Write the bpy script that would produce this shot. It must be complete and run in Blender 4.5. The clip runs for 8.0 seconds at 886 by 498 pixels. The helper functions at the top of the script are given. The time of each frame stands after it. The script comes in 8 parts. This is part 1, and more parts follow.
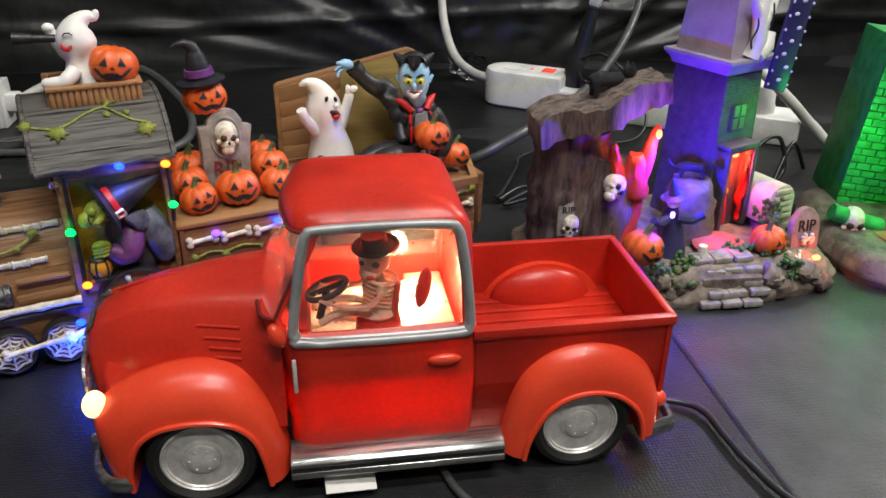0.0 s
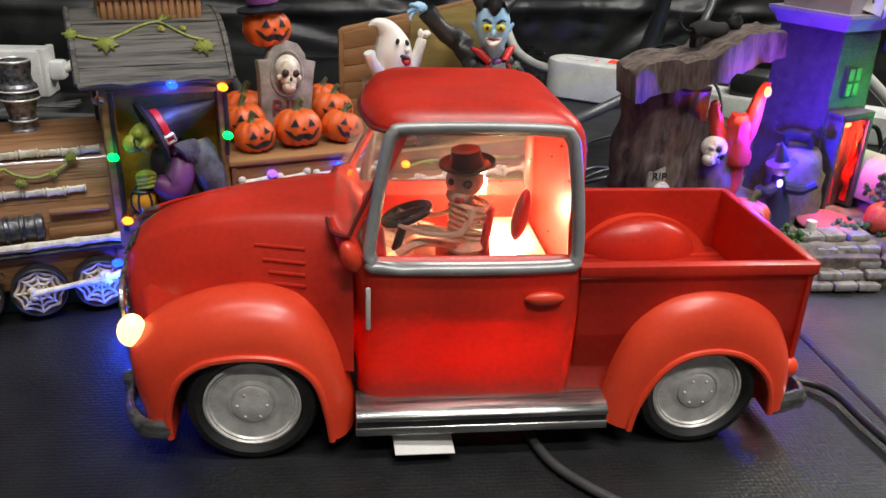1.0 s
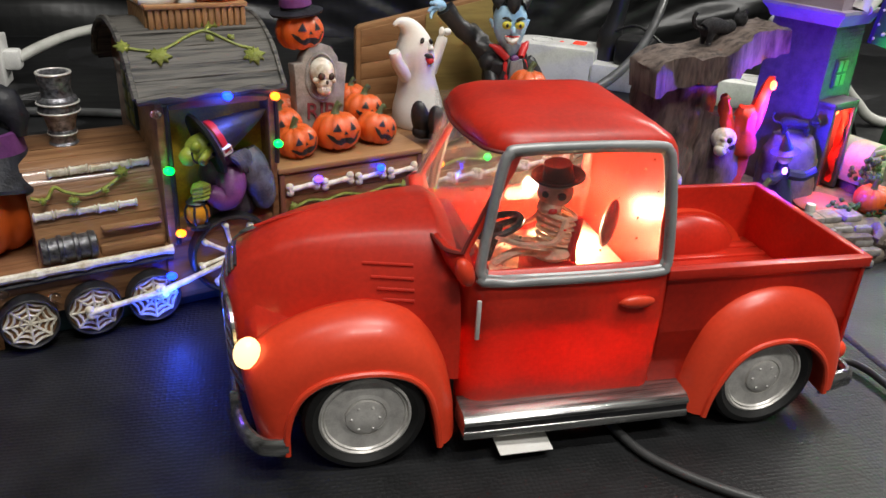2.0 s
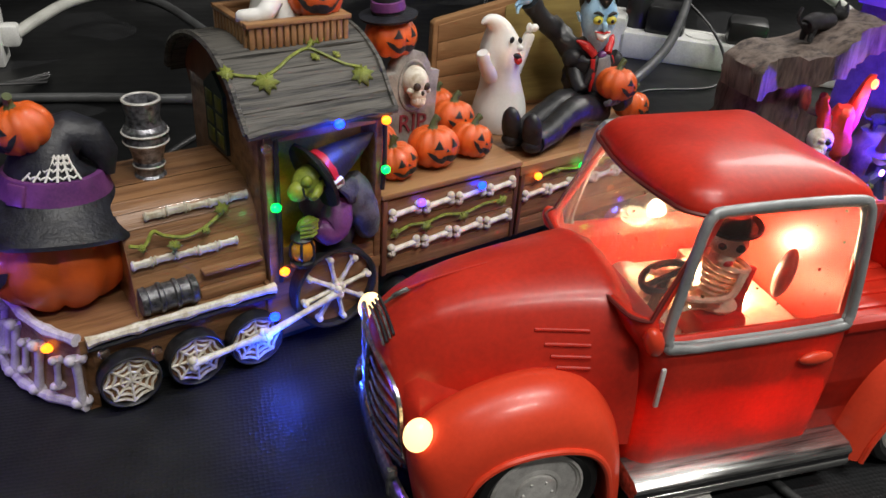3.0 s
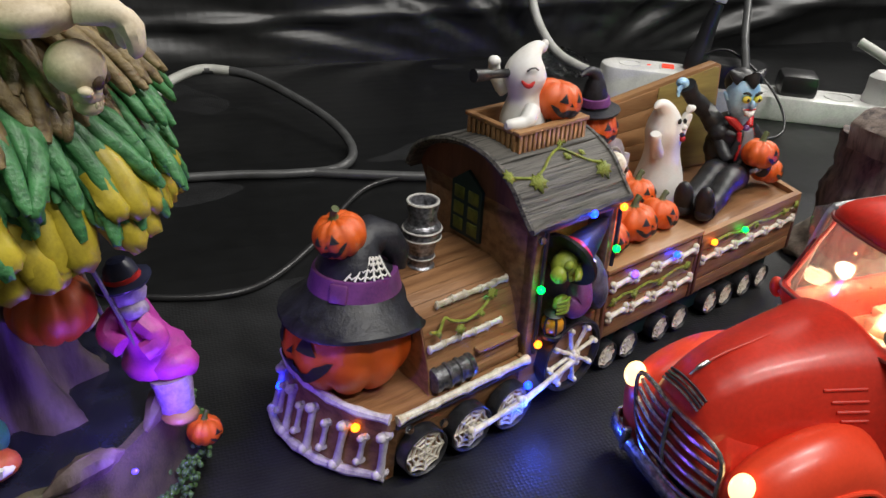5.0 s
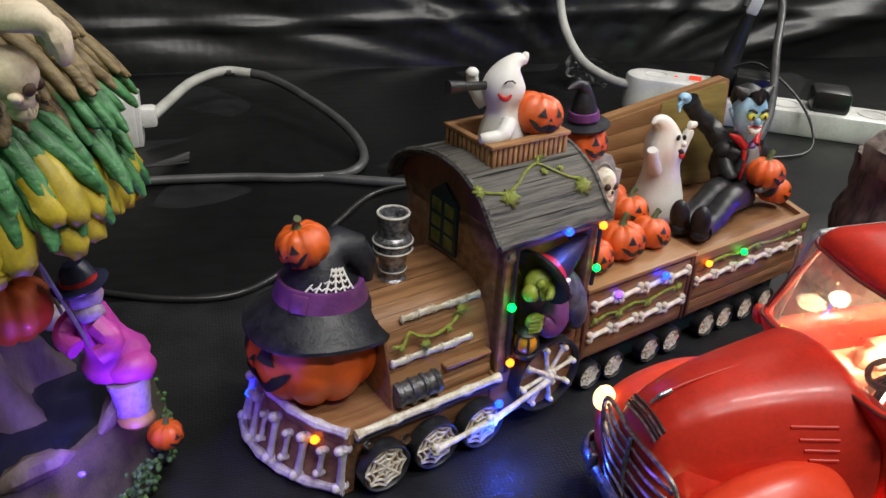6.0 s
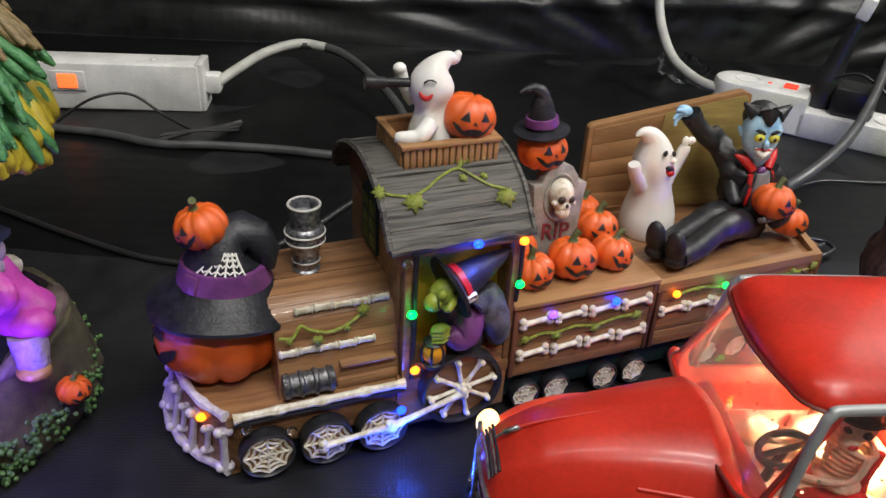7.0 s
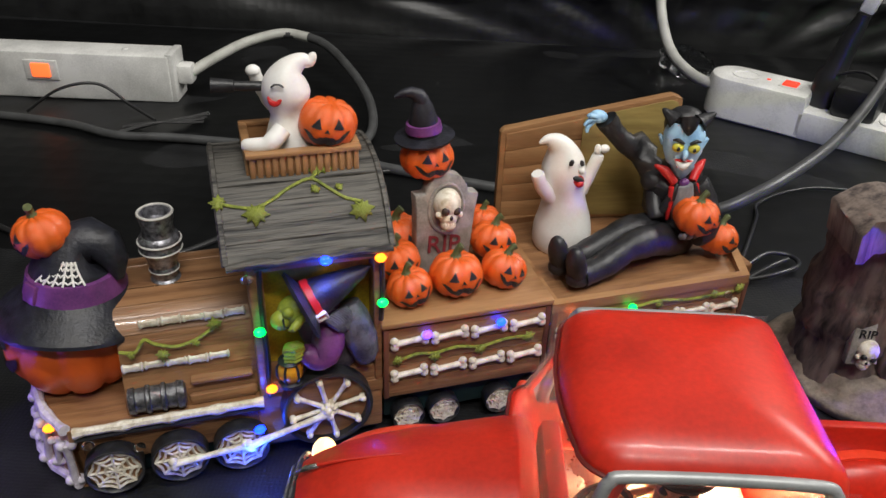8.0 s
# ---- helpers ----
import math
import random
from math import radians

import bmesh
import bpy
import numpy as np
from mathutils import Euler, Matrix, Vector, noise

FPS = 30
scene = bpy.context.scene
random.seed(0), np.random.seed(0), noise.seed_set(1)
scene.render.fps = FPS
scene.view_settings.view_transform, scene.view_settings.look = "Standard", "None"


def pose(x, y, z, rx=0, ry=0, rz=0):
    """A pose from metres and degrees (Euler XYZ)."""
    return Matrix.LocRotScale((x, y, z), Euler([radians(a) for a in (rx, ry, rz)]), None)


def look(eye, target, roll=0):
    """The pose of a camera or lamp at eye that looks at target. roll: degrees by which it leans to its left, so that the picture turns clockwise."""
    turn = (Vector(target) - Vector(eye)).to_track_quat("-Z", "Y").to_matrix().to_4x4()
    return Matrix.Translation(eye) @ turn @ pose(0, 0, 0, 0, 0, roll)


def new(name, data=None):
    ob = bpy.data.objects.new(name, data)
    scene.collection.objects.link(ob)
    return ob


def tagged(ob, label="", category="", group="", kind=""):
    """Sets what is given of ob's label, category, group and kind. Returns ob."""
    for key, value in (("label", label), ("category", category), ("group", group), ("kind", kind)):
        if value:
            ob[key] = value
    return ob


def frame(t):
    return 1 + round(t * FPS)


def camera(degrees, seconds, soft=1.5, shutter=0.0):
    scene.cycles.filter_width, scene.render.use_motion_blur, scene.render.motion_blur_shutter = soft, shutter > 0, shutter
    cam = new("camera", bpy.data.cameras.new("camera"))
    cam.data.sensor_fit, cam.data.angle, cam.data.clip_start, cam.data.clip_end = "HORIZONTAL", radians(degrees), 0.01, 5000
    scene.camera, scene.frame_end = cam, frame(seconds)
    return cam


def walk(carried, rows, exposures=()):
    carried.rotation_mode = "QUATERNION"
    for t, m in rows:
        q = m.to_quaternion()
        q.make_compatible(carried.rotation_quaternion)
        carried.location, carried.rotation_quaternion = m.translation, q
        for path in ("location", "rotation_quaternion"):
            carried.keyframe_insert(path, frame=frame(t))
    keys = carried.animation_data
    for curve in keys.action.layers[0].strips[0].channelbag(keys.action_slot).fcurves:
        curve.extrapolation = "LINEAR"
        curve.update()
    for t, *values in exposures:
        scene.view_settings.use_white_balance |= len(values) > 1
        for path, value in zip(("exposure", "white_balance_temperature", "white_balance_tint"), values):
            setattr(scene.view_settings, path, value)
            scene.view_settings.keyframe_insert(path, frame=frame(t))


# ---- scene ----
cam = camera(58.0, 8.0)
# seconds, place of the eye, yaw, pitch, roll
ROWS = [
    (0, -0.0186, -0.3290, 0.2519, -8.10, -26.63, 0.65),
    (0.5, -0.0251, -0.3062, 0.2015, -5.40, -23.92, 1.68),
    (1, -0.0407, -0.2990, 0.1897, -6.00, -23.99, 2.29),
    (1.2, -0.0494, -0.3001, 0.1924, -6.90, -24.13, 2.66),
    (2.3, -0.1370, -0.2795, 0.2109, -16.38, -27.74, 2.92),
    (2.5, -0.1511, -0.2602, 0.2129, -17.87, -28.98, 2.84),
    (3, -0.1759, -0.2312, 0.2297, -17.52, -30.60, 4.14),
    (3.5, -0.2331, -0.2223, 0.2493, -16.65, -30.28, 4.27),
    (4, -0.2833, -0.2142, 0.2526, -18.46, -30.11, 3.08),
    (4.5, -0.3052, -0.2115, 0.2596, -20.70, -29.15, 3.11),
    (4.7, -0.3121, -0.2156, 0.2621, -21.08, -28.65, 3.17),
    (5.8, -0.2926, -0.2183, 0.2650, -18.59, -28.08, 2.95),
    (6, -0.2758, -0.2206, 0.2665, -16.94, -28.24, 3.21),
    (6.5, -0.2251, -0.2244, 0.2696, -9.39, -29.42, 2.82),
    (7, -0.1641, -0.2229, 0.2764, -4.06, -30.49, 3.57),
    (7.5, -0.1090, -0.2048, 0.2775, -0.86, -31.57, 3.25),
    (8, -0.0748, -0.1960, 0.2801, 1.45, -31.85, 2.36),
    ]
walk(cam, [(t, pose(x, y, z, 90 + pitch, 0, yaw) @ pose(0, 0, 0, 0, 0, roll)) for t, x, y, z, yaw, pitch, roll in ROWS], [(0, 0.0), (2.5, -0.02), (3.0, -0.12), (3.5, -0.08), (4.0, 0.05), (4.5, 0.05), (6.0, 0.0), (6.5, 0.02), (8, -0.08)])
# ---- light of the room ----
TABLE = -0.002
world = bpy.data.worlds.new("room_air")
world.use_nodes = True
world.node_tree.nodes["Background"].inputs[0].default_value = (0.75, 0.85, 1.0, 1)
world.node_tree.nodes["Background"].inputs[1].default_value = 0.012
scene.world = world


def area_lamp(name, eye, target, size, size_y, watts, colour):
    ob = new(name, bpy.data.lights.new(name, "AREA"))
    ob.data.shape, ob.data.size, ob.data.size_y = "RECTANGLE", size, size_y
    ob.data.energy, ob.data.color = watts, colour
    ob.matrix_world = look(eye, target)
    return ob


def point_lamp(name, place, watts, colour, radius=0.004):
    ob = new(name, bpy.data.lights.new(name, "POINT"))
    ob.data.energy, ob.data.color, ob.data.shadow_soft_size = watts, colour, radius
    ob.location = place
    return ob


for lx, ly, watts in ((-0.60, -0.40, 8), (0.55, -0.50, 30), (0.30, -1.4, 34)):
    area_lamp("ceiling_tube_lamp", (lx, ly, 2.25), (lx, ly + 0.01, 0), 1.0, 0.12, watts, (1.0, 0.97, 0.92))
# unseen extra lamp at the right back, added to put sheen on cloth and sheet
area_lamp("added_sheen_lamp", (1.10, 0.56, 1.05), (0.18, 0.20, 0), 0.9, 0.20, 15, (1.0, 0.97, 0.92))

# ---- materials ----
def node_mat(name):
    m = bpy.data.materials.new(name)
    m.use_nodes = True
    t = m.node_tree
    return m, t, t.nodes["Principled BSDF"]


def paint(name, colour, rough=0.45, dark=None, scale=60.0, bump=0.15, fine=900.0, metal=0.0, spread=0.5, coat=0.0, stretch=None):
    """Painted surface: two scales of colour change, and fine relief."""
    m, t, b = node_mat(name)
    dark = dark or tuple(c * 0.6 for c in colour)
    tc = t.nodes.new("ShaderNodeTexCoord")
    mp = t.nodes.new("ShaderNodeMapping")
    mp.inputs["Scale"].default_value = stretch or (1, 1, 1)
    t.links.new(tc.outputs["Object"], mp.inputs["Vector"])
    n1, n2 = t.nodes.new("ShaderNodeTexNoise"), t.nodes.new("ShaderNodeTexNoise")
    for n, s, d in ((n1, scale, 5.0), (n2, fine, 3.0)):
        n.inputs["Scale"].default_value, n.inputs["Detail"].default_value = s, d
        t.links.new(mp.outputs["Vector"], n.inputs["Vector"])
    ramp = t.nodes.new("ShaderNodeValToRGB")
    ramp.color_ramp.elements[0].position, ramp.color_ramp.elements[0].color = 0.5 - spread / 2, (*dark, 1)
    ramp.color_ramp.elements[1].position, ramp.color_ramp.elements[1].color = 0.5 + spread / 4, (*colour, 1)
    add = t.nodes.new("ShaderNodeMath")
    add.operation = "MULTIPLY_ADD"
    add.inputs[1].default_value = 0.35
    t.links.new(n2.outputs["Fac"], add.inputs[0])
    t.links.new(n1.outputs["Fac"], add.inputs[2])
    sub = t.nodes.new("ShaderNodeMath")
    sub.operation, sub.inputs[1].default_value = "SUBTRACT", 0.175
    t.links.new(add.outputs[0], sub.inputs[0])
    t.links.new(sub.outputs[0], ramp.inputs["Fac"])
    t.links.new(ramp.outputs["Color"], b.inputs["Base Color"])
    if bump:
        bp = t.nodes.new("ShaderNodeBump")
        bp.inputs["Strength"].default_value, bp.inputs["Distance"].default_value = bump, 0.0006
        t.links.new(add.outputs[0], bp.inputs["Height"])
        t.links.new(bp.outputs["Normal"], b.inputs["Normal"])
    b.inputs["Roughness"].default_value, b.inputs["Metallic"].default_value = rough, metal
    b.inputs["Coat Weight"].default_value = coat
    return m


def glow(name, colour, strength):
    m, t, b = node_mat(name)
    b.inputs["Base Color"].default_value = (*colour, 1)
    b.inputs["Emission Color"].default_value = (*colour, 1)
    b.inputs["Emission Strength"].default_value = strength
    b.inputs["Roughness"].default_value = 0.2
    return m


def glass(name, colour=(1, 1, 1), rough=0.02, ior=1.25):
    m, t, b = node_mat(name)
    b.inputs["Base Color"].default_value = (*colour, 1)
    b.inputs["Transmission Weight"].default_value = 1.0
    b.inputs["Roughness"].default_value, b.inputs["IOR"].default_value = rough, ior
    return m


def scuffed(name, haze):
    """Clear plastic with a milky haze that catches the light inside."""
    m, t, b = node_mat(name)
    clear, milk, gloss = t.nodes.new("ShaderNodeBsdfTransparent"), t.nodes.new("ShaderNodeBsdfTranslucent"), t.nodes.new("ShaderNodeBsdfGlossy")
    milk.inputs["Color"].default_value = (0.95, 0.85, 0.75, 1)
    gloss.inputs["Roughness"].default_value = 0.06
    frost, both = t.nodes.new("ShaderNodeBsdfDiffuse"), t.nodes.new("ShaderNodeMixShader")
    frost.inputs["Color"].default_value = (0.95, 0.85, 0.75, 1)
    t.links.new(milk.outputs[0], both.inputs[1])
    t.links.new(frost.outputs[0], both.inputs[2])
    n = t.nodes.new("ShaderNodeTexNoise")
    n.inputs["Scale"].default_value, n.inputs["Detail"].default_value = 70, 6
    r = t.nodes.new("ShaderNodeMapRange")
    r.inputs["From Min"].default_value, r.inputs["From Max"].default_value = 0.35, 0.7
    r.inputs["To Min"].default_value, r.inputs["To Max"].default_value = haze * 0.5, haze * 1.5
    t.links.new(n.outputs["Fac"], r.inputs["Value"])
    a, c = t.nodes.new("ShaderNodeMixShader"), t.nodes.new("ShaderNodeMixShader")
    t.links.new(r.outputs["Result"], a.inputs["Fac"])
    t.links.new(clear.outputs[0], a.inputs[1])
    t.links.new(both.outputs[0], a.inputs[2])
    c.inputs["Fac"].default_value = 0.05
    t.links.new(a.outputs[0], c.inputs[1])
    t.links.new(gloss.outputs[0], c.inputs[2])
    t.links.new(c.outputs[0], t.nodes["Material Output"].inputs["Surface"])
    return m


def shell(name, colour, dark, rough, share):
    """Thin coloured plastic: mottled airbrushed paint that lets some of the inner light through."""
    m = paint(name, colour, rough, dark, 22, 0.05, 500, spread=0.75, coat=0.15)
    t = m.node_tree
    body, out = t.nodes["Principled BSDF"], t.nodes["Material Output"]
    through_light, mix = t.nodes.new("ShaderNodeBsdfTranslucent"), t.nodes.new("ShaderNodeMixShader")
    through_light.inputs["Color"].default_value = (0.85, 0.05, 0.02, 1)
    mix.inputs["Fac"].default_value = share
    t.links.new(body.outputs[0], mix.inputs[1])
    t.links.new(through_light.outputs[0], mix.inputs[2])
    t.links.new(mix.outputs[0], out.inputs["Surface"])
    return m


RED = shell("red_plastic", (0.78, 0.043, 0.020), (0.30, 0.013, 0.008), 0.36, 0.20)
# same red plastic; the brighter, more orange look under light is put into the colour
FENDER = paint("brightly_lit_red_plastic", (0.84, 0.070, 0.026), 0.34, (0.60, 0.038, 0.014), 24, 0.04, 500, spread=0.7, coat=0.15)
SEATRED = paint("dark_red_plastic", (0.5, 0.012, 0.012), 0.4)
CHROME = paint("worn_chrome", (0.60, 0.60, 0.58), 0.26, (0.07, 0.07, 0.07), 420, 0.15, 1500, metal=0.9, spread=0.5, stretch=(0.06, 1, 1))
SILVER = paint("silver_paint", (0.80, 0.78, 0.74), 0.32, (0.55, 0.53, 0.50), 220, 0.06, 1500, metal=0.25, spread=0.5)
FRAMEGREY = paint("grey_frame_paint", (0.36, 0.37, 0.37), 0.4, (0.27, 0.28, 0.28), 90, 0.04, 900, metal=0.3)
TYRE = paint("black_rubber", (0.014, 0.014, 0.014), 0.55, (0.008, 0.008, 0.008), 150, 0.2)
BLACK = paint("black_paint", (0.024, 0.024, 0.027), 0.42, (0.007, 0.007, 0.008), 160, 0.8, 800)
HATBLACK = paint("bluish_black_paint", (0.020, 0.021, 0.030), 0.46, (0.005, 0.005, 0.007), 170, 0.9, 800)
BONE = paint("bone_paint", (0.78, 0.74, 0.64), 0.5, (0.42, 0.34, 0.22), 260, 0.35, 1500, spread=0.5)
BONELILAC = paint("pale_bone_paint", (0.72, 0.68, 0.74), 0.5, (0.42, 0.36, 0.44), 260, 0.35, 1500, spread=0.5)
WHITE = paint("white_paint", (0.84, 0.83, 0.80), 0.45, (0.74, 0.71, 0.66), 60, 0.15, 700)
PLASTIC = paint("white_plastic", (0.80, 0.80, 0.77), 0.35, (0.5, 0.5, 0.48), 30, 0.02, 600)
ORANGE = paint("orange_paint", (0.84, 0.150, 0.018), 0.34, (0.52, 0.055, 0.006), 110, 0.35, 900, spread=0.6, coat=0.4)
STEM = paint("green_stem_paint", (0.10, 0.13, 0.04), 0.5, (0.05, 0.05, 0.02), 200, 0.4)
LEAF = paint("green_leaf_paint", (0.30, 0.34, 0.05), 0.5, (0.07, 0.10, 0.015), 240, 0.5)
WOOD = paint("brown_wood_paint", (0.32, 0.165, 0.076), 0.38, (0.135, 0.058, 0.024), 190, 0.9, 1200, spread=0.5, stretch=(0.10, 1, 1.4), coat=0.3)
TANWOOD = paint("tan_wood_paint", (0.37, 0.20, 0.088), 0.40, (0.20, 0.095, 0.038), 60, 0.5, 600, spread=0.5, stretch=(0.16, 1, 1.4))
ROOFWOOD = paint("grey_black_roof_wood", (0.105, 0.098, 0.086), 0.55, (0.010, 0.010, 0.010), 430, 1.4, 1500, spread=0.32, stretch=(0.055, 1.2, 1.2))
GUNMETAL = paint("dry_brushed_gunmetal", (0.34, 0.34, 0.37), 0.30, (0.014, 0.014, 0.016), 420, 0.5, 2500, metal=0.7, spread=0.5)
STONE = paint("grey_stone_paint", (0.33, 0.31, 0.28), 0.65, (0.13, 0.12, 0.105), 130, 0.6, 900, spread=0.5)
PURPLE = paint("purple_paint", (0.19, 0.055, 0.21), 0.4, (0.08, 0.022, 0.11), 90, 0.25)
YELLOW = paint("yellow_glow_paint", (0.62, 0.46, 0.03), 0.5, (0.22, 0.15, 0.02), 60, 0.2)
WITCHGREEN = paint("lime_skin_paint", (0.35, 0.42, 0.05), 0.45, (0.16, 0.22, 0.03), 160, 0.2)
SKIN = paint("pale_blue_skin_paint", (0.45, 0.72, 0.95), 0.42, (0.22, 0.42, 0.66), 120, 0.2)
LETTER = paint("dark_red_letter_paint", (0.23, 0.03, 0.04), 0.5)
GREYCLOTH = paint("grey_paint", (0.26, 0.26, 0.27), 0.5, (0.12, 0.12, 0.13), 120, 0.4)
REDPAINT = paint("bright_red_paint", (0.6, 0.02, 0.02), 0.4)
DARKWOOD = paint("maroon_wood_paint", (0.18, 0.07, 0.042), 0.5, (0.07, 0.026, 0.016), 70, 0.5, 600, stretch=(1, 1, 0.2))
GREENPANE = paint("green_window_paint", (0.16, 0.17, 0.03), 0.4, (0.06, 0.08, 0.015), 200, 0.3)
TEAL = paint("dark_teal_paint", (0.012, 0.035, 0.04), 0.45)
BROWNHAT = paint("brown_hat_paint", (0.035, 0.018, 0.014), 0.3, coat=0.3)
CREAM = paint("cream_interior_plastic", (0.86, 0.76, 0.60), 0.3, (0.66, 0.50, 0.34), 160, 0.9, 700, coat=0.5)
GLASS = scuffed("clear_plastic_window", 0.02)
HAZYGLASS = scuffed("scuffed_plastic_windscreen", 0.06)
FROSTGLASS = scuffed("frosted_plastic_window", 0.05)
LAMPGLASS = glow("lit_headlamp", (1.0, 0.68, 0.28), 2.3)

# ---- mesh helpers ----
def sharpen(bm, angle=38):
    bm.normal_update()
    for f in bm.faces:
        f.smooth = True
    for e in bm.edges:
        if len(e.link_faces) == 2 and e.calc_face_angle(0) > radians(angle):
            e.smooth = False


def mesh_of(name, bm, mats, angle=38):
    bmesh.ops.recalc_face_normals(bm, faces=bm.faces)
    sharpen(bm, angle)
    me = bpy.data.meshes.new(name)
    bm.to_mesh(me)
    bm.free()
    for m in mats if isinstance(mats, (list, tuple)) else (mats,):
        me.materials.append(m)
    return me


def part(name, bm, mats, parent=None, label="", at=None, angle=38):
    me = bm if isinstance(bm, bpy.types.Mesh) else mesh_of(name, bm, mats, angle)
    ob = new(name, me)
    ob.parent = parent
    if at is not None:
        ob.matrix_basis = at
    return tagged(ob, label)


def thing(name, at, label, category, group="", kind=""):
    ob = new(name)
    ob.empty_display_size = 0.02
    ob.matrix_basis = at
    return tagged(ob, label, category, group, kind)


def loft(bm, rings, caps=(True, True), closed=True, mi=0, loop=False):
    """Skin over rings of points; each ring has the same count."""
    vs = [[bm.verts.new(p) for p in ring] for ring in rings]
    n = len(vs[0])
    out = []
    for a in range(len(vs) if loop else len(vs) - 1):
        r0, r1 = vs[a], vs[(a + 1) % len(vs)]
        for k in range(n if closed else n - 1):
            out.append(bm.faces.new((r0[k], r0[(k + 1) % n], r1[(k + 1) % n], r1[k])))
    if closed and not loop:
        if caps[0]:
            out.append(bm.faces.new(vs[0][::-1]))
        if caps[1]:
            out.append(bm.faces.new(vs[-1]))
    for f in out:
        f.material_index = mi
    return vs


def lathe(bm, profile, n=24, m=None, mi=0):
    """Turn (radius, height) points round z."""
    m = m or Matrix()
    rings = [[m @ Vector((r * math.cos(2 * math.pi * k / n), r * math.sin(2 * math.pi * k / n), z)) for k in range(n)] for r, z in profile]
    return loft(bm, rings, (True, True), mi=mi)


def spline(pts, per=6, closed=False):
    """Points along a smooth curve through pts."""
    p = [Vector(q) for q in pts]
    n, out = len(p), []
    for a in range(n if closed else n - 1):
        p0 = p[(a - 1) % n] if closed or a else p[0]
        p1, p2 = p[a], p[(a + 1) % n]
        p3 = p[(a + 2) % n] if closed or a + 2 < n else p[-1]
        for k in range(per):
            s = k / per
            out.append(0.5 * (2 * p1 + (p2 - p0) * s + (2 * p0 - 5 * p1 + 4 * p2 - p3) * s * s + (3 * p1 - p0 - 3 * p2 + p3) * s ** 3))
    if not closed:
        out.append(p[-1])
    return out


def tube(bm, pts, radius, n=8, closed=False, mi=0, flat=(1, 1), up=(0, 0, 1)):
    """Sweep a round or flattened section along points; radius may be a list."""
    p = [Vector(q) for q in pts]
    count, rings = len(p), []
    rad = radius if isinstance(radius, (list, tuple)) else [radius] * count
    side = None
    for a in range(count):
        before, after = (p[a - 1], p[(a + 1) % count]) if closed else (p[max(a - 1, 0)], p[min(a + 1, count - 1)])
        d = (after - before).normalized()
        if side is None:
            side = d.cross(Vector(up))
            if side.length < 0.05:
                side = d.cross(Vector((1, 0.3, 0)))
        else:
            side = side - d * side.dot(d)
        side = side.normalized()
        top = side.cross(d)
        rings.append([p[a] + rad[a] * (flat[0] * side * math.cos(2 * math.pi * k / n) + flat[1] * top * math.sin(2 * math.pi * k / n)) for k in range(n)])
    loft(bm, rings, mi=mi, loop=closed)


def blob(bm, place, radii, turn=None, n=14, mi=0, m=None):
    """An ellipsoid."""
    radii = radii if isinstance(radii, (list, tuple)) else (radii,) * 3
    mat4 = (m or Matrix()) @ Matrix.Translation(place) @ (turn or Matrix()) @ Matrix.Diagonal((*radii, 1))
    rows = max(6, n * 2 // 3)
    rings = []
    for a in range(1, rows):
        t = math.pi * a / rows
        rings.append([mat4 @ Vector((math.sin(t) * math.cos(2 * math.pi * k / n), math.sin(t) * math.sin(2 * math.pi * k / n), -math.cos(t))) for k in range(n)])
    vs = loft(bm, rings, (False, False), mi=mi)
    for ring, tip in ((vs[0], (0, 0, -1)), (vs[-1], (0, 0, 1))):
        v = bm.verts.new(mat4 @ Vector(tip))
        for k in range(n):
            bm.faces.new((ring[k], ring[(k + 1) % n], v)).material_index = mi


def slab(bm, x0, x1, y0, y1, z0, z1, bevel=0.0, m=None, mi=0, segs=2):
    """A box with softened edges."""
    tmp = bmesh.new()
    bmesh.ops.create_cube(tmp, size=1)
    for v in tmp.verts:
        v.co = Vector(((x0 + x1) / 2 + v.co.x * (x1 - x0), (y0 + y1) / 2 + v.co.y * (y1 - y0), (z0 + z1) / 2 + v.co.z * (z1 - z0)))
    if bevel:
        bmesh.ops.bevel(tmp, geom=tmp.edges[:], offset=bevel, segments=segs, profile=0.5, affect="EDGES")
    pour(bm, tmp, m, mi)


def pour(bm, tmp, m=None, mi=0):
    """Add the mesh tmp to bm."""
    m = m or Matrix()
    made = {v: bm.verts.new(m @ v.co) for v in tmp.verts}
    for f in tmp.faces:
        bm.faces.new([made[v] for v in f.verts]).material_index = mi
    tmp.free()


def prism(bm, outline, y0, y1, bevel=0.0, m=None, mi=0):
    """A flat outline of (x, z) points given depth along y."""
    tmp = bmesh.new()
    f = tmp.faces.new([tmp.verts.new((x, y0, z)) for x, z in outline])
    ex = bmesh.ops.extrude_face_region(tmp, geom=[f])
    for v in ex["geom"]:
        if isinstance(v, bmesh.types.BMVert):
            v.co.y = y1
    if bevel:
        bmesh.ops.recalc_face_normals(tmp, faces=tmp.faces)
        rim = [e for e in tmp.edges if e.calc_face_angle(0) > 0.5]
        bmesh.ops.bevel(tmp, geom=rim, offset=bevel, segments=2, profile=0.5, affect="EDGES")
    pour(bm, tmp, m, mi)


def rough_up(bm, size, freq, seed=0.0):
    """Uneven, hand-cast surface."""
    bm.normal_update()
    for v in bm.verts:
        v.co += v.normal * size * noise.noise(v.co * freq + Vector((seed, seed * 1.7, 3.1)))


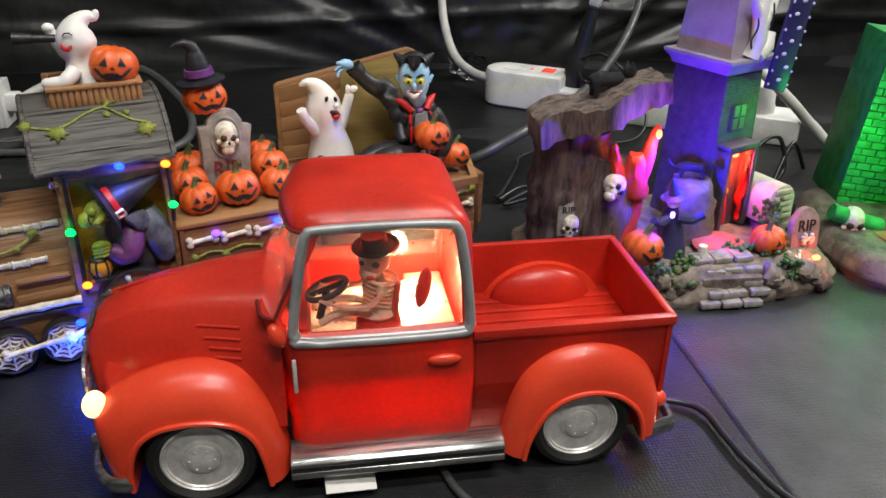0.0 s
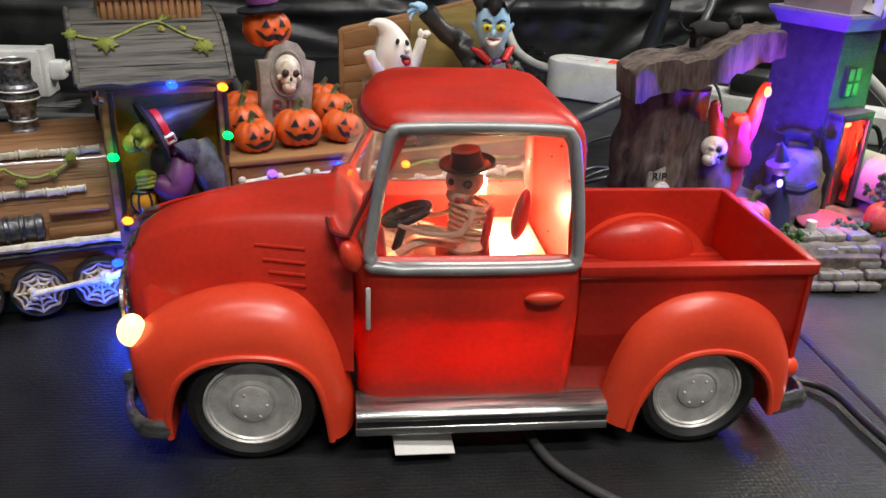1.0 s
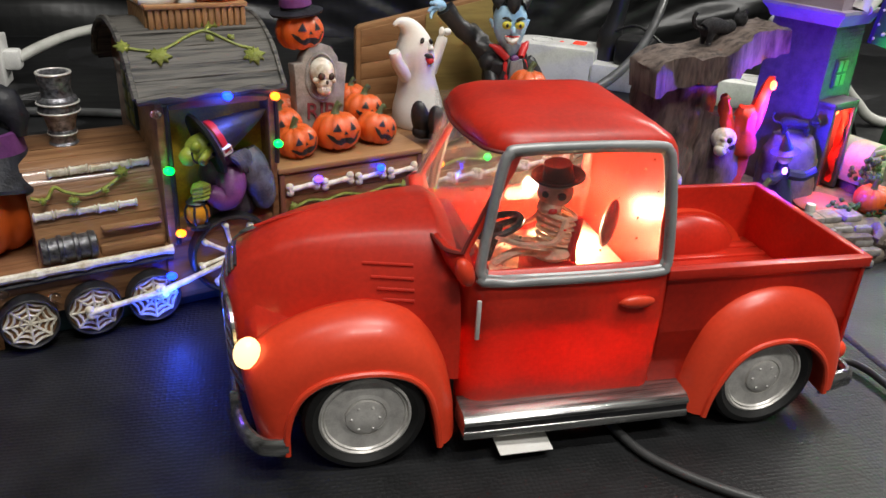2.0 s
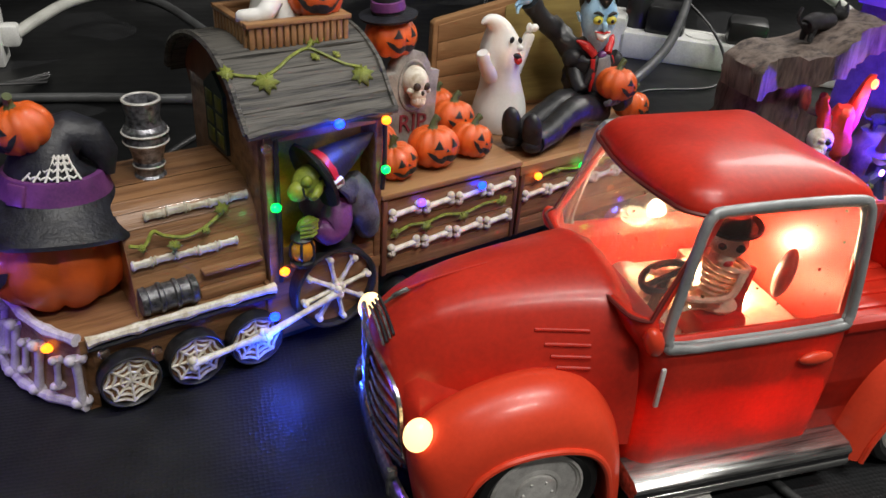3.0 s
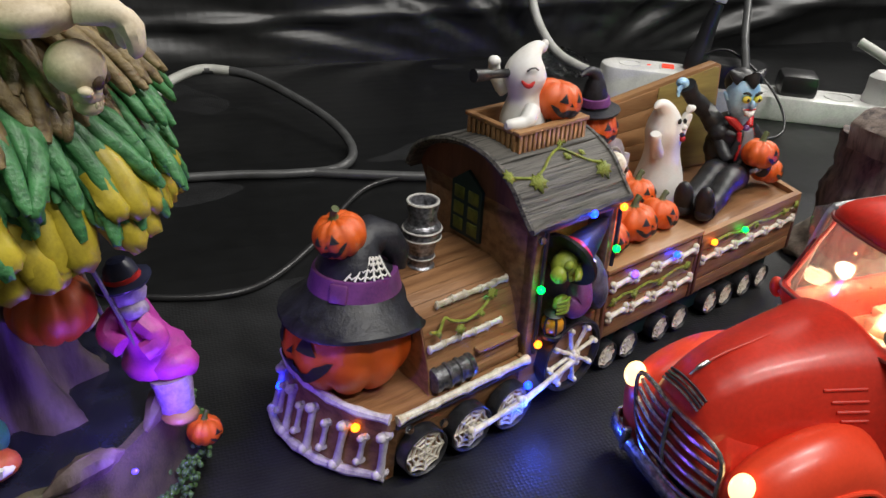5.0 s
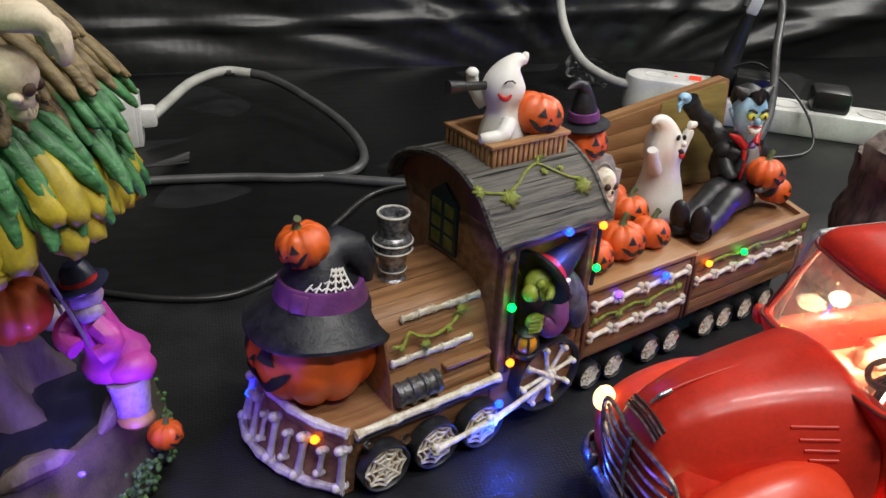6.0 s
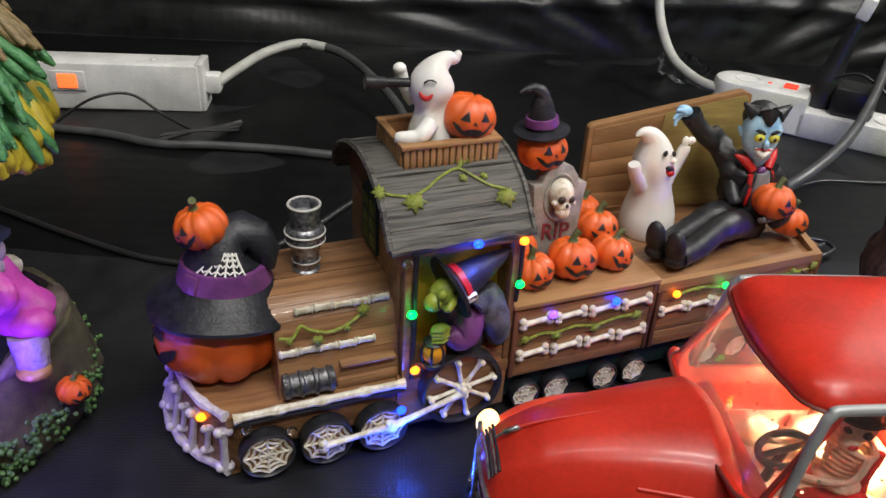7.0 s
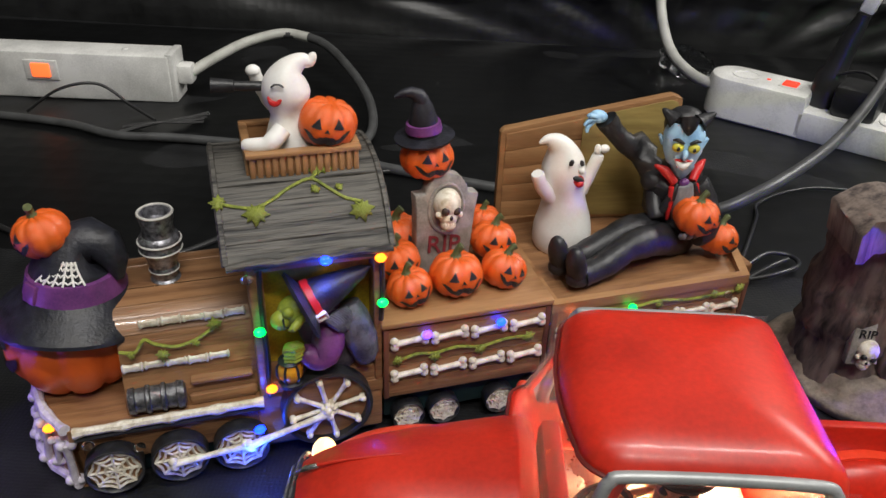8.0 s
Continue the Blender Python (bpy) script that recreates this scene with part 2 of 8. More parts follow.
def lerp_table(table, s):
    """Rows of (s, values...) read at s, smoothly."""
    if s <= table[0][0]:
        return table[0][1:]
    for r0, r1 in zip(table, table[1:]):
        if s <= r1[0]:
            k = (s - r0[0]) / (r1[0] - r0[0])
            return tuple(a + (b - a) * k for a, b in zip(r0[1:], r1[1:]))
    return table[-1][1:]
# ---- the red pickup truck ----
truck = thing("toy_truck", pose(0, -0.0095, 0, 0, 0, 1.0) @ Matrix.Diagonal((1, 0.92, 1, 1)), "red plastic vintage toy pickup truck with lit cab and headlamps", "toy truck")

# cab: level rings with openings for the windows
CAB = [(0.010, -0.0445, 0.0335, 0.0440), (0.020, -0.0450, 0.0345, 0.0458), (0.050, -0.0450, 0.0352, 0.0466), (0.068, -0.0462, 0.0352, 0.0456),
       (0.0755, -0.0510, 0.0348, 0.0438), (0.083, -0.0535, 0.0345, 0.0431), (0.112, -0.0420, 0.0337, 0.0405), (0.1185, -0.0400, 0.0325, 0.0396),
       (0.1217, -0.0392, 0.0300, 0.0380), (0.1247, -0.0365, 0.0258, 0.0342), (0.1271, -0.0322, 0.0190, 0.0280), (0.1287, -0.0255, 0.0100, 0.0180), (0.1294, -0.0150, 0.0000, 0.0070)]
NS, NC, NF = 16, 6, 12


def cab_ring(z):
    xf, xb, w = lerp_table(CAB, z)
    rf, rb = min(lerp_table([(0.06, 0.0115), (0.0755, 0.0085), (0.083, 0.0085), (0.112, 0.0120), (0.1225, 0.0130)], z)[0], 0.3 * w if z > 0.1219 else 1), min(0.0055, 0.2 * w)
    ring = [Vector((xb - rb + (xf + rf - xb + rb) * k / NS, -w, z)) for k in range(NS)]
    ring += [Vector((xf + rf - rf * math.sin(math.pi / 2 * k / NC), -w + rf - rf * math.cos(math.pi / 2 * k / NC), z)) for k in range(NC)]
    ring += [Vector((xf - 0.0030 * math.sin(math.pi * k / NF), (-w + rf) * (1 - 2 * k / NF), z)) for k in range(NF)]
    ring += [Vector((xf + rf - rf * math.cos(math.pi / 2 * k / NC), w - rf + rf * math.sin(math.pi / 2 * k / NC), z)) for k in range(NC)]
    ring += [Vector((xf + rf + (xb - rb - xf - rf) * k / NS, w, z)) for k in range(NS)]
    ring += [Vector((xb - rb + rb * math.sin(math.pi / 2 * k / NC), w - rb + rb * math.cos(math.pi / 2 * k / NC), z)) for k in range(NC)]
    ring += [Vector((xb, (w - rb) * (1 - 2 * k / NF), z)) for k in range(NF)]
    ring += [Vector((xb - rb + rb * math.cos(math.pi / 2 * k / NC), -w + rb - rb * math.sin(math.pi / 2 * k / NC), z)) for k in range(NC)]
    return ring


bm = bmesh.new()
levels = [0.010, 0.020, 0.035, 0.050, 0.060, 0.068, 0.0755, 0.083, 0.092, 0.102, 0.112, 0.1175, 0.1201, 0.1217, 0.1233, 0.1247, 0.1260, 0.1271, 0.1280, 0.1287, 0.1294]
skin = loft(bm, [cab_ring(z) for z in levels], (False, True))
gone = []
for f in bm.faces:
    c = f.calc_center_median()
    idx = sorted({k for v in f.verts for ring in skin for k, q in enumerate(ring) if q is v})
    if len(f.verts) != 4 or idx[-1] - idx[0] != 1:
        continue
    k = idx[0]
    side = k < NS or NS + 2 * NC + NF <= k < 2 * NS + 2 * NC + NF
    front = NS + 1 <= k < NS + 2 * NC + NF - 1
    if side and 0.0755 < c.z < 0.1175 or front and 0.083 < c.z < 0.1175:
        gone.append(f)
bmesh.ops.delete(bm, geom=gone, context="FACES")
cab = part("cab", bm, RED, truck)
solid = cab.modifiers.new("thickness", "SOLIDIFY")
solid.thickness, solid.offset = 0.0022, -1

# hood
HOOD = [(-0.1300, 0.010, 0.0610, 0.050), (-0.1285, 0.0165, 0.0665, 0.044), (-0.1255, 0.0205, 0.0705, 0.036), (-0.120, 0.0232, 0.0752, 0.03), (-0.111, 0.0258, 0.0800, 0.03),
        (-0.100, 0.0285, 0.0835, 0.03), (-0.088, 0.0318, 0.0858, 0.03), (-0.075, 0.0352, 0.0876, 0.03), (-0.062, 0.0392, 0.0890, 0.03), (-0.052, 0.0428, 0.0895, 0.03), (-0.046, 0.0440, 0.0850, 0.03)]
bm = bmesh.new()
rings = []
for a in range(41):
    x = HOOD[0][0] + (HOOD[-1][0] - HOOD[0][0]) * (a / 40) ** 1.15
    w, zt, zb = lerp_table(HOOD, x)
    ring = []
    for k in range(33):
        s = math.pi * k / 32
        e = 0.74 + 0.1 * (x + 0.13) / 0.085
        y = -math.copysign(abs(math.cos(s)) ** e, math.cos(s)) * w
        ridge = 0.0008 * max(0, 1 - abs(y) / 0.004) + 0.0012 * math.exp(-((abs(y) / w - 0.62) / 0.1) ** 2)
        ring.append((x, y, zb + (zt - zb) * math.sin(s) ** 0.72 + ridge * math.sin(s)))
    rings.append(ring)
loft(bm, rings)
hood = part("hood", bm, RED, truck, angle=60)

# louvres on both flanks of the hood
def hood_y(x, z):
    w, zt, zb = lerp_table(HOOD, x)
    s = math.asin(min(0.999, ((z - zb) / (zt - zb)) ** (1 / 0.72)))
    return w * math.cos(s) ** (0.74 + 0.1 * (x + 0.13) / 0.085)


for sy in (-1, 1):
    for x0, z in ((-0.0805, 0.0735), (-0.0775, 0.0690), (-0.0755, 0.0650), (-0.0735, 0.0612)):
        bm = bmesh.new()
        tube(bm, [(x, sy * (hood_y(x, z) + 0.0001), z) for x in [x0 + (-0.0625 - x0) * k / 8 for k in range(9)]], 0.0007, 8)
        part("louvre", bm, RED, hood)

# chrome slot and small ornament on the nose
bm = bmesh.new()
for k in range(4):
    z = 0.0668 + 0.0013 * k
    tube(bm, [(-0.1288 + 0.0011 * k + 0.0000009 * (j * j), j * 0.0021, z - 0.000045 * j * j) for j in range(-6, 7)], 0.0006, 6, mi=k % 2)
part("nose_slot", bm, [CHROME, BLACK], hood, "black and chrome slotted badge")
bm = bmesh.new()
tube(bm, spline([(-0.126, 0, 0.0740), (-0.1215, 0, 0.0772), (-0.114, 0, 0.0800)], 5), [0.0006] * 4 + [0.0011] * 4 + [0.0004] * 3, 8)
part("ornament", bm, [CHROME], hood, "small chrome ornament")
bm = bmesh.new()
tube(bm, spline([(-0.118, 0, 0.0790), (-0.108, 0, 0.0822), (-0.09, 0, 0.0862)], 5), [0.0007] * 5 + [0.0005] * 5 + [0.0002], 8)
part("hood_crease", bm, RED, hood)

# nose panel and grille between the front fenders
bm = bmesh.new()
rings = []
for z, xf, w in ((0.016, -0.119, 0.030), (0.026, -0.1245, 0.031), (0.040, -0.1265, 0.030), (0.052, -0.1265, 0.026), (0.060, -0.1255, 0.018)):
    rings.append([(xf + 0.0035 * (j / 6) ** 2 + 0.004 * abs(j / 6) ** 6, w * j / 6, z) for j in range(-6, 7)] + [(-0.10, w * j / 6, z) for j in range(6, -7, -1)])
loft(bm, rings)
part("nose_panel", bm, RED, truck)
grille = part("grille", (lambda b: (tube(b, spline([(-0.1275, -0.029, 0.0560), (-0.1305, 0, 0.0590), (-0.1275, 0.029, 0.0560), (-0.126, 0.031, 0.038), (-0.122, 0.027, 0.020), (-0.1245, 0, 0.0175), (-0.122, -0.027, 0.020), (-0.126, -0.031, 0.038)], 5, True), 0.0011, 6, True), b)[1])(bmesh.new()), CHROME, truck, "brass-toned chrome grille")
for k in range(6):
    z = 0.0235 + 0.0058 * k
    bow = 0.0008 * k
    bm = bmesh.new()
    w = 0.0285 + 0.002 * math.sin(k / 5 * math.pi)
    tube(bm, spline([(-0.1245 - bow * 0.6, -w, z), (-0.1295 - bow * 0.2, -w * 0.5, z + 0.0008), (-0.1305, 0, z + 0.001), (-0.1295 - bow * 0.2, w * 0.5, z + 0.0008), (-0.1245 - bow * 0.6, w, z)], 4), 0.0011, 6, flat=(0.8, 1.1))
    part("grille_bar", bm, CHROME, grille)
bm = bmesh.new()
tube(bm, spline([(-0.1252, 0, 0.018), (-0.131, 0, 0.036), (-0.1312, 0, 0.058)], 5), 0.0011, 6)
part("grille_post", bm, CHROME, grille)

# fenders: skin between the line on the body and the wheel arch
F_OUT = [(-0.1215, 0.010), (-0.1248, 0.028), (-0.1258, 0.0405), (-0.1215, 0.0480), (-0.112, 0.0552), (-0.098, 0.0608), (-0.083, 0.0630), (-0.069, 0.0608), (-0.058, 0.0535), (-0.0505, 0.040), (-0.0462, 0.020), (-0.0450, 0.0075)]
F_IN = [(-0.1105, 0.0100), (-0.1105, 0.0190), (-0.1085, 0.0280), (-0.1045, 0.0352), (-0.0975, 0.0400), (-0.0895, 0.0418), (-0.0815, 0.0422), (-0.0730, 0.0412), (-0.0650, 0.0378), (-0.0590, 0.0305), (-0.0558, 0.0190), (-0.0540, 0.0065)]
R_OUT = [(0.0460, 0.0090), (0.0480, 0.020), (0.0505, 0.0330), (0.0565, 0.0470), (0.0670, 0.0565), (0.0790, 0.0605), (0.0910, 0.0602), (0.1030, 0.0560), (0.1130, 0.0480), (0.1195, 0.0360), (0.1215, 0.024), (0.1215, 0.0120)]
R_IN = [(0.0570, 0.0065), (0.0585, 0.0150), (0.0615, 0.0230), (0.0660, 0.0310), (0.0720, 0.0365), (0.0790, 0.0393), (0.0870, 0.0400), (0.0950, 0.0385), (0.1020, 0.0345), (0.1080, 0.0280), (0.1110, 0.0200), (0.1120, 0.0120)]


def fender(name, outer, inner, sy, y_body, y_lip, valley):
    o, i = (spline([(x, 0, z) for x, z in some], 5) for some in (outer, inner))
    bm = bmesh.new()
    rings = []
    for a in range(len(o)):
        ring = []
        for k in range(10):
            s = math.pi / 2 * k / 9
            blend = 1 - math.cos(s) ** 0.9
            y = y_body + (y_lip - y_body) * math.sin(s) ** 0.85
            rise = max(0.0, 1 - (y - y_body) / (0.42 * (y_lip - y_body))) ** 2
            p = o[a].lerp(i[a], blend ** 1.15 + valley * rise)
            ring.append((p.x, sy * y, p.z))
        ring.append((i[a].x, sy * (y_lip + 0.0012), i[a].z))
        d = (i[a] - o[a]).normalized() * 0.0012
        ring.append((i[a].x + d.x, sy * (y_lip + 0.0006), i[a].z + d.z))
        ring.append((i[a].x + d.x, sy * (y_lip - 0.003), i[a].z + d.z))
        ring.append((i[a].x, sy * y_body, i[a].z))
        rings.append(ring)
    loft(bm, rings)
    ob = part(name, bm, FENDER, truck, angle=50)
    bm = bmesh.new()
    tube(bm, [(p.x, sy * (y_lip + 0.0004), p.z) for p in i], 0.0013, 8)
    part("arch_lip", bm, FENDER, ob)
    return ob


def wheel(x, sy):
    w = part("wheel", (lambda b: (lathe(b, [(0.0158, -0.007), (0.0195, -0.0085), (0.0220, -0.0080), (0.0230, -0.0065), (0.0230, 0.0065), (0.0220, 0.0085), (0.0195, 0.0092), (0.0158, 0.006)], 48), b)[1])(bmesh.new()), TYRE, truck, "black tyre on silver rim", Matrix.Translation((x, sy * 0.0432, 0.021)) @ pose(0, 0, 0, 90 * (1 if sy < 0 else -1), 0, 0))
    bm = bmesh.new()
    lathe(bm, [(0.0169, 0.0062), (0.0172, 0.0074), (0.0163, 0.0078), (0.0158, 0.0066), (0.0152, 0.0070), (0.0144, 0.0058), (0.0138, 0.0060), (0.0132, 0.0048), (0.0105, 0.0044), (0.0100, 0.0060), (0.0080, 0.0068), (0.0076, 0.0060), (0.0072, 0.0074), (0.0050, 0.0082), (0.0001, 0.0084)], 48)
    rim = part("rim", bm, SILVER, w, "silver painted stepped rim")
    for k in range(6):
        bm = bmesh.new()
        blob(bm, (0.0052 * math.cos(k * math.pi / 3), 0.0052 * math.sin(k * math.pi / 3), 0.0081), (0.0007, 0.0007, 0.0004), n=6)
        part("lug_nut", bm, SILVER, w)
    bm = bmesh.new()
    for k in range(64):
        a = 2 * math.pi * k / 64
        slab(bm, 0.0229, 0.0234, -0.0005, 0.0005, -0.0055, 0.0055, m=pose(0, 0, 0, 0, 0, math.degrees(a)))
    part("tread", bm, TYRE, w)


for sy in (-1, 1):
    ob = fender("front_fender", F_OUT, F_IN, sy, 0.0245, 0.0535, 0.42)
    part("headlamp", (lambda b: (blob(b, (0, 0, 0), (0.0048, 0.0051, 0.0061), n=24), b)[1])(bmesh.new()), LAMPGLASS, ob, "glowing warm white headlamp", pose(-0.1228, sy * 0.0400, 0.0470, 0, 12, 0))
    ob = fender("rear_fender", R_OUT, R_IN, sy, 0.036, 0.0535, 0.0)
    bm = bmesh.new()
    blob(bm, (0.1215, sy * 0.043, 0.0265), (0.004, 0.004, 0.0045), n=12)
    part("tail_lamp", bm, FENDER, ob)
    wheel(-0.082, sy)
    wheel(0.083, sy)
    # running board
    bm = bmesh.new()
    prism(bm, [(0, 0.0095), (0, 0.0125), (0.001, 0.0130), (0.001, 0.0150), (0, 0.0155), (0, 0.0172), (0.003, 0.0190), (0.016, 0.0196), (0.016, 0.0095)], -0.0455, 0.0475, 0.0004, m=Matrix(((0, 1, 0, 0), (-sy, 0, 0, sy * 0.0562), (0, 0, 1, 0), (0, 0, 0, 1))))
    part("running_board", bm, CHROME, truck, "scuffed chrome running board")
    bm = bmesh.new()
    slab(bm, -0.045, 0.047, sy * 0.0555 - 0.0003, sy * 0.0555 + 0.0003, 0.0130, 0.0150)
    part("board_groove", bm, BLACK, truck)
    # bumpers
    bm = bmesh.new()
    tube(bm, spline([(-0.110, sy * 0.0535, 0.0135), (-0.1195, sy * 0.0520, 0.0140), (-0.1262, sy * 0.0420, 0.0165), (-0.1285, sy * 0.020, 0.0170), (-0.1290, 0, 0.0170)], 6), 0.0034, 10, flat=(0.55, 1.15))
    part("front_bumper", bm, CHROME, truck, "chrome bumper")
    bm = bmesh.new()
    slab(bm, -0.1305, -0.1265, sy * 0.030 - 0.0018, sy * 0.030 + 0.0018, 0.012, 0.0245, 0.0011)
    part("bumper_guard", bm, CHROME, truck)
    bm = bmesh.new()
    tube(bm, spline([(0.1130, sy * 0.0500, 0.0130), (0.1240, sy * 0.0480, 0.0140), (0.1285, sy * 0.0430, 0.0150), (0.1295, 0, 0.0155)], 6), 0.0042, 10, flat=(0.5, 1.1))
    part("rear_bumper", bm, CHROME, truck, "chrome bumper")
    # window frame
    def on_door(x, z, out=0.0006):
        return (x, sy * (lerp_table(CAB, z)[2] + out), z)
    corners = [(-0.0365, 0.0715), (-0.0400, 0.0740), (-0.0407, 0.0785), (-0.0378, 0.0970), (-0.0345, 0.1140), (-0.0325, 0.1182), (-0.0285, 0.1196), (0.0, 0.1200), (0.0230, 0.1194), (0.0270, 0.1175), (0.0286, 0.1130), (0.0312, 0.0950), (0.0325, 0.0780), (0.0318, 0.0735), (0.0285, 0.0713), (0.0, 0.0708)]
    bm = bmesh.new()
    tube(bm, spline([on_door(x, z) for x, z in corners], 4, True), 0.0019, 10, True, flat=(1.0, 1.0), up=(0, 1, 0))
    tube(bm, spline([on_door(x * 0.962 - 0.0001, 0.0955 + (z - 0.0955) * 0.945, -0.0006) for x, z in corners], 4, True), 0.0013, 8, True, up=(0, 1, 0))
    part("side_window_frame", bm, FRAMEGREY, truck, "silver grey window frame")
    bm = bmesh.new()
    slab(bm, -0.0415, 0.0325, -0.0004, 0.0004, 0.0700, 0.1195, m=Matrix.Translation((0, sy * 0.0415, 0.0)) @ Matrix.Translation((0, 0, 0.095)) @ pose(0, 0, 0, -sy * 4.6, 0, 0) @ Matrix.Translation((0, -sy * 0.0012, -0.095)))
    pane = part("side_window", bm, GLASS if sy < 0 else FROSTGLASS, truck, "clear plastic side window")
    pane.visible_shadow = False
    # door handle, hinge strip, mirror, door seams
    bm = bmesh.new()
    blob(bm, (0.0213, sy * 0.0475, 0.0602), (0.0072, 0.0022, 0.0026), n=16)
    slab(bm, 0.0145, 0.028, sy * 0.0462 - 0.001, sy * 0.0462 + 0.001, 0.0588, 0.0600, 0.0004)
    part("door_handle", bm, FENDER, truck)
    bm = bmesh.new()
    slab(bm, -0.0418, -0.0400, sy * 0.0472 - 0.0008, sy * 0.0472 + 0.0008, 0.0490, 0.0655, 0.0006)
    part("hinge_strip", bm, SILVER, truck, "silver hinge strip")
    bm = bmesh.new()
    blob(bm, (-0.0468, sy * 0.0462, 0.0768), (0.0034, 0.0036, 0.0058), pose(0, 0, 0, 0, -20, 0), 14)
    tube(bm, [(-0.047, sy * 0.041, 0.076), (-0.047, sy * 0.046, 0.077)], 0.0018, 8)
    part("wing_mirror", bm, FENDER, truck)

# windscreen
bm = bmesh.new()
ring0, ring1 = (cab_ring(z)[NS:NS + 2 * NC + NF + 1] for z in (0.0815, 0.1190))
loft(bm, [[p + Vector((0.0008, -p.y * 0.012, 0)) for p in r] for r in (ring0, ring1)] + [[p + Vector((0.0016, -p.y * 0.03, 0)) for p in r] for r in (ring1, ring0)], closed=False, loop=True)
pane = part("windscreen", bm, HAZYGLASS, truck, "clear plastic windscreen")
pane.visible_shadow = False
bm = bmesh.new()
rows = [cab_ring(z)[NS + 1:NS + 2 * NC + NF] for z in (0.0828, 0.092, 0.102, 0.112, 0.1180)]
edge = [p for p in rows[0]] + [r[-1] for r in rows[1:-1]] + rows[-1][::-1] + [r[0] for r in rows[-2:0:-1]]
tube(bm, [p + Vector((-0.0002, 0, 0)) for p in edge], 0.0008, 6, True)
part("windscreen_seal", bm, paint("dark_red_seal", (0.16, 0.02, 0.015), 0.5), truck, "dark thin windscreen seal")

# load bed
BW = 0.0442
bm = bmesh.new()
slab(bm, 0.034, 0.122, -0.043, 0.043, 0.028, 0.0435, 0.001)
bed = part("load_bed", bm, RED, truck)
for sy in (-1, 1):
    bm = bmesh.new()
    prism(bm, [(0, 0.012), (0, 0.0655), (-0.0022, 0.0672), (-0.0022, 0.0712), (0.0016, 0.0716), (0.0022, 0.0712), (0.0022, 0.012)], 0.034, 0.1235, 0.0004, m=Matrix(((0, 1, 0, 0), (-sy, 0, 0, sy * (BW - 0.0012)), (0, 0, 1, 0), (0, 0, 0, 1))))
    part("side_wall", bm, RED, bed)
    bm = bmesh.new()
    blob(bm, (0.083, sy * 0.0335, 0.0435), (0.0262, 0.0100, 0.0165), n=32)
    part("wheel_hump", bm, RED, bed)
bm = bmesh.new()
prism(bm, [(0, 0.026), (0.0, 0.0655), (0.0022, 0.0672), (0.0022, 0.0712), (-0.0006, 0.0714), (-0.0016, 0.0712), (-0.0016, 0.026)], -0.0442, 0.0442, 0.0004, m=Matrix.Translation((0.1222, 0, 0)))
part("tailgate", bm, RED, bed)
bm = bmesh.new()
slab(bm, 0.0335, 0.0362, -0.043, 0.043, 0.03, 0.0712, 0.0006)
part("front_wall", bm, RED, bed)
for k in range(7):
    y = -0.030 + 0.010 * k
    bm = bmesh.new()
    slab(bm, 0.037, 0.120, y - 0.0022, y + 0.0022, 0.0425, 0.0447, 0.0007)
    part("floor_rib", bm, RED, bed)
# chassis
bm = bmesh.new()
slab(bm, -0.112, 0.115, -0.034, 0.034, 0.012, 0.03, 0.002)
part("chassis", bm, BLACK, truck, "black underside")
bm = bmesh.new()
slab(bm, -0.032, -0.010, -0.0080, 0.010, -0.0002, 0.0002, m=pose(0, -0.0500, 0.0030, 9, 3, 4))
part("paper_tag", bm, WHITE, truck, "white paper tag hanging under the running board")

# the lit cab interior
bm = bmesh.new()
slab(bm, -0.043, 0.031, -0.040, 0.040, 0.050, 0.0545, 0.001)
slab(bm, 0.012, 0.031, -0.039, 0.039, 0.054, 0.0600, 0.0015)
part("cab_floor", bm, CREAM, truck, "cream glitter-strewn cab floor")
# drifts of pale snow on the cab floor
rnd = random.Random(31)
for cx, cy, s in ((-0.033, 0.020, 0.010), (-0.030, -0.026, 0.008), (-0.018, 0.026, 0.012), (-0.012, 0.008, 0.009), (0.010, 0.024, 0.013), (0.018, -0.020, 0.011), (0.020, 0.004, 0.010), (-0.036, 0.002, 0.008), (0.004, -0.030, 0.009)):
    bm = bmesh.new()
    blob(bm, (cx, cy, 0.0555), (s, s * 0.8, s * rnd.uniform(0.35, 0.75)), n=18)
    rough_up(bm, 0.0016, 240, cx * 90)
    part("snow_drift", bm, CREAM, truck)
# dashboard shelf
bm = bmesh.new()
slab(bm, -0.042, -0.034, -0.036, 0.036, 0.0540, 0.0740, 0.003)
part("dashboard", bm, SEATRED, truck, "red dashboard")
bm = bmesh.new()
slab(bm, -0.014, 0.006, -0.026, -0.004, 0.0535, 0.0665, 0.003)
part("seat_cushion", bm, SEATRED, truck, "red seat cushion")
bm = bmesh.new()
blob(bm, (0, 0, 0.0850), (0.0030, 0.0062, 0.0100), n=18, m=pose(0.004, -0.021, 0, 0, 8, -25))
tube(bm, [(0.0045, -0.020, 0.0600), (0.0030, -0.0205, 0.0720), (0.0042, -0.021, 0.0850)], 0.0018, 8)
part("seat_back", bm, SEATRED, truck, "red seat back")
bm = bmesh.new()
tube(bm, [(-0.026 + 0.0085 * math.cos(a), -0.014 + 0.0085 * math.sin(a), 0.0805 + 0.003 * math.cos(a)) for a in [2 * math.pi * k / 20 for k in range(20)]], 0.0015, 6, True)
tube(bm, [(-0.026, -0.014, 0.080), (-0.030, -0.014, 0.066)], 0.0018, 6)
tube(bm, [(-0.0345, -0.014, 0.0775), (-0.0175, -0.014, 0.0835)], 0.0013, 6)
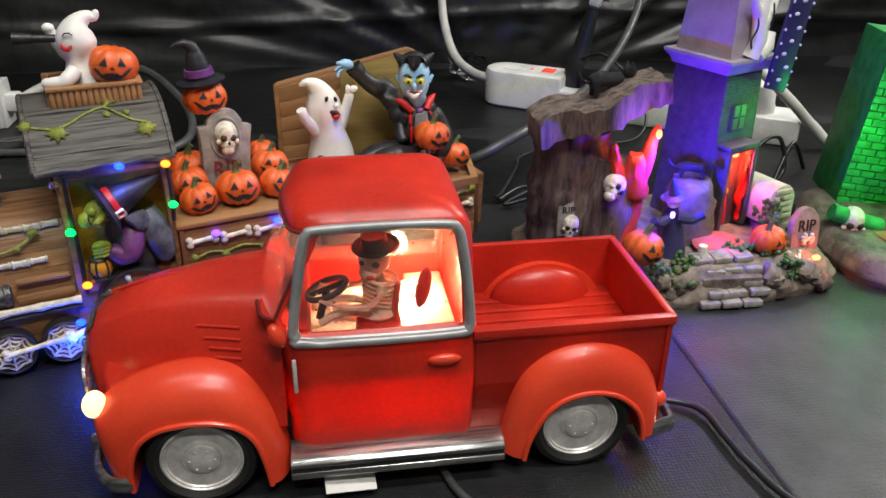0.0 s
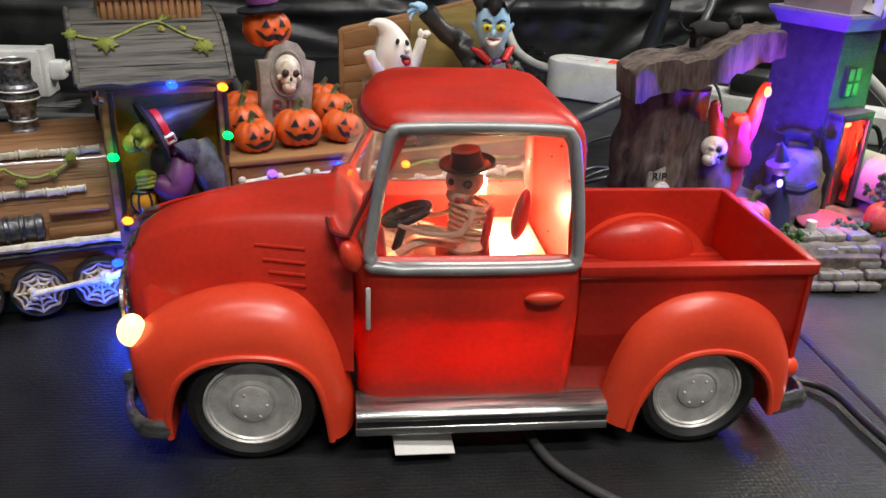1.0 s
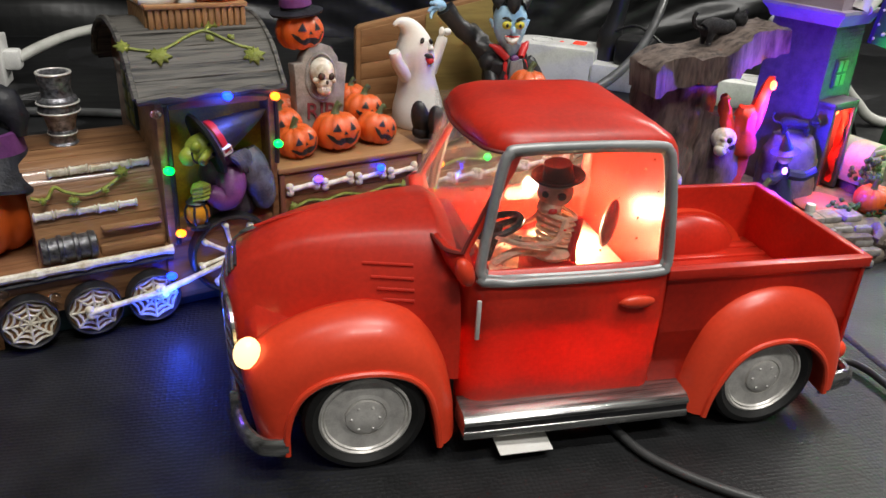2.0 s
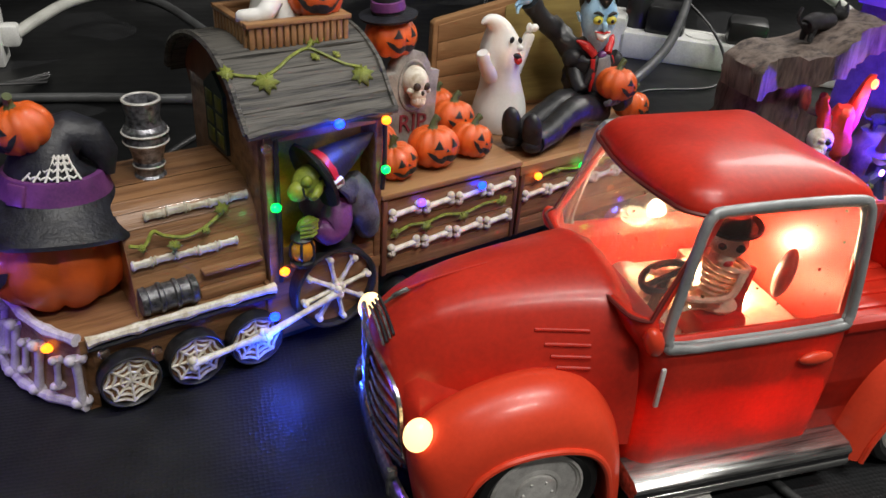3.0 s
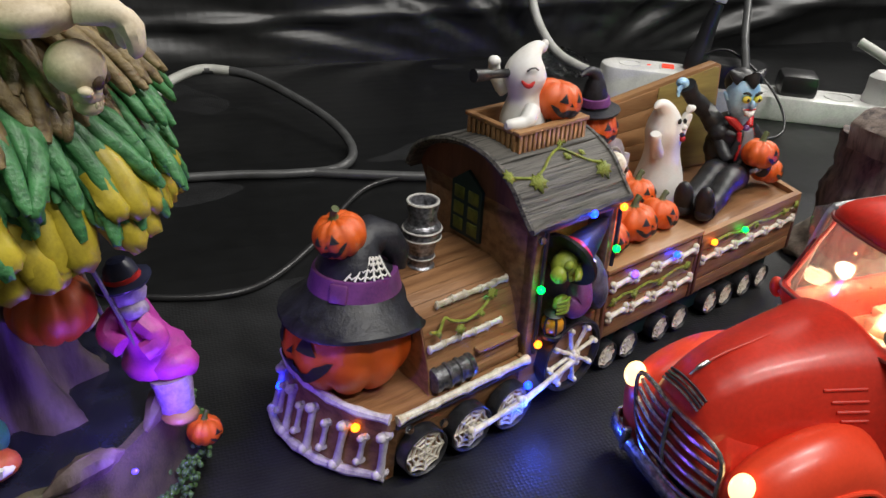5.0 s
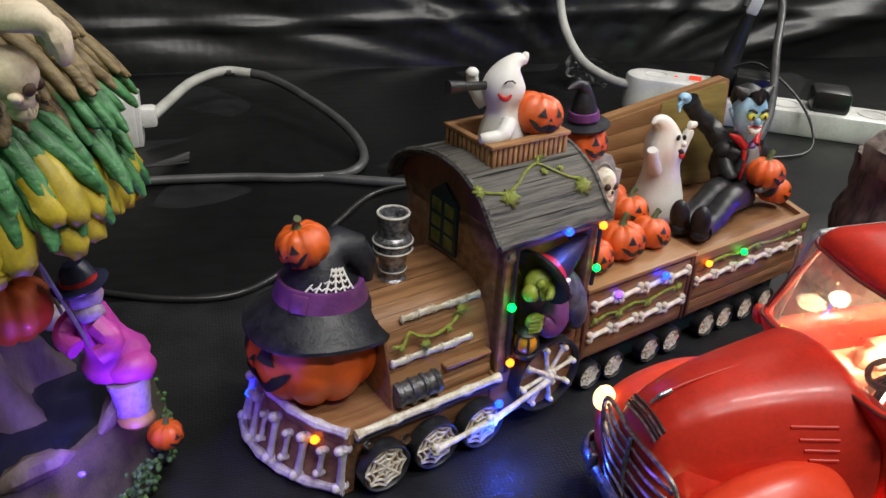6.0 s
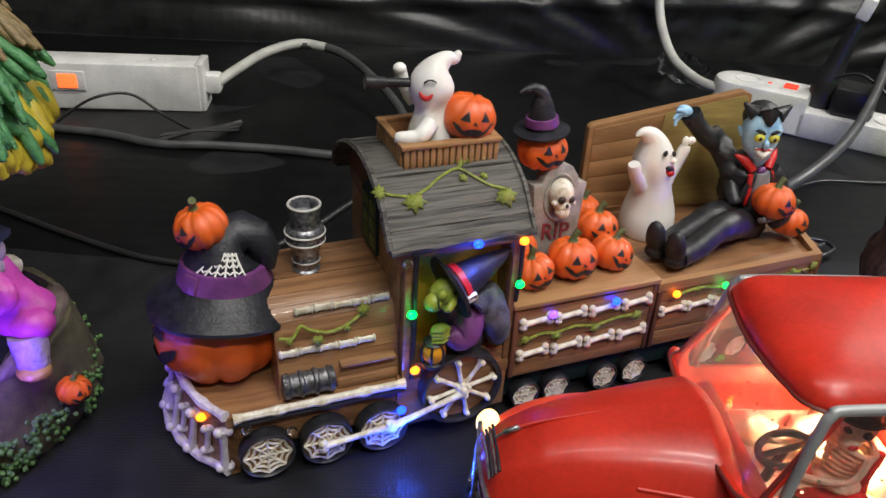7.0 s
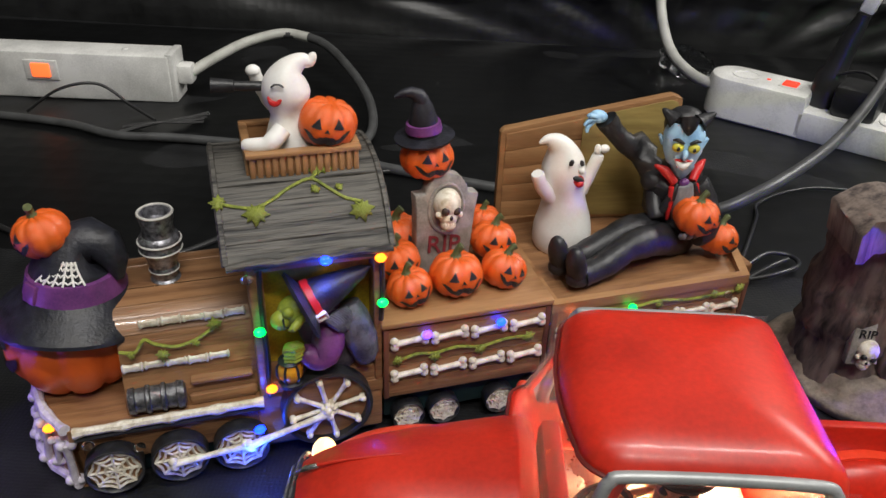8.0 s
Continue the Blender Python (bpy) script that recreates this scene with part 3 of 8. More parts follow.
part("steering_wheel", bm, BLACK, truck, "black steering wheel")
bm = bmesh.new()
rnd = random.Random(5)
for k in range(420):
    x, y = rnd.uniform(-0.042, 0.03), rnd.uniform(-0.038, 0.038)
    z = 0.0550 + 0.0050 * rnd.random() ** 3 if k < 330 else rnd.uniform(0.07, 0.115)
    if k >= 330:
        x, y = (rnd.uniform(-0.040, -0.030), y) if k % 2 else (x, rnd.choice((-0.0335, 0.035)))
    m = pose(x, y, z, rnd.uniform(0, 180), rnd.uniform(0, 180), 0)
    s = rnd.uniform(0.0003, 0.0008)
    bm.faces.new([bm.verts.new(m @ Vector(c)) for c in ((s, 0, 0), (0, s, 0), (-s, 0, 0), (0, -s, 0))])
part("glitter", bm, paint("gold_glitter", (0.9, 0.7, 0.4), 0.15, (0.8, 0.5, 0.3), metal=1.0, bump=0), truck, "gold glitter flakes")
point_lamp("cab_light", (0.012, 0.004, 0.0715), 0.22, (1.0, 0.72, 0.42), 0.004)
point_lamp("base_light", (-0.002, -0.004, 0.043), 1.0, (1.0, 0.62, 0.34), 0.006)
bm = bmesh.new()
blob(bm, (0.012, -0.004, 0.0620), (0.007, 0.008, 0.0040), n=14)
part("cab_bulb", bm, glow("lit_cab_bulb", (1.0, 0.75, 0.4), 25.0), truck, "glowing warm bulb")

# skeleton driver
bm = bmesh.new()
C = (-0.004, -0.015)
blob(bm, (C[0] - 0.001, C[1] - 0.001, 0.0995), (0.0062, 0.0060, 0.0072), n=16)
blob(bm, (C[0] - 0.0028, C[1] - 0.002, 0.0932), (0.0042, 0.0044, 0.0042), n=12)
for sx, sy in ((-0.0052, -0.0040), (-0.0008, -0.0068)):
    blob(bm, (C[0] + sx, C[1] + sy, 0.1000), (0.0016, 0.0016, 0.0018), n=10, mi=1)
tube(bm, [(C[0], C[1], 0.097), (C[0] + 0.001, C[1], 0.088), (C[0] + 0.001, C[1], 0.067)], 0.0016, 8)
for k in range(6):
    w = 0.0082 - 0.0007 * k
    z = 0.0890 - 0.0030 * k
    tube(bm, [(C[0] + 0.001 + 0.006 * math.cos(a), C[1] + w * math.sin(a), z - 0.0018 * math.cos(a - 0.4)) for a in [2 * math.pi * j / 16 for j in range(16)]], 0.0010, 6, True)
blob(bm, (C[0], C[1], 0.0695), (0.0075, 0.0085, 0.004), n=12)
for sy in (-1, 1):
    tube(bm, spline([(C[0] + 0.001, C[1] + sy * 0.009, 0.090), (C[0] - 0.003, C[1] + sy * 0.0105, 0.080), (C[0] - 0.014, C[1] + sy * 0.008, 0.0785), (C[0] - 0.022, C[1] + sy * 0.006, 0.0820)], 4), 0.0013, 6)
    tube(bm, spline([(C[0], C[1] + sy * 0.005, 0.070), (C[0] - 0.014, C[1] + sy * 0.006, 0.0735), (C[0] - 0.022, C[1] + sy * 0.006, 0.068)], 4), 0.0018, 6)
blob(bm, (C[0] - 0.003, C[1] - 0.005, 0.0925), (0.002, 0.002, 0.002), n=8, mi=3)
hat = Matrix.Translation((C[0], C[1], 0.1045)) @ pose(0, 0, 0, 6, -8, 0)
lathe(bm, [(0.0050, 0.0), (0.0074, 0.0002), (0.0092, 0.0022), (0.0090, 0.0030), (0.0074, 0.0012), (0.0054, 0.0012), (0.0050, 0.005), (0.0046, 0.0088), (0.0026, 0.0082), (0.0001, 0.0080)], 24, hat, 2)
for v in bm.verts:
    v.co = Vector((C[0] + (v.co.x - C[0]) * 1.15, C[1] + (v.co.y - C[1]) * 1.2, 0.066 + (v.co.z - 0.066) * 0.85))
part("skeleton_driver", bm, [paint("warm_bone_paint", (0.72, 0.56, 0.42), 0.5, (0.40, 0.25, 0.16), 200, 0.3), BLACK, BROWNHAT, REDPAINT], truck, "small bone-coloured skeleton figure in a brown hat")
# ---- shared small shapes ----
def ribbed(lon, ribs=9):
    return 1.0 - 0.085 * (1 - abs(math.sin(lon * ribs / 2)) ** 0.55)


def on_pumpkin(lon, lat, out=1.0, squash=0.86):
    r = ribbed(lon) * out
    dip = 1 - 0.16 * max(0.0, abs(math.sin(lat)) - 0.8) / 0.2
    return Vector((math.sin(lon) * math.cos(lat) * r, -math.cos(lon) * math.cos(lat) * r, math.sin(lat) * r * squash * dip))


def pumpkin_meshes():
    bm = bmesh.new()
    loft(bm, [[on_pumpkin(2 * math.pi * k / 54, math.pi * (a / 18 - 0.5)) for k in range(54)] for a in range(1, 18)])
    body = mesh_of("pumpkin", bm, ORANGE, 80)
    bm = bmesh.new()
    tube(bm, spline([(0, 0, 0.66), (0.03, 0, 0.85), (0.1, -0.02, 1.0), (0.22, -0.04, 1.12)], 3), [0.26, 0.2, 0.16, 0.15, 0.14, 0.14, 0.14, 0.15, 0.16, 0.15], 8)
    stem = mesh_of("stem", bm, STEM)
    faces = []
    for style in range(3):
        bm = bmesh.new()

        def patch(rows):
            """Rows of (lon, lat) pairs, lower and upper edge, laid on the skin."""
            top = [[bm.verts.new(on_pumpkin(*p, out)) for p in row] for row in rows for out in (1.03,)]
            for r0, r1 in zip(top, top[1:]):
                for k in range(len(r0) - 1):
                    bm.faces.new((r0[k], r0[k + 1], r1[k + 1], r1[k]))

        tilt = (0.0, 0.12, -0.1)[style]
        for sx in (-1, 1):
            patch([[(sx * (0.37 - 0.04 * h) + d * (1 - h) * 0.19, 0.18 + 0.40 * h + tilt * sx * 0.4) for d in (-1, -0.5, 0, 0.5, 1)] for h in (0, 0.33, 0.66, 1)])
        patch([[(d * (1 - h) * 0.10, 0.02 + 0.17 * h) for d in (-1, 0, 1)] for h in (0, 0.5, 1)])
        lows, highs = [], []
        for k in range(17):
            s = k / 8 - 1
            wide = 0.82 if style < 2 else 0.70
            mid = -0.29 + 0.34 * s * s + tilt * s
            thick = 0.38 * (1 - s * s) ** 0.6 + 0.015
            tooth = 0.11 if k in (4, 5, 11, 12) else 0.0
            tooth_low = 0.10 if k in (7, 8, 9) and style != 1 else 0.0
            lows.append((s * wide, mid - thick * 0.62 + tooth_low))
            highs.append((s * wide, mid + thick * 0.38 - tooth))
        patch([lows, [((a[0] + b[0]) / 2, (a[1] + b[1]) / 2) for a, b in zip(lows, highs)], highs])
        faces.append(mesh_of("carved_face", bm, BLACK, 60))
    return body, stem, faces


PUMPKIN, PSTEM, PFACE = pumpkin_meshes()


def pumpkin(parent, place, r, yaw=0.0, tilt=(0, 0), style=0, stem=True, face=True):
    ob = part("pumpkin", PUMPKIN, None, parent, "orange carved pumpkin with a black grin", Matrix.Translation(place) @ pose(0, 0, 0, tilt[0], tilt[1], yaw) @ Matrix.Scale(r, 4))
    if stem:
        part("stem", PSTEM, None, ob)
    if face:
        part("carved_face", PFACE[style], None, ob)
    return ob


BONES = {}


def bone(parent, a, b, r=0.0013, mats=None, key="w"):
    """A bone from a to b, with knuckles at both ends."""
    a, b = Vector(a), Vector(b)
    size = round((b - a).length, 4)
    if (size, r, key) not in BONES:
        bm = bmesh.new()
        tube(bm, [(0, 0, 0), (size * 0.15, 0, 0), (size * 0.5, 0, 0), (size * 0.85, 0, 0), (size, 0, 0)], [r * 1.15, r * 0.95, r * 0.8, r * 0.95, r * 1.15], 8)
        for x in (r * 0.5, size - r * 0.5):
            for s in (-1, 1):
                blob(bm, (x, 0, s * r * 0.95), (r * 1.25, r * 1.15, r * 1.15), n=8)
        BONES[size, r, key] = mesh_of("bone", bm, mats or BONE, 60)
    d = (b - a).normalized()
    z = Vector((0, 0, 1)) if abs(d.z) < 0.8 else Vector((1, 0, 0))
    y = z.cross(d).normalized()
    m = Matrix((d, y, d.cross(y))).transposed().to_4x4()
    return part("bone", BONES[size, r, key], None, parent, at=Matrix.Translation(a) @ m)


bm = bmesh.new()
outline = [(0, 0), (0.30, -0.28), (0.28, -0.05), (0.62, -0.10), (0.55, 0.12), (0.98, 0.34), (0.55, 0.46), (0.60, 0.72), (0.28, 0.60), (0, 1.0), (-0.28, 0.60), (-0.60, 0.72), (-0.55, 0.46), (-0.98, 0.34), (-0.55, 0.12), (-0.62, -0.10), (-0.28, -0.05), (-0.30, -0.28)]
centre = bm.verts.new((0, 0.3, 0.22))
rim = [bm.verts.new((x * 0.75, y, 0.04)) for x, y in outline]
low = [bm.verts.new((x * 0.75, y, -0.08)) for x, y in outline]
for k in range(len(rim)):
    n = (k + 1) % len(rim)
    bm.faces.new((centre, rim[k], rim[n]))
    bm.faces.new((rim[k], low[k], low[n], rim[n]))
LEAFMESH = mesh_of("leaf", bm, LEAF, 70)


def leaf(parent, place, size, turn):
    return part("leaf", LEAFMESH, None, parent, at=Matrix.Translation(place) @ turn @ Matrix.Scale(size, 4))


def skull(bm, place, size, turn=None, mi=0, dark=1):
    """Skull looking along -y."""
    m = Matrix.Translation(place) @ (turn or Matrix()) @ Matrix.Scale(size, 4)
    blob(bm, (0, 0.1, 0.25), (0.62, 0.72, 0.68), n=16, mi=mi, m=m)
    blob(bm, (0, -0.2, -0.28), (0.42, 0.42, 0.36), n=12, mi=mi, m=m)
    blob(bm, (0, -0.25, -0.62), (0.34, 0.36, 0.28), n=12, mi=mi, m=m)
    for s in (-1, 1):
        blob(bm, (s * 0.25, -0.50, 0.08), (0.19, 0.16, 0.19), n=10, mi=dark, m=m)
        blob(bm, (s * 0.46, -0.28, -0.14), (0.17, 0.2, 0.14), n=8, mi=mi, m=m)
    blob(bm, (0, -0.60, -0.20), (0.08, 0.08, 0.11), n=8, mi=dark, m=m)
    for k in range(5):
        blob(bm, ((k - 2) * 0.11, -0.565 + 0.03 * abs(k - 2), -0.52), (0.05, 0.05, 0.10), n=6, mi=mi, m=m)


def letters(body, size, depth, mats, parent, at, name="lettering"):
    cu = bpy.data.curves.new(name, "FONT")
    cu.body, cu.size, cu.extrude, cu.align_x, cu.align_y = body, size, depth, "CENTER", "CENTER"
    tmp = bpy.data.objects.new(name, cu)
    scene.collection.objects.link(tmp)
    me = bpy.data.meshes.new_from_object(tmp.evaluated_get(bpy.context.evaluated_depsgraph_get()))
    bpy.data.objects.remove(tmp)
    me.materials.clear()
    me.materials.append(mats)
    return part(name, me, None, parent, at=at)


def web(bm, place, r, m=None, spokes=8, mi=0, thick=0.00045):
    """Spider web lines in the plane facing -y."""
    m = (m or Matrix()) @ Matrix.Translation(place)
    for k in range(spokes):
        a = 2 * math.pi * k / spokes
        tube(bm, [m @ Vector((0, 0, 0)), m @ Vector((r * math.cos(a), 0, r * math.sin(a)))], thick, 5, mi=mi)
    for q in (0.4, 0.7, 0.97):
        ring = []
        for k in range(spokes):
            for s, dip in ((0, 1.0), (0.5, 0.84)):
                a = 2 * math.pi * (k + s) / spokes
                ring.append(m @ Vector((q * r * dip * math.cos(a), 0, q * r * dip * math.sin(a))))
        tube(bm, ring, thick, 5, True, mi=mi)


# ---- the haunted train ----
train = thing("halloween_train", pose(-0.2197, 0.0447, 0, 0, 0, 19.5), "hand-painted resin halloween train with bones, pumpkins and figures", "figurine")

FRONT_TOP = [(0.119, -0.001), (0.06, -0.001), (0.0, -0.0015), (-0.0155, -0.001), (-0.0247, 0.014), (-0.0300, 0.033), (-0.0312, 0.050), (-0.0280, 0.067), (-0.018, 0.080), (0.0, 0.0815), (0.06, 0.0815), (0.119, 0.0815)]
FRONT_LOW = [(-0.0155, 0.002), (-0.0285, 0.0186), (-0.0354, 0.035), (-0.0378, 0.0516), (-0.0350, 0.069), (-0.024, 0.0815)]
bm = bmesh.new()
edge = spline([(u, v, 0) for u, v in FRONT_TOP[3:9]], 5)
plan = [Vector((0.119, -0.001, 0))] + edge + [Vector((0.119, 0.0815, 0))]
loft(bm, [[p + Vector((0, 0, z)) for p in plan] for z in (0.0285, 0.0345)])
part("platform", bm, WOOD, train)
bm = bmesh.new()
slab(bm, -0.010, 0.119, 0.006, 0.076, TABLE, 0.03, 0.002)
part("engine_chassis", bm, TEAL, train, "dark underframe")
bm = bmesh.new()
slab(bm, 0.062, 0.119, -0.0005, 0.004, 0.006, 0.036, 0.001)
slab(bm, -0.012, 0.066, 0.001, 0.006, 0.012, 0.030, 0.001)
part("side_sill", bm, WOOD, train)

# bone-fenced skirt
skirt_low = spline([(u, v, TABLE + 0.0005) for u, v in FRONT_LOW], 6)
skirt_top = [p + Vector((0.0004, 0, 0.0305)) for p in spline([(u, v, 0) for u, v in FRONT_TOP[3:9]], 6)]
bm = bmesh.new()
inner_low, inner_top = ([p + Vector((0.004, 0, 0)) for p in some] for some in (skirt_low, skirt_top))
loft(bm, [skirt_low, skirt_top, inner_top, inner_low], closed=False, loop=True)
skirt = part("front_skirt", bm, WOOD, train, "brown skirt fenced with pale bones")
for k in range(10):
    s = 1 + k * 28 / 9.4
    a, f = int(s), s - int(s)
    lo, hi = skirt_low[a].lerp(skirt_low[a + 1], f), skirt_top[a].lerp(skirt_top[a + 1], f)
    out = Vector((-0.0012, -0.0006, 0))
    if k % 2 == 0:
        bone(skirt, lo.lerp(hi, 0.12) + out, lo.lerp(hi, 0.9) + out, 0.0021, BONELILAC, "l")
    else:
        bone(skirt, lo.lerp(hi, 0.30) + out, lo.lerp(hi, 0.78) + out, 0.0016, BONELILAC, "l")
for line, up, r, mats in ((skirt_low, 0.0028, 0.0024, BONELILAC), (skirt_top, 0.0055, 0.0023, BONELILAC)):
    for a in range(0, 30, 5):
        bm = bmesh.new()
        tube(bm, [p + Vector((-0.001, -0.0003, up)) for p in line[a:a + 6]], [r * 1.15, r * 0.95, r * 0.85, r * 0.85, r * 0.95, r * 1.15], 8)
        part("rail_bone", bm, mats, skirt)
for k in range(4):
    u0 = -0.013 + 0.0195 * k
    bm = bmesh.new()
    tube(bm, [(u0, -0.0026, 0.0345), (u0 + 0.004, -0.0026, 0.0347), (u0 + 0.0155, -0.0026, 0.0347), (u0 + 0.0195, -0.0026, 0.0345)], [0.0026, 0.0019, 0.0019, 0.0026], 8)
    part("edge_bone", bm, BONE, train)
    bm = bmesh.new()
    tube(bm, [(u0, -0.0022, 0.0305), (u0 + 0.0195, -0.0022, 0.0305)], 0.0011, 6)
    part("edge_wire", bm, BLACK, train)

# great pumpkin under the hat
pumpkin(train, (-0.0105, 0.040, 0.0550), 0.0298, -92, (0, 0), 1, False)
head = Matrix.Translation((-0.0066, 0.0403, 0.0728)) @ pose(0, 0, 0, -3, 4, 0)
bm = bmesh.new()
rings = []
for r, z, wob in ((0.020, 0.0000, 0), (0.0312, -0.0034, 1), (0.0340, -0.0052, 1), (0.0337, -0.0036, 1), (0.0290, 0.0004, 0.6), (0.0240, 0.0040, 0), (0.0203, 0.0080, 0)):
    rings.append([head @ Vector((r * math.cos(a), r * math.sin(a), z + wob * 0.0012 * math.sin(3 * a + 0.6))) for a in [2 * math.pi * k / 48 for k in range(48)]])
loft(bm, rings)
tube(bm, [head @ Vector(p) for p in ((0, 0, 0.007), (0.0003, 0, 0.015), (0.0010, 0, 0.0205), (0.0035, 0, 0.0255), (0.0085, -0.001, 0.0285), (0.0138, -0.004, 0.0275), (0.0175, -0.0075, 0.0215), (0.0185, -0.0095, 0.0140))],
     [0.0199, 0.0180, 0.0160, 0.0128, 0.0100, 0.0078, 0.0056, 0.0018], 24)
hat = part("witch_hat", bm, HATBLACK, train, "crooked black witch hat with purple band")
bm = bmesh.new()
loft(bm, [[head @ Vector((r * math.cos(a), r * math.sin(a), z)) for a in [2 * math.pi * k / 40 for k in range(40)]] for r, z in ((0.0205, 0.0064), (0.0210, 0.0072), (0.0188, 0.0160), (0.0178, 0.0164))])
part("hat_band", bm, PURPLE, hat, "purple hat band")
bm = bmesh.new()
slab(bm, -0.0040, 0.0040, -0.001, 0.0012, -0.0042, 0.0042, 0.001, m=head @ pose(-0.0162, -0.0118, 0.0110, -14, 0, -52))
part("hat_buckle", bm, PURPLE, hat)
def on_crown(deg_round, h):
    r = 0.0187 - 0.46 * h
    return head @ Vector((0.0010 + 0.22 * h + r * math.cos(radians(deg_round)), r * math.sin(radians(deg_round)), 0.0166 + 0.85 * h))


for k in range(6):
    bm = bmesh.new()
    a0 = -140 + 13 * k
    tube(bm, [on_crown(-108 + (a0 + 108) * (1 - 0.55 * h / 0.0105), h) for h in (0.0, 0.0035, 0.007, 0.0105)], 0.0005, 5)
    part("web_line", bm, WHITE, hat, "white painted web line")
for h in (0.0015, 0.0045, 0.0072, 0.0094):
    bm = bmesh.new()
    lo, hi = (-108 + (a0 + 108) * (1 - 0.55 * h / 0.0105) for a0 in (-140, -75))
    tube(bm, [on_crown(lo + (hi - lo) * k / 20, h + 0.0011 * abs(math.cos(k * math.pi / 4)) - 0.0005) for k in range(21)], 0.00045, 5)
    part("web_line", bm, WHITE, hat, "white painted web line")
pumpkin(train, (-0.0140, 0.0400, 0.1070), 0.0118, -62, (10, -12), 1)

# boiler with planks, bones and vines
BOILER = [(0.003, 0.034), (0.005, 0.046), (0.0085, 0.058), (0.0130, 0.069), (0.0195, 0.0755), (0.029, 0.0780), (0.052, 0.0785), (0.064, 0.0755), (0.074, 0.066), (0.079, 0.050), (0.080, 0.034)]
curve = spline([(0, v, z) for v, z in BOILER], 4)
bm = bmesh.new()
loft(bm, [[p + Vector((u, 0, -0.0012)) for p in curve] for u in (0.009, 0.066)])
boiler = part("boiler", bm, WOOD, train, "brown planked boiler")
for k in range(0, len(curve) - 4, 3):
    bm = bmesh.new()
    strip = curve[k:k + 4]
    strip = [strip[0].lerp(strip[1], 0.05), strip[1], strip[2], strip[3].lerp(strip[2], 0.05)]
    inside = [p + Vector((0, 0.0025 if p.y < 0.04 else -0.0025, -0.0018)) for p in strip[::-1]]
    jag = 0.0012 * math.sin(k * 2.3)
    loft(bm, [[p + Vector((0.0085 + jag, 0, 0)) for p in strip + inside], [p + Vector((0.0664, 0, 0)) for p in strip + inside]])
    part("plank", bm, WOOD, boiler)
for row, (v, z, u0, u1) in enumerate(((0.0135, 0.0735, 0.0185, 0.062), (0.0062, 0.0572, 0.0095, 0.0535))):
    for k in range(5):
        d = (u1 - u0) / 5
        bm = bmesh.new()
        w = 0.0016 + 0.0002 * math.sin(k * 2.3 + row)
        tube(bm, [(u0 + (k + q) * d, v, z + 0.0003 * math.sin(k * 1.7)) for q in (0.0, 0.08, 0.2, 0.5, 0.62, 0.82, 0.92, 0.99)], [w * f for f in (0.8, 1.25, 0.9, 0.85, 1.05, 0.9, 1.3, 0.8)], 8, flat=(0.75, 1.15))
        part("bone", bm, BONE, boiler)
bm = bmesh.new()
tube(bm, spline([(0.010, 0.0058, 0.0665), (0.016, 0.0070, 0.0645), (0.020, 0.0085, 0.0690), (0.024, 0.0080, 0.0665), (0.032, 0.0075, 0.0640), (0.040, 0.0080, 0.0655), (0.047, 0.0092, 0.0690), (0.050, 0.0105, 0.0720)], 5), 0.0008, 6)
part("vine", bm, LEAF, boiler, "yellow-green vine")
for u, v, z, s, a in ((0.027, 0.0062, 0.0640, 0.0045, 170), (0.049, 0.0092, 0.0705, 0.0050, 10), (0.0155, 0.0060, 0.0645, 0.0030, 90), (0.040, 0.0068, 0.0645, 0.0030, -30)):
    leaf(boiler, (u, v - 0.0008, z), s, pose(0, 0, 0, 62, 0, 0) @ pose(0, 0, 0, 0, 0, a))
bm = bmesh.new()
prof = [(0.0045, 0), (0.0066, 0.0006), (0.0072, 0.003), (0.0062, 0.0036), (0.0066, 0.0072), (0.0075, 0.0078), (0.0075, 0.0092), (0.0066, 0.0098), (0.0066, 0.0136), (0.0075, 0.0142), (0.0075, 0.0156), (0.0064, 0.0162), (0.0066, 0.0200), (0.0074, 0.0206), (0.0070, 0.0232), (0.0045, 0.0240)]
lathe(bm, [(r * 0.88, z) for r, z in prof], 20, Matrix.Translation((0.0095, 0.0040, 0.0415)) @ pose(0, 0, 0, 0, 90, 0))
part("side_tank", bm, paint("dark_gunmetal_paint", (0.15, 0.15, 0.16), 0.28, (0.012, 0.012, 0.013), 500, 0.5, 2000, metal=0.6), train, "dark dry-brushed gunmetal tank")
bm = bmesh.new()
slab(bm, 0.034, 0.064, 0.002, 0.012, 0.0345, 0.0405, 0.002)
slab(bm, 0.036, 0.062, 0.001, 0.006, 0.0470, 0.0490, 0.0008)
part("side_ledge", bm, WOOD, train)
bm = bmesh.new()
lathe(bm, [(0.0050, 0.0755), (0.0068, 0.0765), (0.0070, 0.0790), (0.0058, 0.0800), (0.0060, 0.0830), (0.0068, 0.0838), (0.0068, 0.0856), (0.0062, 0.0866), (0.0078, 0.0935), (0.0092, 0.0955), (0.0098, 0.0975), (0.0092, 0.0992), (0.0096, 0.1012), (0.0090, 0.1030), (0.0076, 0.1042), (0.0070, 0.1085), (0.0080, 0.1130), (0.0078, 0.1160), (0.0062, 0.1160), (0.0055, 0.1110), (0.0004, 0.1100)], 28, Matrix.Translation((0.0305, 0.040, 0)))
squash = Matrix.Translation((0.0305, 0.040, 0.0755)) @ Matrix.Diagonal((0.93, 0.93, 0.89, 1)) @ Matrix.Translation((-0.0305, -0.040, -0.0755))
bmesh.ops.transform(bm, matrix=squash, verts=bm.verts)
funnel = part("funnel", bm, GUNMETAL, train, "dry-brushed gunmetal funnel with silver rings")
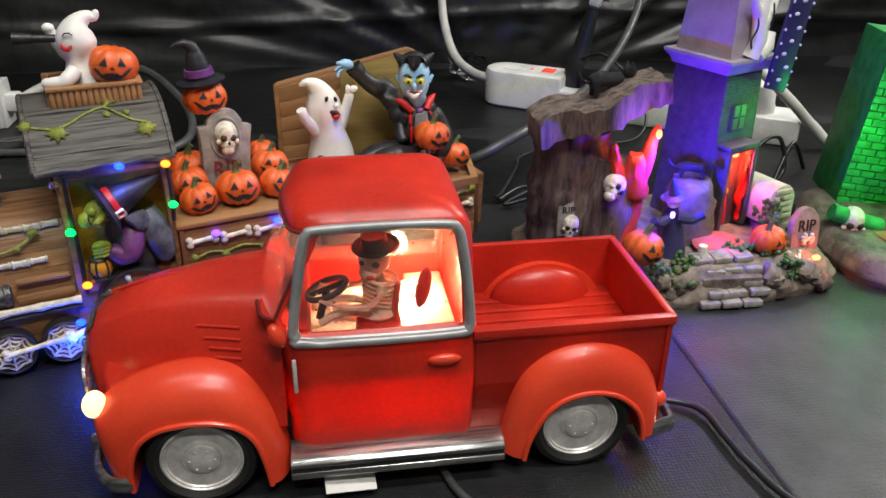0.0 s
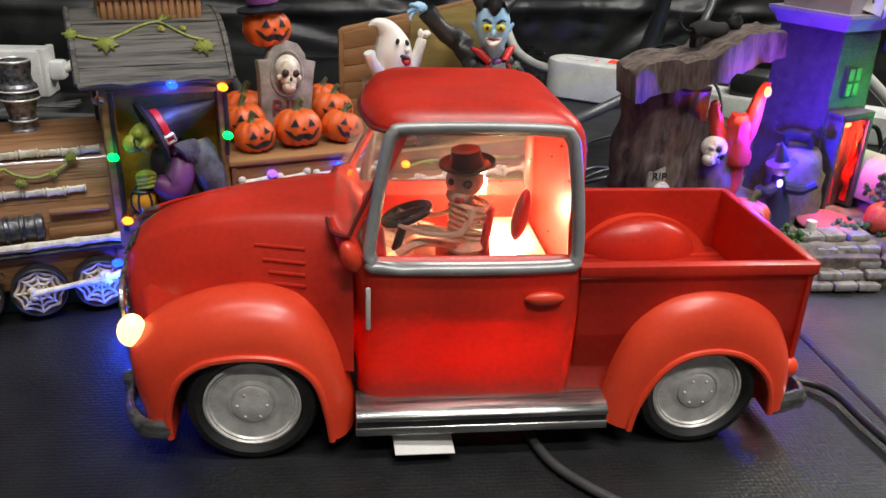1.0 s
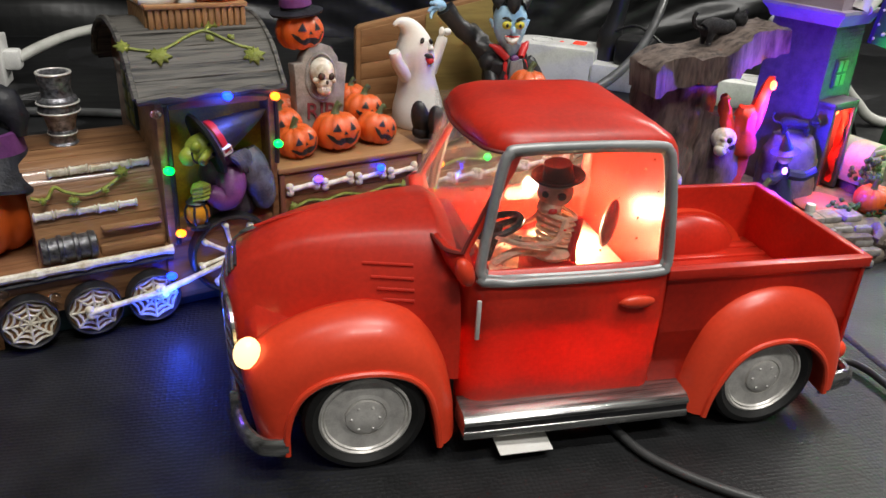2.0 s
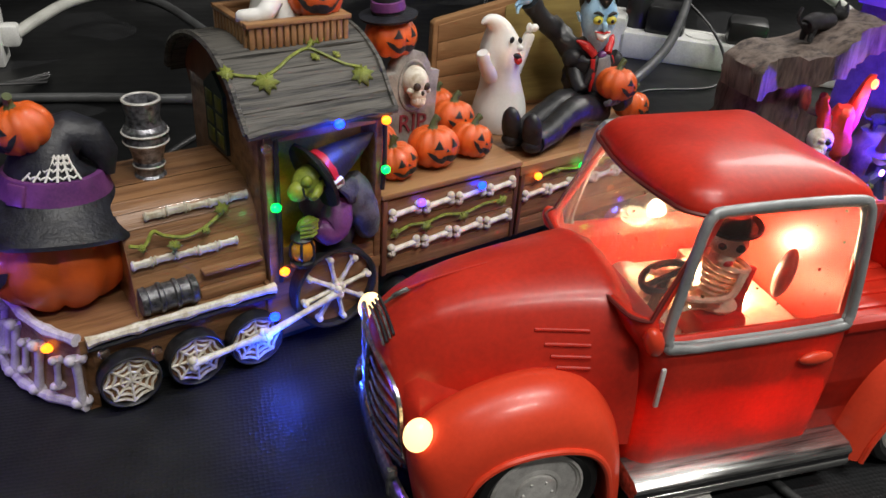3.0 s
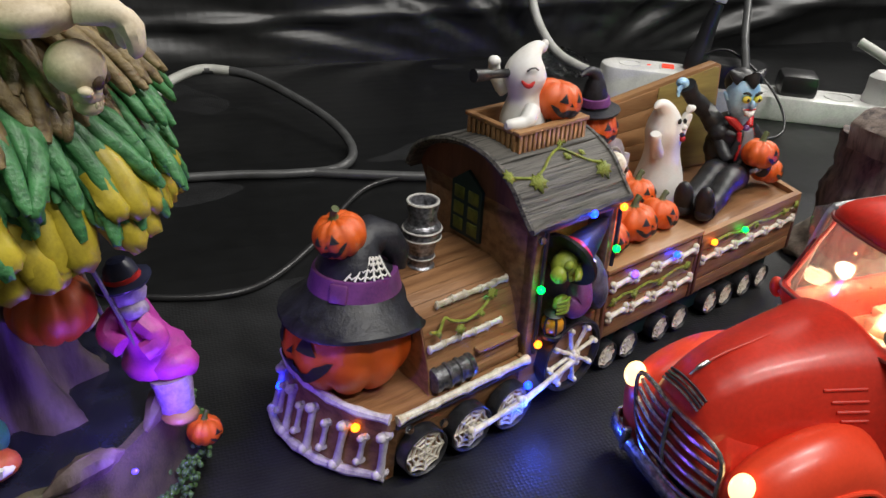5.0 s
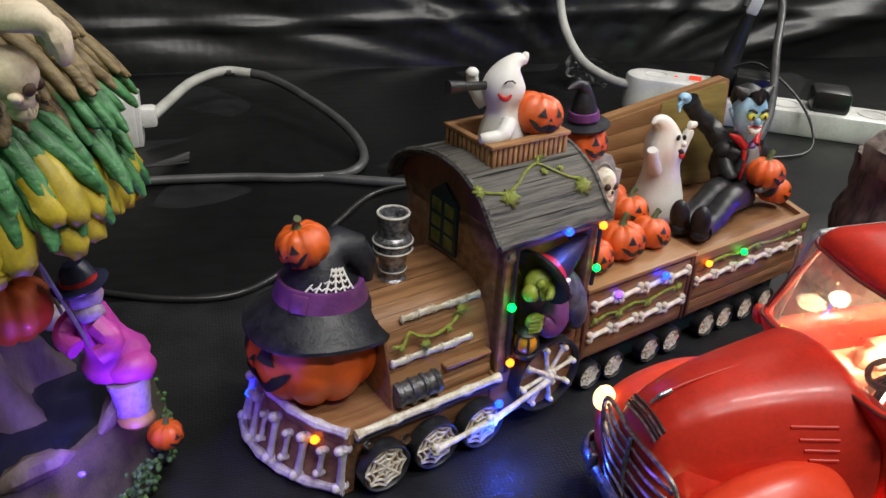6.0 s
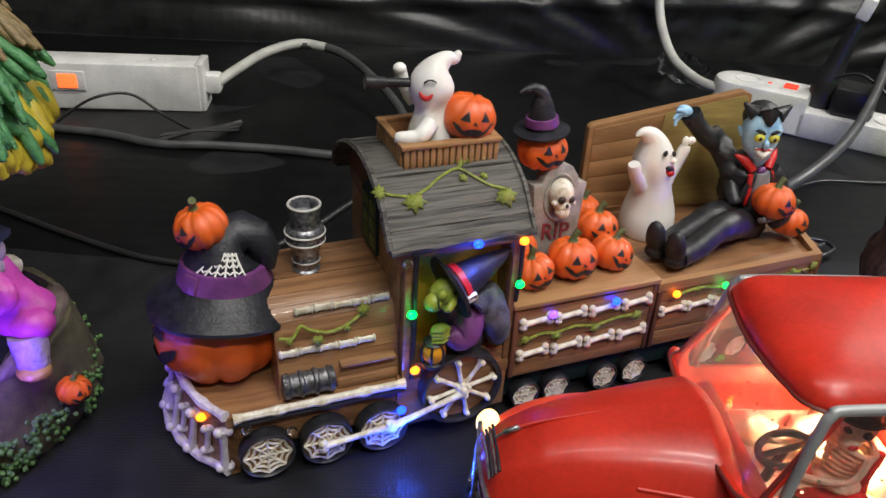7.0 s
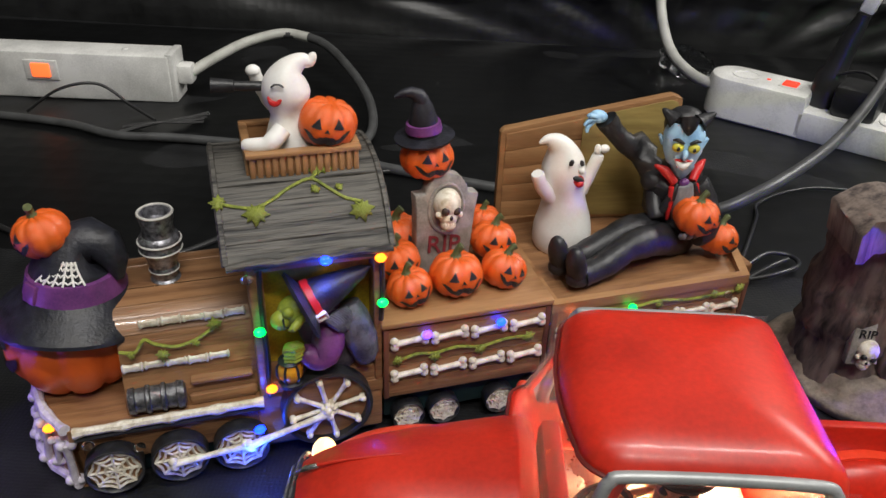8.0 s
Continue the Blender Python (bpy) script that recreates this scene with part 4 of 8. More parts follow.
for r, z, w in ((0.0070, 0.0770, 0.0005), (0.0066, 0.0846, 0.0005), (0.0094, 0.0962, 0.0006), (0.0096, 0.1008, 0.0006), (0.0076, 0.1158, 0.0007)):
    bm = bmesh.new()
    tube(bm, [(0.0305 + r * math.cos(a), 0.040 + r * math.sin(a), z) for a in [2 * math.pi * k / 28 for k in range(28)]], w, 6, True)
    bmesh.ops.transform(bm, matrix=squash, verts=bm.verts)
    part("funnel_ring", bm, SILVER, funnel, "worn silver ring")

# cab of the engine
bm = bmesh.new()
slab(bm, 0.064, 0.119, 0.0, 0.0785, 0.034, 0.0425, 0.0006)
cab_e = part("engine_cab", bm, WOOD, train, "brown wooden engine cab")
for name, box6 in (("cab_wall", (0.064, 0.0665, 0.000, 0.0805, 0.034, 0.108)), ("cab_wall", (0.1165, 0.119, 0.000, 0.0805, 0.034, 0.108)), ("cab_wall", (0.0665, 0.1165, 0.078, 0.0805, 0.0425, 0.108)),
                   ("cab_post", (0.064, 0.0700, -0.001, 0.006, 0.034, 0.107)), ("cab_post", (0.1155, 0.119, -0.001, 0.006, 0.034, 0.107)), ("cab_lintel", (0.0700, 0.1155, -0.001, 0.005, 0.1005, 0.108))):
    bm = bmesh.new()
    slab(bm, *box6, 0.0008)
    part(name, bm, WOOD, cab_e)
bm = bmesh.new()
slab(bm, 0.0665, 0.1165, 0.014, 0.016, 0.0425, 0.106)
part("cab_lining", bm, YELLOW, cab_e, "yellow inner wall")
arch = spline([(0, v, z) for v, z in ((-0.0040, 0.1075), (0.0030, 0.1150), (0.0100, 0.1232), (0.0200, 0.1290), (0.0300, 0.1322), (0.0420, 0.1332), (0.0560, 0.1310), (0.0700, 0.1258), (0.0800, 0.1190), (0.0860, 0.1085))], 4)
for u0, u1, name, mats in ((0.0640, 0.0664, "gable", DARKWOOD), (0.1166, 0.1190, "gable", DARKWOOD)):
    bm = bmesh.new()
    gable = [p + Vector((0, 0, -0.0022)) for p in arch[1:-1]]
    loft(bm, [[p + Vector((u, 0, 0)) for p in gable] + [Vector((u, 0.0805, 0.100)), Vector((u, 0, 0.100))] for u in (u0, u1)])
    part(name, bm, mats, cab_e, "dark maroon gable")
roof = part("engine_roof", (lambda b: (loft(b, [[p + Vector((u, 0, -0.0006)) for p in arch] + [p + Vector((u, 0, -0.0028)) for p in arch[::-1]] for u in (0.0575, 0.1215)]), b)[1])(bmesh.new()), ROOFWOOD, train, "weathered grey-black plank roof")
for k in range(0, len(arch) - 3, 3):
    strip = arch[k:k + 4]
    strip = [strip[0].lerp(strip[1], 0.05), strip[1], strip[2], strip[3].lerp(strip[2], 0.05)]
    bm = bmesh.new()
    j = 0.0012 * math.sin(k * 1.9)
    lift = Vector((0, 0, 0.0007 + 0.0003 * math.sin(k * 2.7)))
    loft(bm, [[p + lift + Vector((u, 0, 0.0002 * math.sin(u * 900 + k))) for p in strip] + [p + Vector((u, 0, -0.0016)) for p in strip[::-1]] for u in [0.0562 + j + (0.0666 - 2 * j) * q / 8 for q in range(9)]])
    part("roof_plank", bm, ROOFWOOD, roof)
bm = bmesh.new()
for u in (0.0562, 0.1228):
    tube(bm, [p + Vector((u, 0, 0)) for p in arch], 0.0016, 6)
tube(bm, [(0.056 + 0.0067 * k, -0.0046 + 0.0004 * (k % 2), 0.1068 + 0.0007 * (k % 3)) for k in range(11)], 0.0017, 6)
part("roof_edge", bm, ROOFWOOD, roof)
# gable window
bm = bmesh.new()
prism(bm, [(-0.011, -0.017), (0.011, -0.017), (0.011, 0.010), (0.000, 0.018), (-0.011, 0.010)], -0.001, 0.0008, m=pose(0.0634, 0.0465, 0.0985, 0, 0, -90))
cab_window = part("cab_window", bm, TEAL, cab_e, "dark teal window with yellow-green panes")
for a, b in ((-0.0052, -0.0118), (0.0052, -0.0118), (-0.0052, -0.0035), (0.0052, -0.0035), (-0.0052, 0.0050), (0.0052, 0.0050)):
    bm = bmesh.new()
    slab(bm, a - 0.0037, a + 0.0037, -0.0012, 0, b - 0.0033, b + 0.0033, 0.0004, m=pose(0.0632, 0.0465, 0.0985, 0, 0, -90))
    part("pane", bm, GREENPANE, cab_window)
# vine on the roof
def roof_z(v):
    return lerp_table([(p.y, p.z) for p in arch], v)[0]
bm = bmesh.new()
path = [(0.056, 0.013), (0.063, 0.011), (0.070, 0.010), (0.077, 0.012), (0.085, 0.0165), (0.094, 0.0195), (0.100, 0.0150), (0.106, 0.0105), (0.113, 0.0085)]
tube(bm, spline([(u, v, roof_z(v) + 0.0012) for u, v in path], 5), 0.0007, 6)
tube(bm, spline([(u, v, roof_z(v) + 0.0012) for u, v in ((0.094, 0.0195), (0.098, 0.0225), (0.104, 0.024))], 5), 0.0008, 6)
part("roof_vine", bm, LEAF, roof, "yellow-green vine")
for u, v, s, a in ((0.0705, 0.0095, 0.0078, 175), (0.112, 0.0075, 0.0078, 190), (0.0985, 0.0225, 0.0072, 15), (0.058, 0.0125, 0.0055, 80), (0.096, 0.0150, 0.0035, 120), (0.104, 0.014, 0.0030, -60)):
    slope = math.degrees(math.atan2(roof_z(v + 0.002) - roof_z(v - 0.002), 0.004))
    leaf(roof, (u, v, roof_z(v) + 0.0016), s, pose(0, 0, 0, slope, 0, 0) @ pose(0, 0, 0, 0, 0, a))
# crate with the watching ghost
crate = part("crate", (lambda b: (slab(b, 0.0705, 0.1145, 0.0250, 0.0570, 0.1285, 0.1330, 0.0006), slab(b, 0.0700, 0.1150, 0.0235, 0.0255, 0.1260, 0.1400, 0.0005), slab(b, 0.0700, 0.1150, 0.0560, 0.0580, 0.1270, 0.1400, 0.0005), slab(b, 0.0700, 0.0720, 0.0235, 0.0580, 0.1270, 0.1400, 0.0005), slab(b, 0.1130, 0.1150, 0.0235, 0.0580, 0.1270, 0.1400, 0.0005), b)[-1])(bmesh.new()), TANWOOD, train, "slatted tan wooden crate")
for k in range(15):
    bm = bmesh.new()
    slab(bm, 0.0704 + 0.00302 * k, 0.0726 + 0.00302 * k, 0.0222, 0.0240, 0.1262, 0.1395, 0.0004)
    part("slat", bm, TANWOOD, crate)
for k in range(10):
    bm = bmesh.new()
    slab(bm, 0.0690, 0.0704, 0.0240 + 0.0034 * k, 0.0264 + 0.0034 * k, 0.1275, 0.1395, 0.0004)
    part("slat", bm, TANWOOD, crate)
for v0, v1, u0, u1 in ((0.0215, 0.0262, 0.0690, 0.1160), (0.0555, 0.0592, 0.0690, 0.1160), (0.0262, 0.0555, 0.0688, 0.0724), (0.0262, 0.0555, 0.1126, 0.1162)):
    bm = bmesh.new()
    slab(bm, u0, u1, v0, v1, 0.1395, 0.1416, 0.0006)
    part("crate_rim", bm, TANWOOD, crate)
bm = bmesh.new()
tube(bm, spline([(0.0890, 0.038, 0.132), (0.0890, 0.038, 0.142), (0.0885, 0.038, 0.151), (0.0878, 0.038, 0.159), (0.0882, 0.038, 0.166), (0.0908, 0.038, 0.1725), (0.0955, 0.0385, 0.1752), (0.0990, 0.0385, 0.1748), (0.1010, 0.0385, 0.1785)], 4),
     [0.0120, 0.0122, 0.0122, 0.0120, 0.0115, 0.0108, 0.0100, 0.0092, 0.0084, 0.0082, 0.0086, 0.0094, 0.0102, 0.0106, 0.0108, 0.0106, 0.0102, 0.0094, 0.0084, 0.0072, 0.0060, 0.0050, 0.0044, 0.0040, 0.0036, 0.0033, 0.0030, 0.0028, 0.0026, 0.0023, 0.0020, 0.0016, 0.0008], 18)
tube(bm, spline([(0.084, 0.0270, 0.149), (0.078, 0.0240, 0.1445), (0.072, 0.0250, 0.1432), (0.066, 0.0265, 0.1435)], 4), [0.0042] * 5 + [0.0036] * 4 + [0.0034, 0.0032, 0.0028, 0.0018], 10)
tube(bm, spline([(0.083, 0.046, 0.153), (0.078, 0.049, 0.160), (0.0755, 0.048, 0.168)], 4), [0.0040] * 3 + [0.0032] * 4 + [0.0030, 0.0030], 10)
blob(bm, (0.0750, 0.0475, 0.1690), (0.0034, 0.0032, 0.0028), n=10)
for dx, dy in ((0, -0.002),):
    tube(bm, [(0.0808, 0.0300, 0.1672), (0.0822, 0.0288, 0.1688), (0.0842, 0.0278, 0.1690), (0.0858, 0.0273, 0.1678)], 0.00045, 5, mi=1)
tube(bm, spline([(0.0792, 0.0315, 0.1625), (0.0805, 0.0296, 0.1604), (0.0825, 0.0284, 0.1602), (0.0845, 0.0279, 0.1622)], 3), [0.0004, 0.0007, 0.0010, 0.0012, 0.0013, 0.0013, 0.0012, 0.0010, 0.0007, 0.0004], 8, mi=2)
tube(bm, [(0.0820, 0.040, 0.1640), (0.0660, 0.0405, 0.1652), (0.0655, 0.0405, 0.1652), (0.0560, 0.041, 0.1660)], [0.0022, 0.0022, 0.0028, 0.0034], 12, mi=1)
bmesh.ops.transform(bm, matrix=Matrix.Translation((0.090, 0.041, 0.132)) @ Matrix.Scale(0.93, 4) @ Matrix.Translation((-0.089, -0.038, -0.132)), verts=bm.verts)
part("ghost_with_telescope", bm, [WHITE, BLACK, REDPAINT], train, "white ghost figure peering through a black telescope")
pumpkin(train, (0.1042, 0.0340, 0.1478), 0.0128, -10, (0, 12), 1, False)

# leaning witch in the cab opening: her head lies over to one side
SLATE = paint("slate_hair_paint", (0.11, 0.115, 0.14), 0.45, (0.025, 0.025, 0.035), 200, 0.8)
up = Vector((0.93, 0.02, 0.36)).normalized()
ahead = Vector((-0.30, -0.93, -0.20))
ahead = (ahead - up * ahead.dot(up)).normalized()
side = (-ahead).cross(up)
HEAD = Matrix.Translation((0.0815, -0.0045, 0.0830)) @ Matrix((side, -ahead, up)).transposed().to_4x4()
bm = bmesh.new()
blob(bm, (0.0940, 0.0060, 0.0660), (0.0115, 0.0095, 0.0120), n=18, mi=0)
tube(bm, spline([(0.0960, 0.0000, 0.0690), (0.0935, -0.0050, 0.0600), (0.0885, -0.0062, 0.0575), (0.0835, -0.0058, 0.0620)], 4), [0.0066, 0.0070, 0.0072, 0.0072, 0.0070, 0.0068, 0.0064, 0.0060, 0.0056, 0.0052, 0.0048, 0.0044, 0.0034], 14, mi=0)
tube(bm, spline([(0.098, 0.012, 0.044), (0.098, 0.010, 0.054), (0.096, 0.007, 0.064)], 4), [0.012, 0.0125, 0.0125, 0.012, 0.012, 0.0115, 0.011, 0.010, 0.008], 14, mi=4)
blob(bm, (0, 0, 0.0005), (0.0066, 0.0066, 0.0082), n=18, mi=1, m=HEAD)
blob(bm, (0, -0.0022, -0.0066), (0.0044, 0.0042, 0.0046), n=14, mi=1, m=HEAD)
for s in (-1, 1):
    blob(bm, (s * 0.0036, -0.0044, -0.0022), (0.0028, 0.0024, 0.0026), n=12, mi=1, m=HEAD)
    blob(bm, (s * 0.0028, -0.0061, 0.0030), (0.0010, 0.0007, 0.0008), n=8, mi=2, m=HEAD)
    tube(bm, [HEAD @ Vector(p) for p in ((s * 0.0012, -0.0064, 0.0040), (s * 0.0030, -0.0062, 0.0050), (s * 0.0048, -0.0048, 0.0044))], [0.0006, 0.0009, 0.0004], 6, mi=1)
tube(bm, [HEAD @ Vector(p) for p in ((0, -0.0056, 0.0028), (0, -0.0084, -0.0004), (0, -0.0104, -0.0034), (0, -0.0100, -0.0048))], [0.0012, 0.0019, 0.0016, 0.0006], 10, mi=1)
tube(bm, [HEAD @ Vector(p) for p in ((-0.0030, -0.0058, -0.0052), (0, -0.0068, -0.0062), (0.0030, -0.0058, -0.0052))], 0.0004, 6, mi=2)
blob(bm, (0.0795, -0.0062, 0.0635), (0.0050, 0.0030, 0.0042), n=14, mi=1)
for k in range(4):
    tube(bm, [(0.0830 - 0.0001 * k, -0.0082, 0.0660 - 0.0019 * k), (0.0795, -0.0096, 0.0658 - 0.0019 * k), (0.0752, -0.0078, 0.0650 - 0.0019 * k)], [0.0010, 0.0012, 0.0008], 8, mi=1)
hatm = HEAD @ pose(0, 0.0010, 0.0052, -6, 0, 0)
lathe(bm, [(0.0060, -0.002), (0.0150, -0.0030), (0.0156, -0.0016), (0.0090, 0.0010), (0.0080, 0.0070), (0.0066, 0.0130), (0.0046, 0.0200), (0.0026, 0.0265), (0.0004, 0.0310)], 26, hatm, 2)
lathe(bm, [(0.0089, 0.0012), (0.0095, 0.0016), (0.0090, 0.0044), (0.0082, 0.0048)], 26, hatm, 3)
for x0, x1, z0, z1 in ((-0.0022, 0.0022, 0.0004, 0.0014), (-0.0022, 0.0022, 0.0044, 0.0054), (-0.0024, -0.0014, 0.0006, 0.0052), (0.0014, 0.0024, 0.0006, 0.0052)):
    slab(bm, x0, x1, -0.0104, -0.0084, z0, z1, 0.0003, m=hatm @ pose(0, 0, 0, 0, 0, 20), mi=5)
for k in range(10):
    tube(bm, spline([(0.093 + 0.0010 * k, -0.0085 + 0.0007 * k, 0.0790), (0.097 + 0.0011 * k, -0.0090 + 0.0008 * k, 0.0755 - 0.0004 * k), (0.0990 + 0.0008 * k + 0.0010 * math.sin(k * 2.1), -0.0070 + 0.0006 * k, 0.0700 - 0.0007 * k)], 3), [0.0012, 0.0015, 0.0017, 0.0017, 0.0014, 0.0010, 0.0005], 6, mi=4)
tube(bm, spline([(0.104, 0.004, 0.076), (0.108, 0.000, 0.064), (0.1105, -0.002, 0.054), (0.1085, -0.002, 0.0480)], 4), [0.006, 0.007, 0.0078, 0.008, 0.008, 0.0078, 0.0072, 0.0068, 0.0062, 0.0056, 0.005, 0.004, 0.002], 12, mi=4)
rough_up(bm, 0.0004, 420, 2)
part("witch_figure", bm, [PURPLE, WITCHGREEN, HATBLACK, REDPAINT, SLATE, WHITE], train, "green-faced witch figure in purple leaning from the cab")
lantern_m = Matrix.Translation((0.0775, -0.0048, 0.0440)) @ Matrix.Scale(1.22, 4)
bm = bmesh.new()
lathe(bm, [(0.0026, 0), (0.0046, 0.0006), (0.0046, 0.002), (0.0032, 0.0026), (0.0046, 0.0050), (0.0044, 0.0085), (0.0034, 0.0100), (0.0042, 0.0110), (0.0020, 0.0130), (0.0006, 0.0140)], 16, lantern_m)
for f in bm.faces:
    z = (lantern_m.inverted() @ f.calc_center_median()).z
    f.material_index = 0 if 0.0024 < z < 0.0102 else 1
lantern = part("hand_lantern", bm, [paint("amber_lantern_glass", (0.75, 0.33, 0.02), 0.3), BLACK], train, "small amber lantern with black cap")
for k in range(6):
    c, d = math.cos(k * math.pi / 3), math.sin(k * math.pi / 3)
    bm = bmesh.new()
    tube(bm, [lantern_m @ Vector((r * c, r * d, z)) for r, z in ((0.0036, 0.0024), (0.0048, 0.0050), (0.0046, 0.0085), (0.0036, 0.0102))], 0.0006, 6)
    part("lantern_rib", bm, BLACK, lantern)
bm = bmesh.new()
for pts in ([(0.0685, -0.0025, 0.105), (0.0682, -0.0028, 0.085), (0.0685, -0.0028, 0.060), (0.068, -0.003, 0.037)], [(0.0668, -0.0025, 0.1035), (0.085, -0.0035, 0.1065), (0.105, -0.0035, 0.1055), (0.1185, -0.0028, 0.1035)], [(0.1185, -0.0028, 0.1035), (0.1188, -0.003, 0.085), (0.1180, -0.003, 0.070)]):
    tube(bm, spline(pts, 4), 0.0011, 6)
part("light_wire", bm, BLACK, cab_e, "black wire of the fairy lights")

# wheels of the engine
def web_wheel(place, r):
    w = part("web_wheel", (lambda b: (lathe(b, [(r * 0.90, 0.001), (r * 0.90, 0.0035), (r * 0.95, 0.0044), (r, 0.0040), (r, -0.003), (r * 0.5, -0.003), (0.001, 0.001)], 28), b)[1])(bmesh.new()), BLACK, train, "black wheel with a cream web", Matrix.Translation(place) @ pose(0, 0, 0, 90, 0, 0))
    bm = bmesh.new()
    lathe(bm, [(r * 0.91, 0.0008), (r * 0.91, 0.0018), (0.0004, 0.0024)], 24)
    part("hub_disc", bm, WOOD, w)
    bm = bmesh.new()
    web(bm, (0, 0, 0), r * 0.90, pose(0, 0, 0.0026, -90, 0, 0), 8, 0, 0.0007)
    part("web_spokes", bm, BONE, w, "cream web spokes")
    return w


for u in (0.0, 0.0270, 0.0535):
    web_wheel((u, -0.0035, 0.0132), 0.0122)
R = 0.0205
big = part("spoked_wheel", (lambda b: (lathe(b, [(R * 0.89, 0.0005), (R * 0.89, 0.0035), (R * 0.95, 0.0044), (R, 0.0040), (R, -0.003), (R * 0.89, -0.003)], 36), b)[1])(bmesh.new()), BLACK, train, "large black wheel with bone spokes", Matrix.Translation((0.0925, -0.0040, 0.0280)) @ pose(0, 0, 0, 90, 0, 0))
bm = bmesh.new()
lathe(bm, [(R * 0.90, 0.0005), (0.0005, 0.0007)], 24)
part("wheel_back", bm, WOOD, big)
for k in range(8):
    a = math.pi / 4 * k + 0.2
    bone(big, (0.002 * math.cos(a), 0.002 * math.sin(a), 0.0030), (R * 0.82 * math.cos(a), R * 0.82 * math.sin(a), 0.0030), 0.0013)
for a, b in (((0.0235, -0.0100, 0.0140), (0.0560, -0.0100, 0.0175)), ((0.0560, -0.0105, 0.0172), (0.0930, -0.0100, 0.0275))):
    bone(train, a, b, 0.0017)

# first car: pumpkins and tombstone
def wagon(name, u0, u1, top, label, mats):
    w = part(name, (lambda b: (slab(b, u0, u1, 0.000, 0.0815, 0.0225, top - 0.002, 0.0006), b)[1])(bmesh.new()), mats, train, label)
    for k, (z0, z1) in enumerate(((0.0225, 0.0315), (0.0318, 0.0410), (0.0413, 0.0500), (0.0503, top - 0.004))):
        bm = bmesh.new()
        slab(bm, u0 + 0.0015, u1 - 0.0015, -0.0012, 0.001, z0, z1, 0.0005)
        part("plank", bm, WOOD, w)
    for u in (u0, u1 - 0.0025):
        bm = bmesh.new()
        slab(bm, u, u + 0.0025, -0.0020, 0.002, 0.0225, top - 0.003, 0.0005)
        part("corner_post", bm, DARKWOOD, w)
    return w


car = wagon("pumpkin_car", 0.1195, 0.2000, 0.0655, "brown wagon dressed with white bones and vines", WOOD)
bm = bmesh.new()
slab(bm, 0.1185, 0.2010, -0.0025, 0.0835, 0.0630, 0.0660, 0.0008)
part("car_top", bm, TANWOOD, car, "tan plank top")
for z, n0, n1 in ((0.0548, 0.1225, 0.1985), (0.0362, 0.1225, 0.1985)):
    for k in range(4):
        d = (n1 - n0) / 4
        bone(car, (n0 + k * d + 0.001, -0.0022, z - 0.0006), (n0 + (k + 0.88) * d, -0.0022, z + 0.0008), 0.0017)
bm = bmesh.new()
tube(bm, spline([(0.124, -0.002, 0.0430), (0.134, -0.0025, 0.0470), (0.144, -0.002, 0.0455), (0.154, -0.0025, 0.0475), (0.166, -0.002, 0.0450), (0.178, -0.0025, 0.0475), (0.190, -0.002, 0.0465)], 5), 0.0008, 6)
part("vine", bm, LEAF, car)
for u, s, a in ((0.127, 0.0040, 100), (0.1435, 0.0045, 170), (0.165, 0.0045, 190), (0.190, 0.0048, 20)):
    leaf(car, (u, -0.003, 0.0455), s, pose(0, 0, 0, 80, 0, 0) @ pose(0, 0, 0, 0, 0, a))
for place, r, yaw, tilt, style in (((0.1350, 0.0110, 0.0735), 0.0108, 8, (-4, -10), 1), ((0.1580, 0.0135, 0.0755), 0.0128, 0, (-6, 0), 0), ((0.1822, 0.0150, 0.0735), 0.0112, 6, (-4, 16), 2),
                                   ((0.1335, 0.0290, 0.0770), 0.0115, 4, (-4, -6), 0), ((0.1830, 0.0330, 0.0790), 0.0115, 0, (-6, 8), 0), ((0.1820, 0.0460, 0.0830), 0.0090, 8, (0, 0), 1), ((0.1385, 0.0510, 0.0775), 0.0130, 0, (0, 0), 2)):
    pumpkin(train, (place[0], place[1] + 0.0025, place[2]), r, yaw, tilt, style)
tomb_m = pose(0.1555, 0.0360, 0.0655, -7, 5, 2)
bm = bmesh.new()
prism(bm, [(-0.0125, 0.0), (0.0135, 0.0), (0.0150, 0.0330), (0.0160, 0.0405), (0.0105, 0.0410), (0.0100, 0.0440), (0.0060, 0.0492), (0.0, 0.0508), (-0.0060, 0.0492), (-0.0100, 0.0440), (-0.0105, 0.0405), (-0.0155, 0.0400), (-0.0145, 0.0330)], -0.004, 0.004, 0.0008, tomb_m)
tomb = part("tombstone", bm, STONE, train, "grey stone tombstone with a skull and lettering")
bm = bmesh.new()
tube(bm, [tomb_m @ Vector((0.0085 * math.cos(a), -0.0042, 0.0335 + 0.0120 * math.sin(a))) for a in [2 * math.pi * k / 24 for k in range(24)]], 0.0008, 6, True)
part("tomb_niche", bm, STONE, tomb)
bm = bmesh.new()
skull(bm, (0.0, -0.0055, 0.0335), 0.0108, None, 0, 1)
part("tomb_skull", bm, [BONE, paint("brown_socket_paint", (0.05, 0.03, 0.02), 0.6)], tomb, "bone-coloured skull", tomb_m)
letters("RIP", 0.0125, 0.0004, LETTER, tomb, tomb_m @ pose(0.0, -0.0044, 0.0150, 90, 0, 0))
pumpkin(train, (0.1515, 0.0470, 0.1215), 0.0128, 6, (0, 0), 0, False)
hm = Matrix.Translation((0.1505, 0.0480, 0.1312)) @ pose(0, 0, 0, 0, -6, 0)
bm = bmesh.new()
